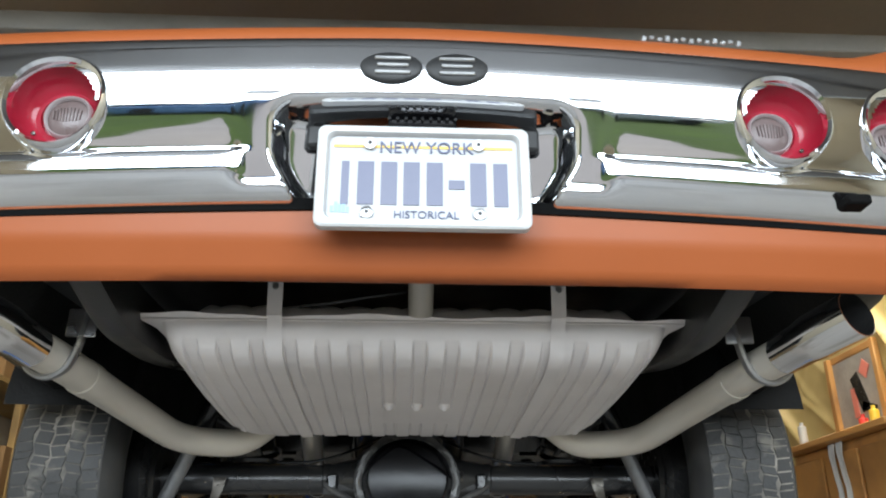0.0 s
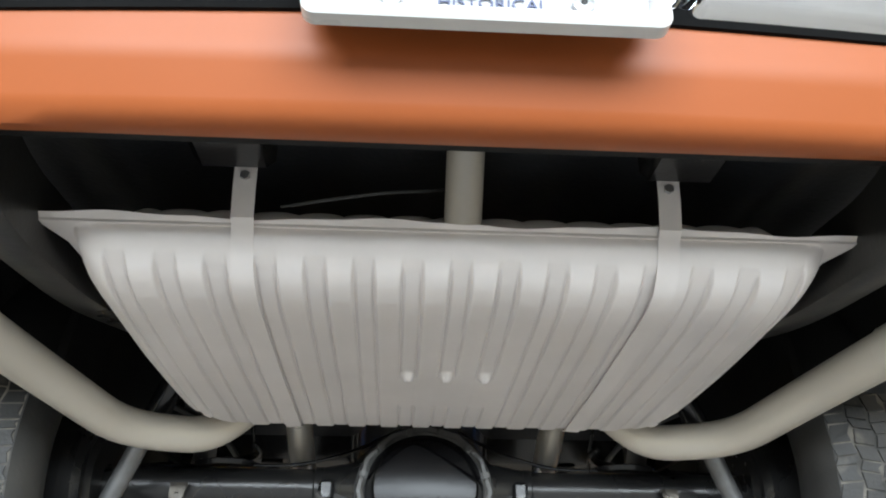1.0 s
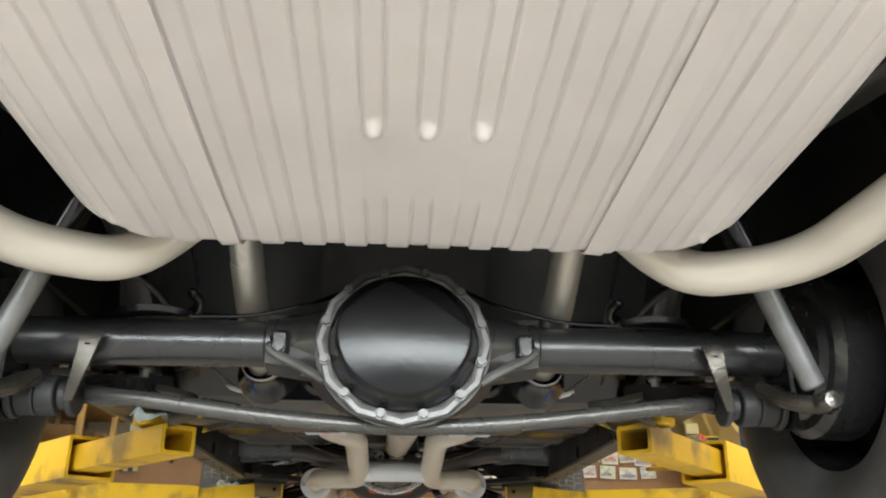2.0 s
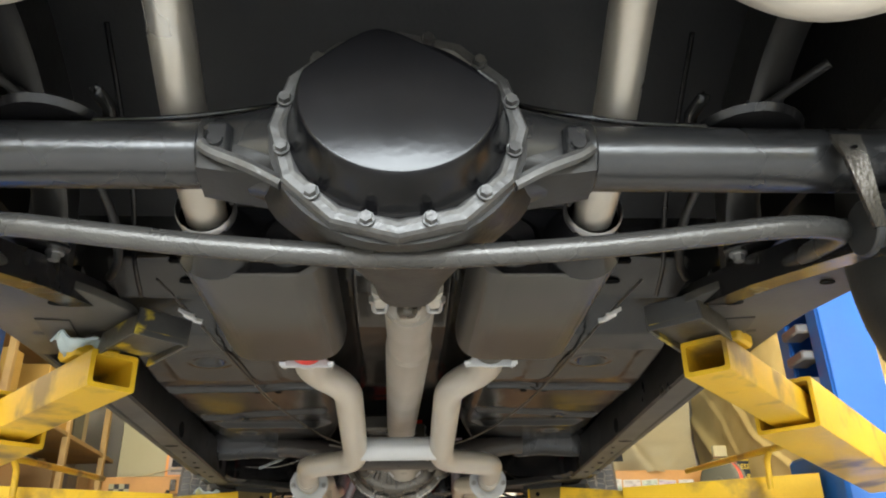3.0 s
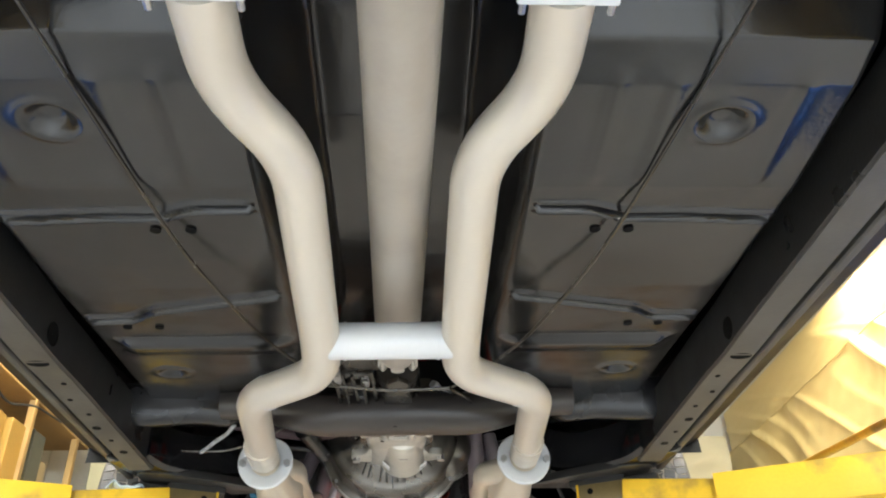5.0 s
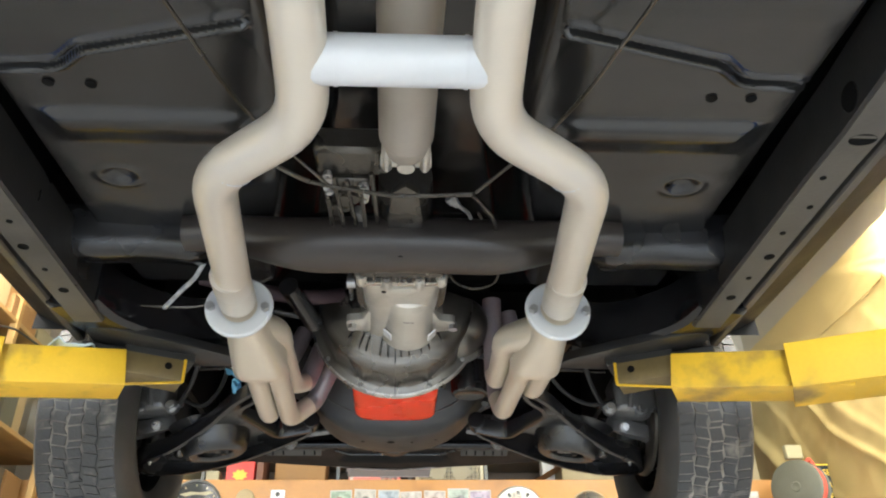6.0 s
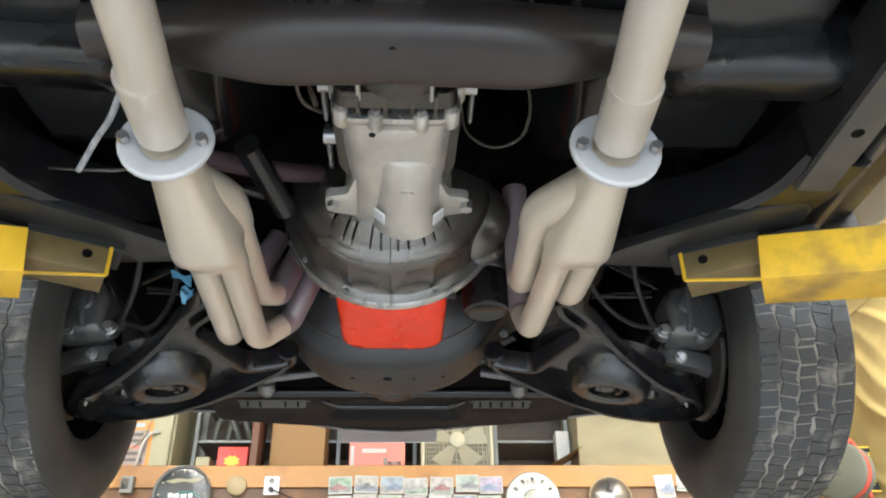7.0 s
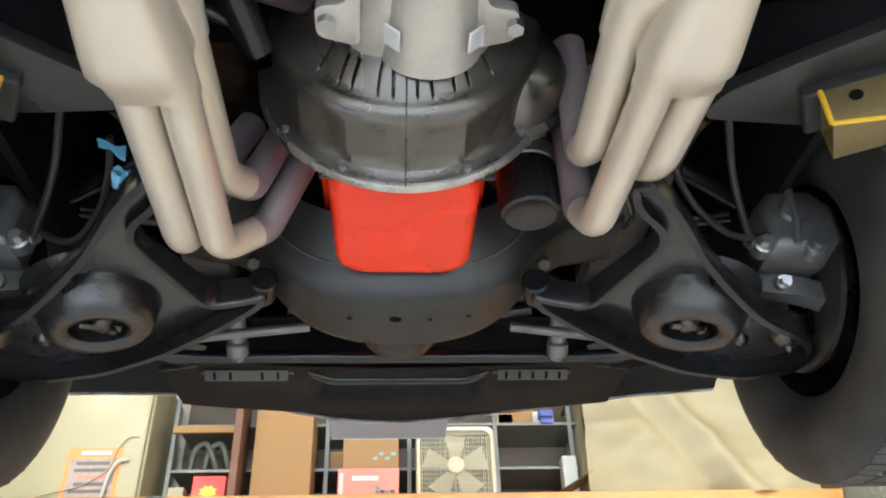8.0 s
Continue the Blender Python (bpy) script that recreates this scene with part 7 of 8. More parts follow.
for a in [0.39 * k for k in range(16)]:
    part("fin", box((1.80 + 0.09 * math.cos(a), 2.62 + 0.09 * math.sin(a), 2.16), (0.014, 0.006, 0.22), 0.0, turn(0, 0, math.degrees(a))), M_MOTOR, mot)
part("overhead_beam", box((0, 1.95, 3.48), (3.2, 0.12, 0.12), 0.01), M_BLUE, lift, "blue overhead beam")

# ---- shelf wall ----
LEDGE_Y, LEDGE_Z = 6.74, 2.59
solo("shelf_board", join(box((0.0, 7.17, LEDGE_Z - 0.02), (6.4, 0.86, 0.04), 0.004), box((0.0, LEDGE_Y - 0.012, LEDGE_Z - 0.055), (6.4, 0.024, 0.15), 0.004)), M_WOOD, "deep wooden storage shelf with a stained fascia", "shelf", kind="structure")
solo("wall_panel", box((0.0, LEDGE_Y + 0.02, 1.25), (6.4, 0.03, 2.42), 0.0), mat("aged_panel_wood", (0.22, 0.115, 0.05), 0.6, 0.0, 0.25, 3, 40, 0.15, 0.002, stain=(0.12, 0.07, 0.04), stain_amount=0.42, stain_scale=2.0, stain_edge=0.12), "orange stained wooden wall panelling under the shelf", "wall", kind="structure")

# ---- things on and under the shelf ----
rnd = random.Random(4)
TOP = LEDGE_Z
M_GREYSTEEL = mat("grey_shelf_steel", (0.20, 0.20, 0.175), 0.45, 0.2, 0.1, 4, 90, 0.06)
M_DIM = mat("dusty_brown_board", (0.10, 0.075, 0.05), 0.8, 0.0, 0.3, 3, 40, 0.2)
M_REDCARD = mat("red_printed_card", (0.72, 0.06, 0.04), 0.45, 0.0, 0.08, 4, 80, 0.03)
M_CORAL = mat("coral_printed_card", (0.72, 0.22, 0.16), 0.45, 0.0, 0.15, 3, 60, 0.03)
M_YELCARD = mat("yellow_print", (0.85, 0.58, 0.05), 0.5)
M_PAPER = mat("white_paper", (0.52, 0.51, 0.46), 0.6, 0.0, 0.06, 8, 90, 0.03)
M_CREAMPLASTIC = mat("aged_cream_plastic", (0.50, 0.45, 0.30), 0.4, 0.0, 0.05, 6, 90, 0.03)
M_BRASS = mat("tan_knob", (0.42, 0.33, 0.18), 0.5, 0.0, 0.1)
M_REDHOSE = mat("red_hose", (0.60, 0.09, 0.05), 0.5, 0.0, 0.12, 8, 90, 0.05)
M_OLIVE = mat("olive_reel_steel", (0.11, 0.11, 0.08), 0.5, 0.2, 0.2, 6, 90, 0.1)
M_GLASSY = mat("black_face", (0.025, 0.032, 0.035), 0.15, 0.0, 0.1)

cab = thing("cabinet", (-2.1, 7.15, TOP), "cream painted steel cabinet standing on the high shelf", "cabinet")
part("body", box((-2.10, 7.17, TOP + 0.46), (0.92, 0.70, 0.92), 0.008), M_CREAM, cab)
door = part("door", box((-2.11, 6.812, TOP + 0.46), (0.90, 0.018, 0.90), 0.006), M_CREAM, cab)
part("door_edge", box((-1.664, 6.805, TOP + 0.46), (0.014, 0.030, 0.90), 0.004), M_CREAM, door)
poster = thing("poster", (-1.96, 6.80, TOP + 0.05), "orange bordered paper notice taped on the cabinet door", "poster")
part("sheet", box((-1.96, 6.799, TOP + 0.195), (0.34, 0.003, 0.33)), mat("orange_border", (0.72, 0.28, 0.06), 0.5), poster)
part("white_panel", box((-1.96, 6.7965, TOP + 0.17), (0.29, 0.003, 0.25)), mat("faded_print", (0.36, 0.29, 0.25), 0.6, 0.0, 0.3, 25, 60, 0.0), poster)
part("blue_bar", box((-1.95, 6.7965, TOP + 0.330), (0.19, 0.003, 0.025)), mat("pale_blue_print", (0.35, 0.45, 0.65), 0.5), poster)
for k in range(5):
    part("grey_bar", box((-1.96 + 0.01 * (k % 2), 6.7935, TOP + 0.08 + 0.045 * k), (0.24 - 0.03 * (k % 3), 0.002, 0.022)), mat("grey_print", (0.13, 0.115, 0.10), 0.6) if k != 2 else M_CORAL, poster)
solo("conduit", tube([(-1.865, 6.73, 2.52), (-1.86, 6.77, 2.62), (-1.84, 6.77, 2.78), (-1.80, 6.775, 2.86), (-1.74, 6.79, 2.87)], 0.012, 10, 0.05), mat("grey_conduit", (0.45, 0.42, 0.36), 0.5), "bent grey conduit rising from the switch box", "conduit")
solo("cable", tube([(-2.55, 6.715, 2.50), (-2.30, 6.78, 2.63), (-2.0, 6.785, 2.70), (-1.85, 6.785, 2.80), (-1.82, 6.785, 2.95), (-1.76, 6.79, 3.03), (-1.70, 6.795, 3.02)], 0.004, 8, 0.06), M_BRASS, "thin brown cable across the cabinet door", "cable")

rack = thing("shelf_rack", (-0.2, 7.3, TOP), "dusty open storage rack with dim boards on the shelf", "rack")
part("back_board", box((0.05, 7.56, TOP + 0.55), (3.3, 0.02, 1.10)), M_DIM, rack)
for zz in (0.30, 0.62, 1.0):
    part("board", box((-0.1, 7.32, TOP + zz), (2.9, 0.46, 0.022), 0.003), M_GREYSTEEL, rack)
for xx in (-1.56, -1.06, -0.50, 0.07, 0.68, 1.22):
    part("upright", box((xx, 7.10, TOP + 0.52), (0.03, 0.03, 1.04), 0.003), M_GREYSTEEL, rack)
part("board_front", box((-1.06, 6.90, TOP + 0.40), (0.05, 0.30, 0.80), 0.003), mat("dark_red_board", (0.16, 0.07, 0.04), 0.6), rack)
part("top_rail", box((-1.30, 6.98, TOP + 0.55), (0.48, 0.03, 0.05), 0.003), M_CARD, rack)


def carton(c, s, material, label, group="", rz=0.0, flaps=False):
    t = thing("carton", c, label, "box", group)
    part("body", box((c[0], c[1], c[2] + s[2] / 2), s, 0.004, turn(0, 0, rz)), material, t)
    part("tape", box((c[0], c[1] - 0.0, c[2] + s[2] + 0.0005), (s[0] * 0.98, 0.05, 0.002), 0.0, turn(0, 0, rz)), M_BRASS, t)
    if flaps:
        part("flap", box((c[0], c[1] - s[1] / 2 - 0.004, c[2] + s[2] - 0.04), (s[0] * 0.98, 0.004, 0.09), 0.001, turn(8, 0, rz)), material, t)
    return t


carton((-0.772, 7.02, TOP), (0.385, 0.32, 0.66), M_CARD, "tall plain brown cardboard carton on the shelf", flaps=True)
carton((-0.19, 7.05, TOP + 0.215), (0.37, 0.36, 0.235), M_CARD, "brown carton with faded teal print on a red box")
red1 = carton((-1.235, 6.98, TOP), (0.215, 0.16, 0.205), M_REDCARD, "red printed parts box with a yellow burst")
part("yellow_burst", prism([(-1.235 + (0.062 if k % 2 else 0.045) * math.cos(k * math.pi / 8), TOP + 0.10 + (0.045 if k % 2 else 0.032) * math.sin(k * math.pi / 8)) for k in range(16)], "y", 6.896, 6.899), M_YELCARD, red1)
part("white_bar", box((-1.235, 6.8975, TOP + 0.022), (0.19, 0.003, 0.022)), M_PAPER, red1)
carton((-1.44, 6.96, TOP), (0.10, 0.14, 0.13), M_CREAM, "small cream box beside the red parts box")
red2 = carton((-0.20, 6.93, TOP), (0.395, 0.26, 0.212), M_CORAL, "coral printed box with a grey engine picture")
part("white_panel", box((-0.22, 6.7975, TOP + 0.145), (0.17, 0.003, 0.03)), M_PAPER, red2)
part("pale_strip", box((-0.375, 6.7975, TOP + 0.10), (0.025, 0.003, 0.16)), M_PAPER, red2)
for k in range(9):
    part("grey_block", box((-0.11 + 0.032 * (k % 4) - 0.03, 6.797, TOP + 0.035 + 0.024 * (k // 4)), (0.028, 0.003, 0.019), 0.0, turn(0, 12 * (k % 3) - 10, 0)), M_BELL if k % 2 else M_GREYSTEEL, red2)
part("teal_mark", join(*[box((-0.16 + 0.04 * k, 6.868, TOP + 0.30 + 0.03 * (k % 2)), (0.03, 0.002, 0.02)) for k in range(4)]), mat("teal_print", (0.2, 0.45, 0.42), 0.6), red2)
for k, (x, w, h, m) in enumerate(((-0.44, 0.10, 0.15, M_CARD), (0.03, 0.07, 0.10, M_CARD), (0.85, 0.26, 0.17, M_CARD), (1.05, 0.16, 0.12, M_PAPER), (0.77, 0.12, 0.10, M_BRASS))):
    carton((x, 7.28, TOP + (0.631 if k > 1 else 0.311 if k == 0 else 0.0)), (w, 0.20, h), m, "small worn box on a rack board")
solo("bent_hoses", join(*[tube([(-1.45 + 0.1 * k, 7.2, TOP + 0.32), (-1.42 + 0.1 * k, 7.15, TOP + 0.48), (-1.34 + 0.1 * k, 7.14, TOP + 0.52), (-1.28 + 0.09 * k, 7.14, TOP + 0.40), (-1.25 + 0.08 * k, 7.2, TOP + 0.312)], 0.022, 10, 0.06) for k in range(2)]), M_OLIVE, "loose bent hoses heaped on a rack board", "hose", kind="stuff")
solo("paint_bundle", join(cyl((1.02, 7.10, TOP + 0.642), (1.10, 7.10, TOP + 0.642), 0.03, n=12), box((1.06, 7.12, TOP + 0.70), (0.10, 0.08, 0.05), 0.004)), mat("blue_wrapper", (0.08, 0.10, 0.30), 0.4), "blue and white wrapped packet on the rack", "packet")
solo("card_flap", skin([[V(0.95, 6.80, TOP + 0.001), V(1.28, 6.82, TOP + 0.19), V(1.28, 6.826, TOP + 0.19), V(0.95, 6.806, TOP + 0.001)], [V(0.98, 7.0, TOP + 0.001), V(1.28, 7.02, TOP + 0.17), V(1.28, 7.026, TOP + 0.17), V(0.98, 7.006, TOP + 0.001)]]), M_CARD, "loose brown cardboard flap leaning on the shelf", "cardboard")
carton((1.175, 7.08, TOP), (0.10, 0.12, 0.36), M_PAPER, "narrow white box standing beside the dust sheet")

# box fan
FX, FY, FZ, FS = 0.372, 6.86, TOP + 0.235, 0.262
fan = thing("box_fan", (FX, FY, TOP), "cream plastic box fan standing on the shelf", "fan")
def rrect(h, r, y, n=6):
    pts = []
    for cx, cz, a0 in ((h - r, h - r, 0), (-h + r, h - r, 90), (-h + r, -h + r, 180), (h - r, -h + r, 270)):
        pts += [V(FX + cx + r * math.cos(radians(a0 + 90 * k / n)), y, FZ + cz + r * math.sin(radians(a0 + 90 * k / n))) for k in range(n + 1)]
    return pts
part("housing", skin([rrect(FS, 0.05, FY + 0.05), rrect(FS, 0.05, FY - 0.045), rrect(FS - 0.006, 0.05, FY - 0.055), rrect(FS - 0.028, 0.05, FY - 0.05), rrect(FS - 0.030, 0.05, FY + 0.05)], cap0=False, cap1=False), M_CREAMPLASTIC, fan)
for k in range(31):
    x = FX - FS + 0.04 + k * (2 * FS - 0.08) / 30
    part("grille_bar", box((x, FY - 0.046, FZ), (0.004, 0.006, 2 * FS - 0.06)), M_CREAMPLASTIC, fan)
for k in range(15):
    part("grille_rail", box((FX, FY - 0.042, FZ - FS + 0.05 + k * (2 * FS - 0.10) / 14), (2 * FS - 0.06, 0.003, 0.003)), M_CREAMPLASTIC, fan)
part("hub", lathe([(0.0005, -0.055), (0.045, -0.052), (0.055, -0.046), (0.055, -0.02)], (FX, FY, FZ), "y", 24), M_CREAMPLASTIC, fan)
for k in range(5):
    a = radians(90 + 72 * k)
    bl = sheet(6, 6, lambda u, v: V(FX, FY, FZ) + V(math.cos(a) * (0.05 + 0.16 * v) - math.sin(a) * (u - 0.5) * (0.06 + 0.09 * v), 0.005 - 0.035 * (u - 0.5), math.sin(a) * (0.05 + 0.16 * v) + math.cos(a) * (u - 0.5) * (0.06 + 0.09 * v)), 0.003)
    part("blade", bl, M_CREAMPLASTIC, fan)
part("back_grille", join(*[box((FX - FS + 0.04 + k * (2 * FS - 0.08) / 14, FY + 0.046, FZ), (0.004, 0.004, 2 * FS - 0.06)) for k in range(15)]), M_CREAMPLASTIC, fan)

# dust sheet over stored goods
def drape(u, v):
    x = 1.24 + 1.55 * u
    z = TOP + 0.002 + 0.86 * v
    y = 6.80 + 0.10 * v + 0.035 * math.sin(5 * u + 7 * v) + 0.035 * math.sin(14 * u - 5 * v) * (1 - v) - 0.09 * math.exp(-((u - 0.35 - 0.35 * (1 - v)) / 0.06) ** 2) + 0.05 * math.exp(-((u - 0.20 - 0.35 * (1 - v)) / 0.05) ** 2) + 0.04 * noise.noise(V(u * 6, v * 6, 3))
    return V(x + 0.04 * v, y, z)
cover = thing("dust_sheet", (2.0, 7.1, TOP), "pale cloth dust sheet draped over stored goods", "dust sheet")
part("front", sheet(70, 40, drape), M_SHEET, cover)
part("side", sheet(20, 30, lambda u, v: V(1.24 + 0.04 * v + 0.01 * math.sin(u * 9), 6.80 + 0.10 * v + 0.65 * u, TOP + 0.002 + 0.86 * v)), M_SHEET, cover)
part("top", box((2.0, 7.2, TOP + 0.855), (1.5, 0.62, 0.02), 0.005), M_SHEET, cover)

# on the panel under the shelf
PY = LEDGE_Y - 0.026
disc = thing("wall_clock", (-1.50, PY, 2.42), "round dark wall clock with plain teal and cream shapes", "clock")
part("rim", lathe([(0.195, 0.0), (0.197, -0.02), (0.188, -0.03), (0.176, -0.022), (0.176, 0.0)], (-1.50, PY, 2.41), "y", 48), mat("grey_rim", (0.16, 0.16, 0.15), 0.4), disc)
part("face", lathe([(0.0005, -0.012), (0.177, -0.012)], (-1.50, PY, 2.41), "y", 40), M_GLASSY, disc)
part("teal_arc", tube([(-1.53, PY - 0.014, 2.42), (-1.45, PY - 0.014, 2.43), (-1.38, PY - 0.014, 2.40), (-1.35, PY - 0.014, 2.35)], 0.010, 6, 0.05, flat=0.3), mat("teal_paint", (0.05, 0.35, 0.33), 0.4), disc)
part("cream_blaze", prism([(-1.62, 2.498), (-1.54, 2.518), (-1.47, 2.512), (-1.40, 2.522), (-1.37, 2.508), (-1.43, 2.492), (-1.50, 2.498), (-1.57, 2.485)], "y", PY - 0.0145, PY - 0.013), M_CREAM, disc, "cream streak on the clock face")
for k, (dx, dz, w) in enumerate(((-0.075, 0.0, 0.03), (-0.035, -0.004, 0.04), (0.015, -0.006, 0.04), (0.06, -0.002, 0.03))):
    part("white_bar", box((-1.50 + dx, PY - 0.0135, 2.405 + dz), (w, 0.003, 0.030), 0.001, turn(0, -8, 0)), M_WHITE, disc)
for a in range(12):
    part("hour_mark", box((-1.50 + 0.155 * math.sin(radians(30 * a)), PY - 0.0135, 2.41 + 0.155 * math.cos(radians(30 * a))), (0.010, 0.003, 0.016), 0.0, turn(0, 30 * a, 0)), M_CREAM, disc)
solo("wooden_knob", lathe([(0.0005, -0.03), (0.05, -0.028), (0.066, -0.018), (0.068, 0.0)], (-1.14, PY, 2.47), "y", 28), M_BRASS, "round tan wooden knob on the shelf fascia", "knob")
outlet = thing("power_outlet", (-0.905, PY, 2.47), "white double power outlet with a black plug in it", "outlet")
part("cover_plate", box((-0.905, PY - 0.006, 2.47), (0.105, 0.012, 0.125), 0.004), M_WHITE, outlet)
for dz in (-0.03, 0.03):
    part("socket", lathe([(0.0005, -0.002), (0.018, -0.002), (0.018, 0.0)], (-0.905, PY - 0.0125, 2.47 + dz), "y", 18), M_BELL, outlet)
part("plug", cyl((-0.905, PY - 0.012, 2.44), (-0.905, PY - 0.04, 2.44), 0.016, n=14), M_HOSE, outlet)
part("cord", tube([(-0.905, PY - 0.04, 2.44), (-0.86, PY - 0.05, 2.42), (-0.78, PY - 0.03, 2.39), (-0.70, PY - 0.02, 2.36), (-0.60, PY - 0.02, 2.30)], 0.005, 8, 0.04), M_HOSE, outlet)
sw = thing("switch_box", (-1.865, PY, 2.47), "grey steel switch box under the conduit", "switch box")
part("box_body", box((-1.865, PY - 0.025, 2.47), (0.085, 0.05, 0.115), 0.004), M_GREYSTEEL, sw)
part("switch_face", box((-1.875, PY - 0.052, 2.475), (0.045, 0.006, 0.07), 0.002), M_BELL, sw)
solo("hinge_bracket", join(box((-2.02, PY - 0.012, 2.53), (0.05, 0.02, 0.10), 0.003), box((-2.08, PY - 0.02, 2.42), (0.03, 0.03, 0.14), 0.004, turn(0, 25, 0))), M_BELL, "old steel bracket screwed to the fascia", "bracket")
COLS = ((0.25, 0.42, 0.22), (0.45, 0.42, 0.33), (0.30, 0.40, 0.48), (0.52, 0.50, 0.45), (0.50, 0.42, 0.36), (0.32, 0.42, 0.30), (0.42, 0.30, 0.45), (0.55, 0.55, 0.50), (0.25, 0.30, 0.42))


def photo(x, z, w, h, k, rz=0.0):
    p = thing("photo_print", (x, PY, z - h / 2), "small glossy colour print pinned to the panel", "photo", "prints on the wall panel")
    part("paper", box((x, PY - 0.0025, z), (w, 0.003, h), 0.0, turn(0, rz, 0)), M_PAPER, p)
    c = [v * 0.55 + 0.20 for v in COLS[k % len(COLS)]]
    part("upper_picture", box((x, PY - 0.005, z + h * 0.17), (w * 0.92, 0.002, h * 0.50), 0.0, turn(0, rz, 0)), mat("print_tone", c, 0.3, 0.0, 0.5, 18, 60, 0.0), p)
    c2 = [v * 0.55 + 0.20 for v in COLS[(k * 5 + 3) % len(COLS)]]
    part("lower_picture", box((x, PY - 0.005, z - h * 0.24), (w * 0.92, 0.002, h * 0.30), 0.0, turn(0, rz, 0)), mat("print_tone", [v * 0.8 for v in c2], 0.3, 0.0, 0.5, 22, 60, 0.0), p)
    tones = ((0.34, 0.17, 0.15), (0.20, 0.20, 0.20), (0.21, 0.25, 0.34), (0.42, 0.42, 0.40))
    part("dark_shape", prism([(x + (k % 3 - 1) * 0.015 + a * w * 0.36, z - h * 0.12 + b * h * 0.30) for a, b in ((-1, -0.5), (-0.9, 0.1), (-0.45, 0.2), (-0.2, 0.6), (0.35, 0.6), (0.6, 0.15), (1, 0.0), (1, -0.5))], "y", PY - 0.0078, PY - 0.0068), mat("print_tone", tones[k % 4], 0.3, 0.0, 0.4, 20, 70, 0.0), p)


for k in range(7):
    photo(-0.44 + 0.172 * k + 0.004 * (k % 3), 2.472 + 0.006 * ((k * 7) % 3) - 0.01 * (k in (2, 3, 4)), 0.160, 0.118, k, 1.5 * ((k * 5) % 3 - 1))
    photo(-0.44 + 0.170 * k, 2.345 + 0.006 * ((k * 5) % 3), 0.158, 0.112, k + 3, 1.2 * ((k * 7) % 3 - 1))
for k, (x, z, w, h) in enumerate(((1.80, 2.46, 0.13, 0.16), (1.96, 2.48, 0.15, 0.11), (2.13, 2.46, 0.16, 0.13), (2.30, 2.47, 0.15, 0.11), (2.46, 2.45, 0.16, 0.14), (2.64, 2.47, 0.14, 0.10), (1.90, 2.32, 0.16, 0.11), (2.1, 2.32, 0.15, 0.12), (2.3, 2.31, 0.17, 0.11), (2.5, 2.32, 0.15, 0.11))):
    photo(x, z, w, h, k + 2, 4 * ((k * 5) % 3 - 1))
part_hub = thing("hubcap", (0.875, PY, 2.36), "chrome slotted hubcap hung on the panel", "hubcap")
part("dish", lathe([(0.185, 0.0), (0.190, -0.015), (0.180, -0.028), (0.150, -0.020), (0.110, -0.035), (0.070, -0.030), (0.060, -0.045), (0.0005, -0.055)], (0.875, PY - 0.002, 2.37), "y", 48), mat("dull_hubcap_metal", (0.50, 0.48, 0.42), 0.35, 0.4, 0.1, 8), part_hub)
for k in range(12):
    a = radians(30 * k)
    part("slot", box((0.875 + 0.13 * math.cos(a), PY - 0.030, 2.37 + 0.13 * math.sin(a)), (0.045, 0.006, 0.020), 0.003, turn(0, -math.degrees(a), 0)), M_BELL, part_hub)
hl = thing("headlamp", (1.42, PY, 2.36), "old chrome headlamp bowl on the panel", "headlamp")
part("bowl", lathe([(0.135, 0.0), (0.138, -0.02), (0.125, -0.06), (0.08, -0.10), (0.0005, -0.115)], (1.41, PY - 0.002, 2.38), "y", 40), M_STEEL, hl)
part("rim", lathe([(0.138, -0.012), (0.150, -0.016), (0.152, -0.004), (0.138, 0.0)], (1.41, PY - 0.002, 2.38), "y", 40), M_BRASS, hl)
flag = thing("checkered_decal", (-2.45, PY, 2.35), "black and cream checkered strip on the panel", "decal")
for i in range(4):
    for j in range(6):
        part("square", box((-2.56 + 0.045 * i, PY - 0.003 - 0.0005 * ((i + j) % 2), 2.30 + 0.045 * j), (0.044, 0.003, 0.044)), M_CREAM if (i + j) % 2 else M_HOSE, flag)
sg = thing("metal_sign", (0.17, PY, 1.92), "cream metal sign with dark lettering on the wall", "sign")
part("panel", box((0.172, PY - 0.004, 1.95), (0.46, 0.004, 0.23), 0.001), M_CREAM, sg)
lettering("MY GARAGE", (0.172, PY - 0.0075, 2.005), 0.070, M_HOSE, sg)
lettering("MY RULES", (0.172, PY - 0.0075, 1.90), 0.070, M_HOSE, sg)
for k, (x, z, w, h, m) in enumerate(((-2.9, 1.9, 0.35, 0.5, M_DIM), (-2.3, 2.0, 0.6, 0.06, M_DIM), (-1.4, 1.9, 0.8, 0.5, M_DIM), (1.0, 1.9, 0.7, 0.5, M_DIM), (-0.6, 1.85, 0.5, 0.4, M_GREYSTEEL))):
    solo("storage_bin", box((x, PY - 0.10, z), (w, 0.18, h), 0.006), m, "dim storage bin against the panelled wall", "bin")

# hose reel and sign in the corner
reel = thing("hose_reel", (2.78, 6.1, 2.1), "olive steel hose reel wound with red hose", "hose reel")
rc = V(2.74, 6.10, 2.40)
RT = Matrix.Translation(rc) @ turn(0, 0, 40).to_4x4()
for dx in (-0.062, 0.050):
    part("side_disc", moved(lathe([(0.0005, 0.0), (0.030, -0.004), (0.034, 0.0), (0.165, 0.0), (0.180, 0.006), (0.184, 0.010), (0.176, 0.014), (0.0005, 0.014)], (0, 0, 0), "x", 48), RT @ Matrix.Translation((dx, 0, 0))), M_OLIVE, reel)
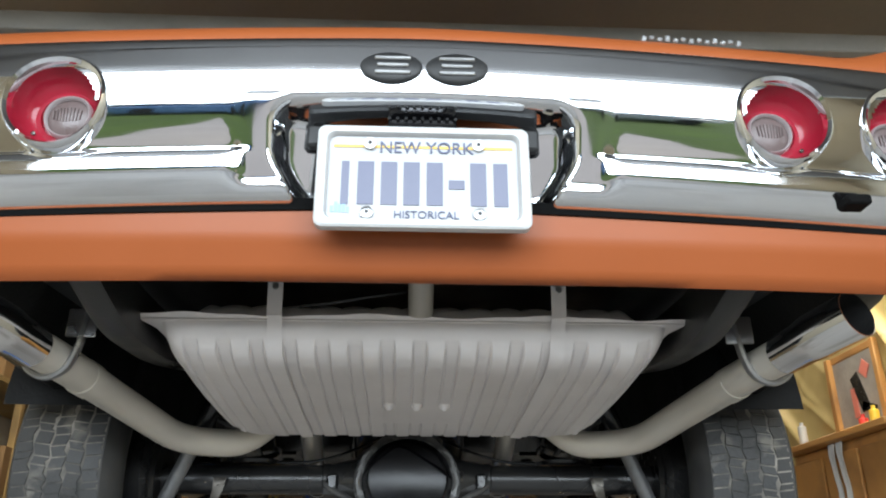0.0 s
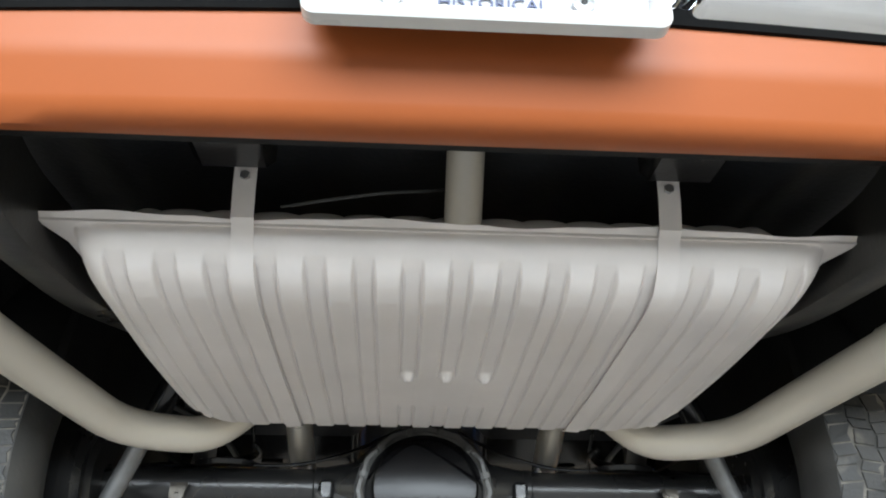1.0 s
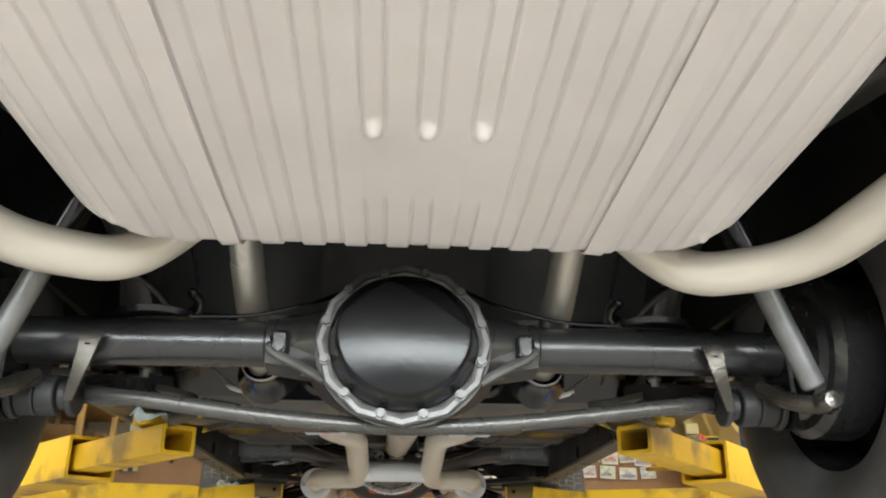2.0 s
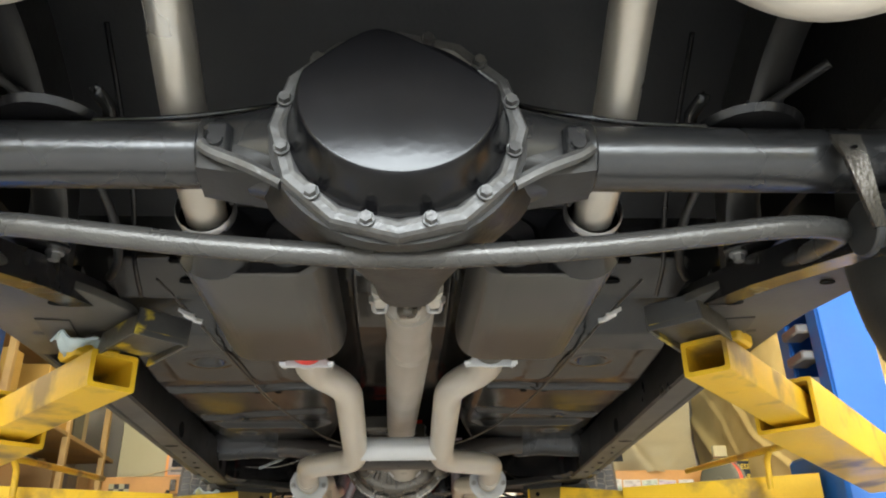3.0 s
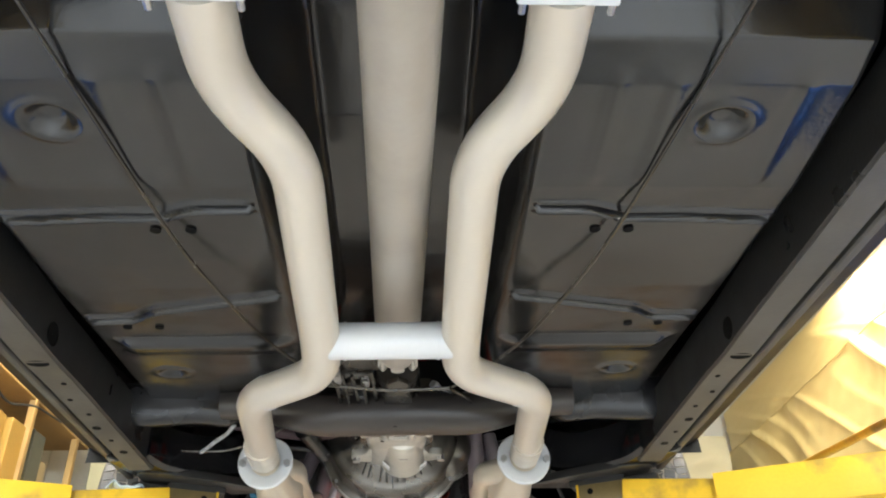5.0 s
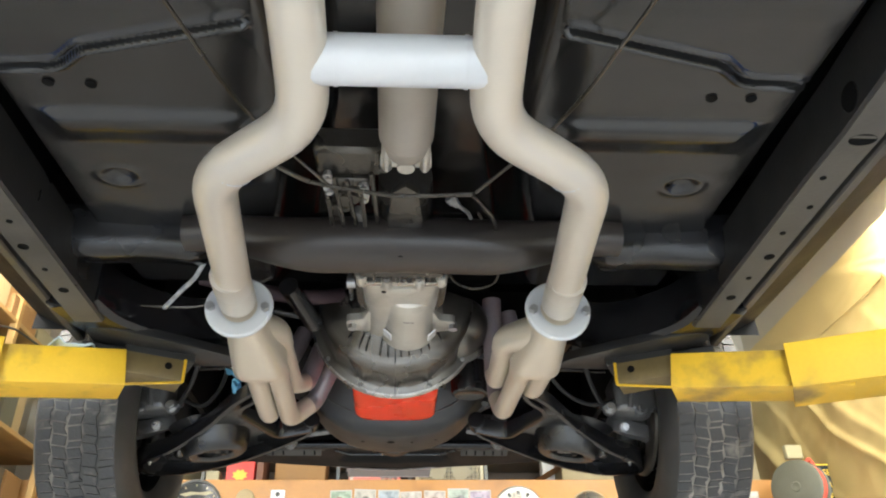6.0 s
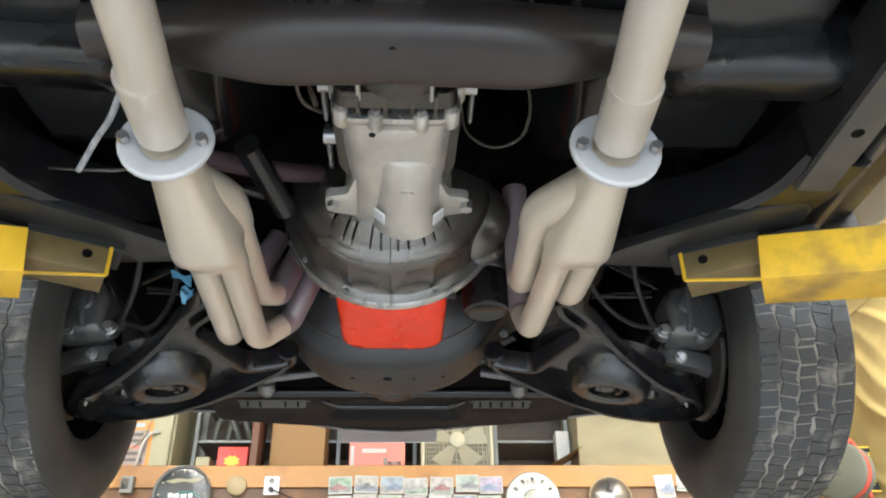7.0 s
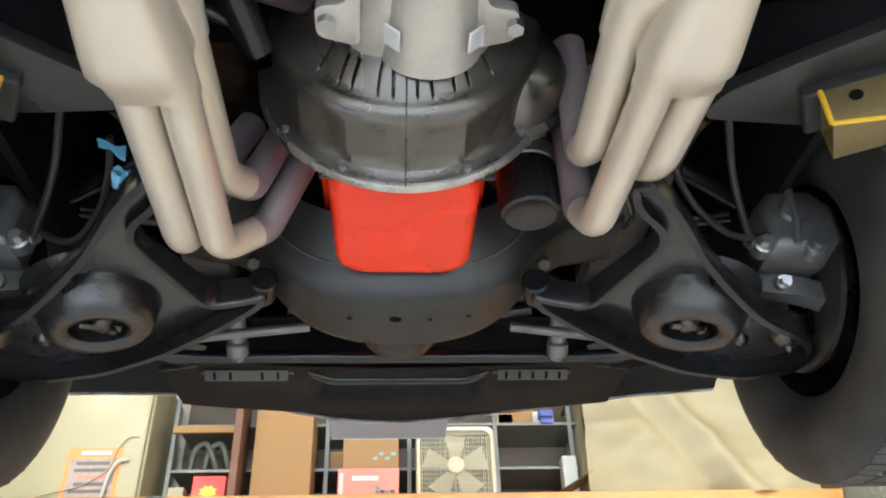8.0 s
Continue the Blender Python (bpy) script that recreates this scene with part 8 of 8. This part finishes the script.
for k in range(5):
    part("hose_turn", moved(tube([(-0.038 + 0.020 * k, 0.165 * math.cos(a), 0.165 * math.sin(a)) for a in [2 * math.pi * j / 32 for j in range(33)]], 0.013, 8, 0.0), RT), M_REDHOSE, reel)
part("loose_hose", tube([rc + V(0.06, -0.04, 0.16), rc + V(0.09, -0.03, 0.20), rc + V(0.13, -0.02, 0.14), rc + V(0.15, 0.0, -0.10), rc + V(0.155, 0.0, -0.5)], 0.013, 10, 0.06), M_REDHOSE, reel)
part("hook", box(rc + V(0.03, 0.05, 0.26), (0.12, 0.05, 0.10), 0.006), M_CREAM, reel)
part("stand", join(box(rc + V(0.10, 0.10, -0.05), (0.03, 0.05, 0.50), 0.004), box(rc + V(0.10, 0.31, 0.0), (0.05, 0.60, 0.05), 0.004)), M_OLIVE, reel)
ps = thing("parking_sign", (3.08, 6.3, 2.2), "black sign with yellow border and lettering", "sign")
part("panel", box((3.10, 6.30, 2.47), (0.34, 0.004, 0.30), 0.001), M_GLASSY, ps)
for dz in (-0.143, 0.143):
    part("border", box((3.10, 6.296, 2.47 + dz), (0.33, 0.003, 0.010)), M_YELCARD, ps)
for dx in (-0.162, 0.162):
    part("border", box((3.10 + dx, 6.296, 2.47), (0.010, 0.003, 0.29)), M_YELCARD, ps)
for k, text in enumerate(("RESERVED", "PARKING", "FOR")):
    lettering(text, (3.10, 6.2955, 2.555 - 0.085 * k), 0.062, M_YELCARD, ps)

# ---- tarps along the east wall ----
def crease(d, w):
    """A sharp fold with one steep and one slow side."""
    return math.exp(-abs(d) / w) if d > 0 else math.exp(-(d / (0.35 * w)) ** 2)


FOLDS = [(2.2 + 0.37 * k + 0.13 * math.sin(k * 5.1), 0.66 + 0.12 * math.sin(k * 2.3), 0.050 + 0.035 * math.sin(k * 3.7), 0.12 + 0.06 * math.sin(k * 1.9)) for k in range(-2, 23)]


def tarp_off(y, z):
    f = 0.055 * noise.noise(V(y * 1.1, z * 1.1, 2)) + 0.018 * noise.noise(V(y * 3.1, z * 3.1, 7)) + 0.006 * noise.noise(V(y * 9, z * 9, 4))
    for y0, slope, depth, w in FOLDS:
        d = (y - y0) + slope * 1.6 * (3.2 - z) + 0.10 * noise.noise(V(z * 1.7, y0, 1))
        f -= depth * crease(d, w) * (0.65 + 0.35 * math.sin(z * 2.0 + y0 * 3))
    return f


SEAM = 3.08
tarp = thing("tarp", (3.1, 4.8, 0.3), "creased yellow cream tarp hung along the wall", "tarp")
part("lower_cloth", sheet(230, 130, lambda u, v: V(3.10 + tarp_off(2.35 + 5.1 * u, 0.4 + SEAM * v), 2.35 + 5.1 * u, 0.4 + SEAM * v)), M_TARP, tarp, "deeply creased hanging cloth", sharp=80)
part("upper_cloth", sheet(120, 40, lambda u, v: V(3.11 + (1 - 0.8 * v) * 0.5 * tarp_off(2.35 + 5.1 * u, 0.38 + SEAM + 0.85 * v), 2.35 + 5.1 * u, 0.38 + SEAM + (3.87 - 0.38 - SEAM) * v)), M_TARP, tarp, "smoother stretched cloth above the seam", sharp=80)
part("seam", tube([(3.085 + 0.6 * tarp_off(2.35 + 0.17 * k, 0.4 + SEAM), 2.35 + 0.17 * k, 0.4 + SEAM) for k in range(31)], 0.006, 6, 0.0), M_TARP, tarp)
solo("wall_trim", box((3.19, 4.8, 3.88), (0.04, 5.2, 0.05), 0.004), M_WALL, "painted trim strip above the tarp", "trim", kind="structure")
# bench cabinet and framed print by the tarp's near end
bench = thing("tool_cabinet", (3.0, 3.0, 0), "orange brown wooden tool cabinet against the wall", "cabinet")
part("carcass", box((3.02, 3.0, 1.18), (0.40, 1.30, 2.36), 0.006), M_WOOD, bench)
part("top_board", box((2.98, 3.0, 2.385), (0.52, 1.40, 0.04), 0.005), M_WOOD, bench)
for k, y in enumerate((2.55, 3.0, 3.45)):
    part("door", box((2.81, y, 1.75), (0.02, 0.41, 1.10), 0.004), M_WOOD, bench)
pr_ = thing("framed_print", (3.05, 3.15, 2.4), "framed print of plain dark and red shapes", "picture")
part("frame", join(box((3.04, 3.12, 2.44), (0.04, 0.62, 0.05), 0.005), box((3.10, 3.12, 3.00), (0.04, 0.62, 0.05), 0.005), box((3.07, 3.42, 2.72), (0.04, 0.05, 0.60), 0.005), box((3.07, 2.82, 2.72), (0.04, 0.05, 0.60), 0.005)), M_WOOD, pr_)
part("picture", box((3.09, 3.12, 2.72), (0.01, 0.58, 0.54)), mat("print_grey", (0.36, 0.33, 0.28), 0.5, 0.0, 0.3, 6, 40, 0.0), pr_)
for k, (y, z, w, h, m) in enumerate(((3.10, 2.72, 0.10, 0.26, M_BELL), (3.18, 2.66, 0.06, 0.20, M_CORAL), (3.02, 2.60, 0.16, 0.06, M_BELL), (3.0, 2.86, 0.09, 0.10, M_CORAL))):
    part("shape", box((3.082, y, z), (0.006, w, h), 0.0, turn(20 * (k - 1), 0, 0)), m, pr_)
for k, (y, m, h) in enumerate(((2.62, M_YELCARD, 0.10), (2.75, M_REDCARD, 0.07), (3.55, M_PAPER, 0.16))):
    solo("bottle", join(cyl((2.86, y, 2.405), (2.86, y, 2.405 + h), 0.03, n=14, bevel=0.006), cyl((2.86, y, 2.405 + h), (2.86, y, 2.43 + h), 0.013, n=10)), m, "small coloured bottle on the cabinet top", "bottle", "bottles on the tool cabinet")
for k, y in enumerate((2.92, 3.02)):
    solo("rag", sheet(6, 14, lambda u, v: V(2.79 - 0.01 * math.sin(9 * u + 4 * v), y + 0.07 * u + 0.01 * math.sin(7 * v), 2.36 - 0.42 * v), 0.004), M_PAPER, "white rag hung over the cabinet edge", "rag", "rags on the cabinet")

# ---- racking along the west wall ----
M_GOLDWOOD = mat("golden_pine", (0.40, 0.25, 0.085), 0.55, 0.0, 0.2, 3, 40, 0.15, 0.002, stain=(0.22, 0.13, 0.05), stain_amount=0.40, stain_scale=2.5, stain_edge=0.12)
west = thing("storage_rack", (-2.95, 4.9, 0), "brown wooden storage rack against the wall", "rack")
for z in (0.6, 1.4, 2.05, 2.78, 3.45):
    part("board", box((-2.92, 4.6, z), (0.56, 4.6, 0.035), 0.004), M_GOLDWOOD, west)
for y in (2.35, 3.5, 4.65, 5.8, 6.65):
    for x in (-2.66, -3.18):
        part("upright", box((x, y, 1.85), (0.05, 0.05, 3.7), 0.004), M_GOLDWOOD, west)
M_AMBER = mat("amber_carton", (0.42, 0.25, 0.05), 0.6, 0.0, 0.15, 3, 60, 0.08)
items = [M_CARD, M_CARD, M_CREAM, M_AMBER, M_BRASS, M_DIM, M_CARD, M_OLIVE, M_PAPER]
for zi, z in enumerate((2.068, 2.798, 3.468)):
    y = 2.5
    k = 0
    while y < 6.4:
        w = rnd.uniform(0.10, 0.34)
        h = rnd.uniform(0.12, 0.52)
        m = items[rnd.randrange(len(items))]
        carton((-2.90 + rnd.uniform(-0.03, 0.05), y + w / 2, z), (rnd.uniform(0.3, 0.46), w, h), m, ("brown carton" if m is M_CARD else "worn storage box") + " on the wooden wall rack", "boxes on the wall rack", rnd.uniform(-4, 4), k % 3 == 0)
        y += w + rnd.uniform(0.02, 0.12)
        k += 1
solo("loose_cable", tube([(-2.62, 5.0, 3.30), (-2.60, 5.3, 3.22), (-2.60, 5.7, 3.36), (-2.61, 6.2, 3.42)], 0.008, 8, 0.1), M_HOSE, "black cable hung along the rack", "cable")

# ---- ceiling fixtures, raised door ----
M_TUBE = glow("lit_tube", (1.0, 0.93, 0.78), 4.0)
for lx, ly in TUBES:
    f = thing("tube_fixture", (lx, ly, 3.96), "white two-tube ceiling light fixture, lit", "ceiling light", "ceiling lights")
    part("housing", box((lx, ly, 4.02), (0.20, 1.30, 0.06), 0.008), M_WHITE, f)
    for dx in (-0.05, 0.05):
        part("tube", cyl((lx + dx, ly - 0.6, 3.975), (lx + dx, ly + 0.6, 3.975), 0.013, n=10), M_TUBE, f)
    for dy in (-0.5, 0.5):
        part("hanger", box((lx, ly + dy, 4.175), (0.012, 0.012, 0.25)), M_STEEL, f)
gd = thing("garage_door", (0, -1.9, 3.35), "dark sectional garage door raised under the ceiling", "garage door")
for k in range(7):
    part("section", box((0, -3.95 + 0.62 * k, 3.52), (5.2, 0.605, 0.05), 0.008), mat("dark_door_panel", (0.045, 0.042, 0.04), 0.5, 0.1, 0.15, 2, 50, 0.08), gd)
for s in (-1, 1):
    part("track", box((s * 2.65, -1.9, 3.50), (0.06, 4.6, 0.08), 0.006), M_GREYSTEEL, gd)
part("spring_shaft", cyl((-2.6, -4.2, 3.85), (2.6, -4.2, 3.85), 0.03, n=12), M_BELL, gd)
for k, y in enumerate((0.55, 1.2)):
    part("strut", box((0.3, y, 3.62), (5.4, 0.05, 0.09), 0.006), mat("grey_strut", (0.22, 0.22, 0.21), 0.5, 0.3), gd)

# ---- outdoors behind the doorway ----
M_GRASS = mat("lawn_grass", (0.075, 0.125, 0.028), 0.8, 0.0, 0.35, 0.8, 30, 0.4, 0.02)
M_LEAF = mat("tree_leaves", (0.055, 0.11, 0.022), 0.6, 0.0, 0.4, 3, 30, 0.0)
M_BARK = mat("bark", (0.12, 0.09, 0.065), 0.85, 0.0, 0.3, 5, 40, 0.4, 0.01)
solo("ground", box((0, -1500 + Y0 - 0.2, -0.17), (6000, 3000, 0.1)), M_GRASS, "mown lawn reaching to the horizon", "ground", kind="structure")
solo("driveway", box((0, Y0 - 6.2, -0.09), (5.6, 12.0, 0.14), 0.01), mat("grey_driveway", (0.42, 0.41, 0.39), 0.75, 0.0, 0.15, 0.8, 30, 0.3, 0.01), "pale grey driveway leading from the door", "driveway", kind="structure")


def tree(c, h, r, seed):
    g = random.Random(seed)
    t = thing("tree", c, "leafy green tree beyond the lawn", "tree", "trees beyond the lawn")
    c = Vector(c)
    part("trunk", join(tube([c, c + V(0.1, 0, h * 0.3), c + V(-0.05, 0.1, h * 0.55)], lambda s: 0.2 - 0.1 * s, 10, 0.5), *[tube([c + V(0, 0, h * 0.35), c + V(math.cos(a) * r * 0.35, math.sin(a) * r * 0.35, h * 0.55), c + V(math.cos(a) * r * 0.6, math.sin(a) * r * 0.6, h * 0.7)], 0.05, 6, 0.3) for a in (0.3, 1.8, 3.4, 4.9)]), M_BARK, t)
    bm = bmesh.new()
    for k in range(900):
        d = V(g.gauss(0, 1), g.gauss(0, 1), g.gauss(0, 1)).normalized() * (g.random() ** 0.4)
        lump = 1 + 0.35 * noise.noise(d * 2.3 + V(seed, 0, 0))
        p = c + V(0, 0, h * 0.66) + V(d.x * r, d.y * r, d.z * h * 0.36) * lump
        u = V(g.uniform(-1, 1), g.uniform(-1, 1), g.uniform(-1, 1)).normalized()
        w = u.orthogonal().normalized()
        sz = g.uniform(0.16, 0.34)
        bm.faces.new([bm.verts.new(p + u * sz * a + w * sz * 0.6 * b) for a, b in ((-1, 0), (0, -1), (1, 0), (0, 1))])
    part("crown", bm, M_LEAF, t)


for k, (x, y, h, r) in enumerate(((-14, -26, 8, 3.4), (-7, -30, 9, 3.8), (1, -32, 8.5, 3.6), (8, -28, 9, 3.9), (15, -26, 7.5, 3.2), (-20, -22, 7, 3.0), (22, -30, 9, 4.0))):
    tree((x, y, -0.12), h, r, k + 1)
hg = bmesh.new()
for k in range(2600):
    p = V(rnd.uniform(-22, 22), -20 + rnd.uniform(-0.5, 0.5), rnd.uniform(-0.1, 1.5))
    u = V(rnd.uniform(-1, 1), rnd.uniform(-1, 1), rnd.uniform(-1, 1)).normalized()
    w = u.orthogonal().normalized()
    hg.faces.new([hg.verts.new(p + u * 0.22 * a + w * 0.14 * b) for a, b in ((-1, 0), (0, -1), (1, 0), (0, 1))])
solo("hedge", hg, M_LEAF, "long clipped green hedge across the lawn", "hedge", kind="stuff")
house = thing("house", (-9, -24, -0.12), "red brick house beyond the lawn", "house")
part("wall", box((-9, -24, 1.4), (9, 4, 3.0)), mat("red_brick_wall", (0.30, 0.10, 0.07), 0.8, 0.0, 0.2, 4, 40, 0.2), house)
part("roof", prism([(-26.4, 2.9), (-21.6, 2.9), (-24, 4.8)], "x", -13.8, -4.2), mat("grey_shingle", (0.10, 0.10, 0.11), 0.8), house)
for x in (-12, -9.5, -6.5):
    wnd = part("window", box((x, -21.98, 1.5), (1.1, 0.06, 1.2), 0.01), M_WHITE, house)
    part("pane", box((x, -21.93, 1.5), (0.95, 0.02, 1.05)), M_GLASSY, wnd)


def parked_car(c, rz, paint, label):
    t = thing("parked_car", (0, 0, 0), label, "car")
    ringl = []
    for y, w, lo, hi in ((-2.2, 0.75, 0.45, 0.75), (-2.0, 0.85, 0.3, 0.88), (-0.9, 0.9, 0.25, 0.95), (1.2, 0.9, 0.25, 0.95), (2.0, 0.85, 0.3, 0.9), (2.2, 0.75, 0.45, 0.75)):
        ringl.append([V(-w, y, lo), V(-w, y, hi - 0.1), V(-w + 0.1, y, hi), V(w - 0.1, y, hi), V(w, y, hi - 0.1), V(w, y, lo)])
    part("body", skin(ringl), paint, t)
    part("cabin", skin([[V(-0.7, -0.9, 0.94), V(0.7, -0.9, 0.94), V(0.7, 1.6, 0.94), V(-0.7, 1.6, 0.94)], [V(-0.58, -0.35, 1.40), V(0.58, -0.35, 1.40), V(0.58, 1.0, 1.40), V(-0.58, 1.0, 1.40)]]), M_GLASSY, t)
    for x in (-0.8, 0.8):
        for y in (-1.35, 1.35):
            part("wheel", cyl((x - 0.1, y, 0.32), (x + 0.1, y, 0.32), 0.32, n=22, bevel=0.03), M_HOSE, t)
    t.matrix_basis = pose(*c, 0, 0, rz)


parked_car((-3.6, -13.0, -0.10), 78, mat("blue_car_paint", (0.16, 0.30, 0.58), 0.25, 0.2, coat=0.5), "blue parked car on the lawn edge")
parked_car((4.6, -14.5, -0.10), 100, mat("grey_car_paint", (0.55, 0.57, 0.60), 0.25, 0.3, coat=0.5), "silver parked car beside the driveway")

# rags left on the lift arms
M_RAG = mat("pale_blue_rag", (0.46, 0.56, 0.60), 0.8, 0.0, 0.2, 12, 120, 0.3, 0.002)
for rx, ry, rz, sc in ((-0.56, 0.60, 1.772, 0.08), (-0.69, 2.25, 1.772, 0.09)):
    solo("shop_rag", sheet(14, 14, lambda u, v: V(rx + sc * (u - 0.5), ry + sc * 0.8 * (v - 0.5), rz + 0.10 * sc * math.sin(7 * u + 5 * v) + 0.12 * sc * noise.noise(V(u * 4, v * 4, rx)) - 0.5 * sc * max(0.0, abs(u - 0.5) - 0.3)), 0.003), M_RAG, "crumpled pale blue rag lying on a lift arm", "rag", "rags on the lift arms")
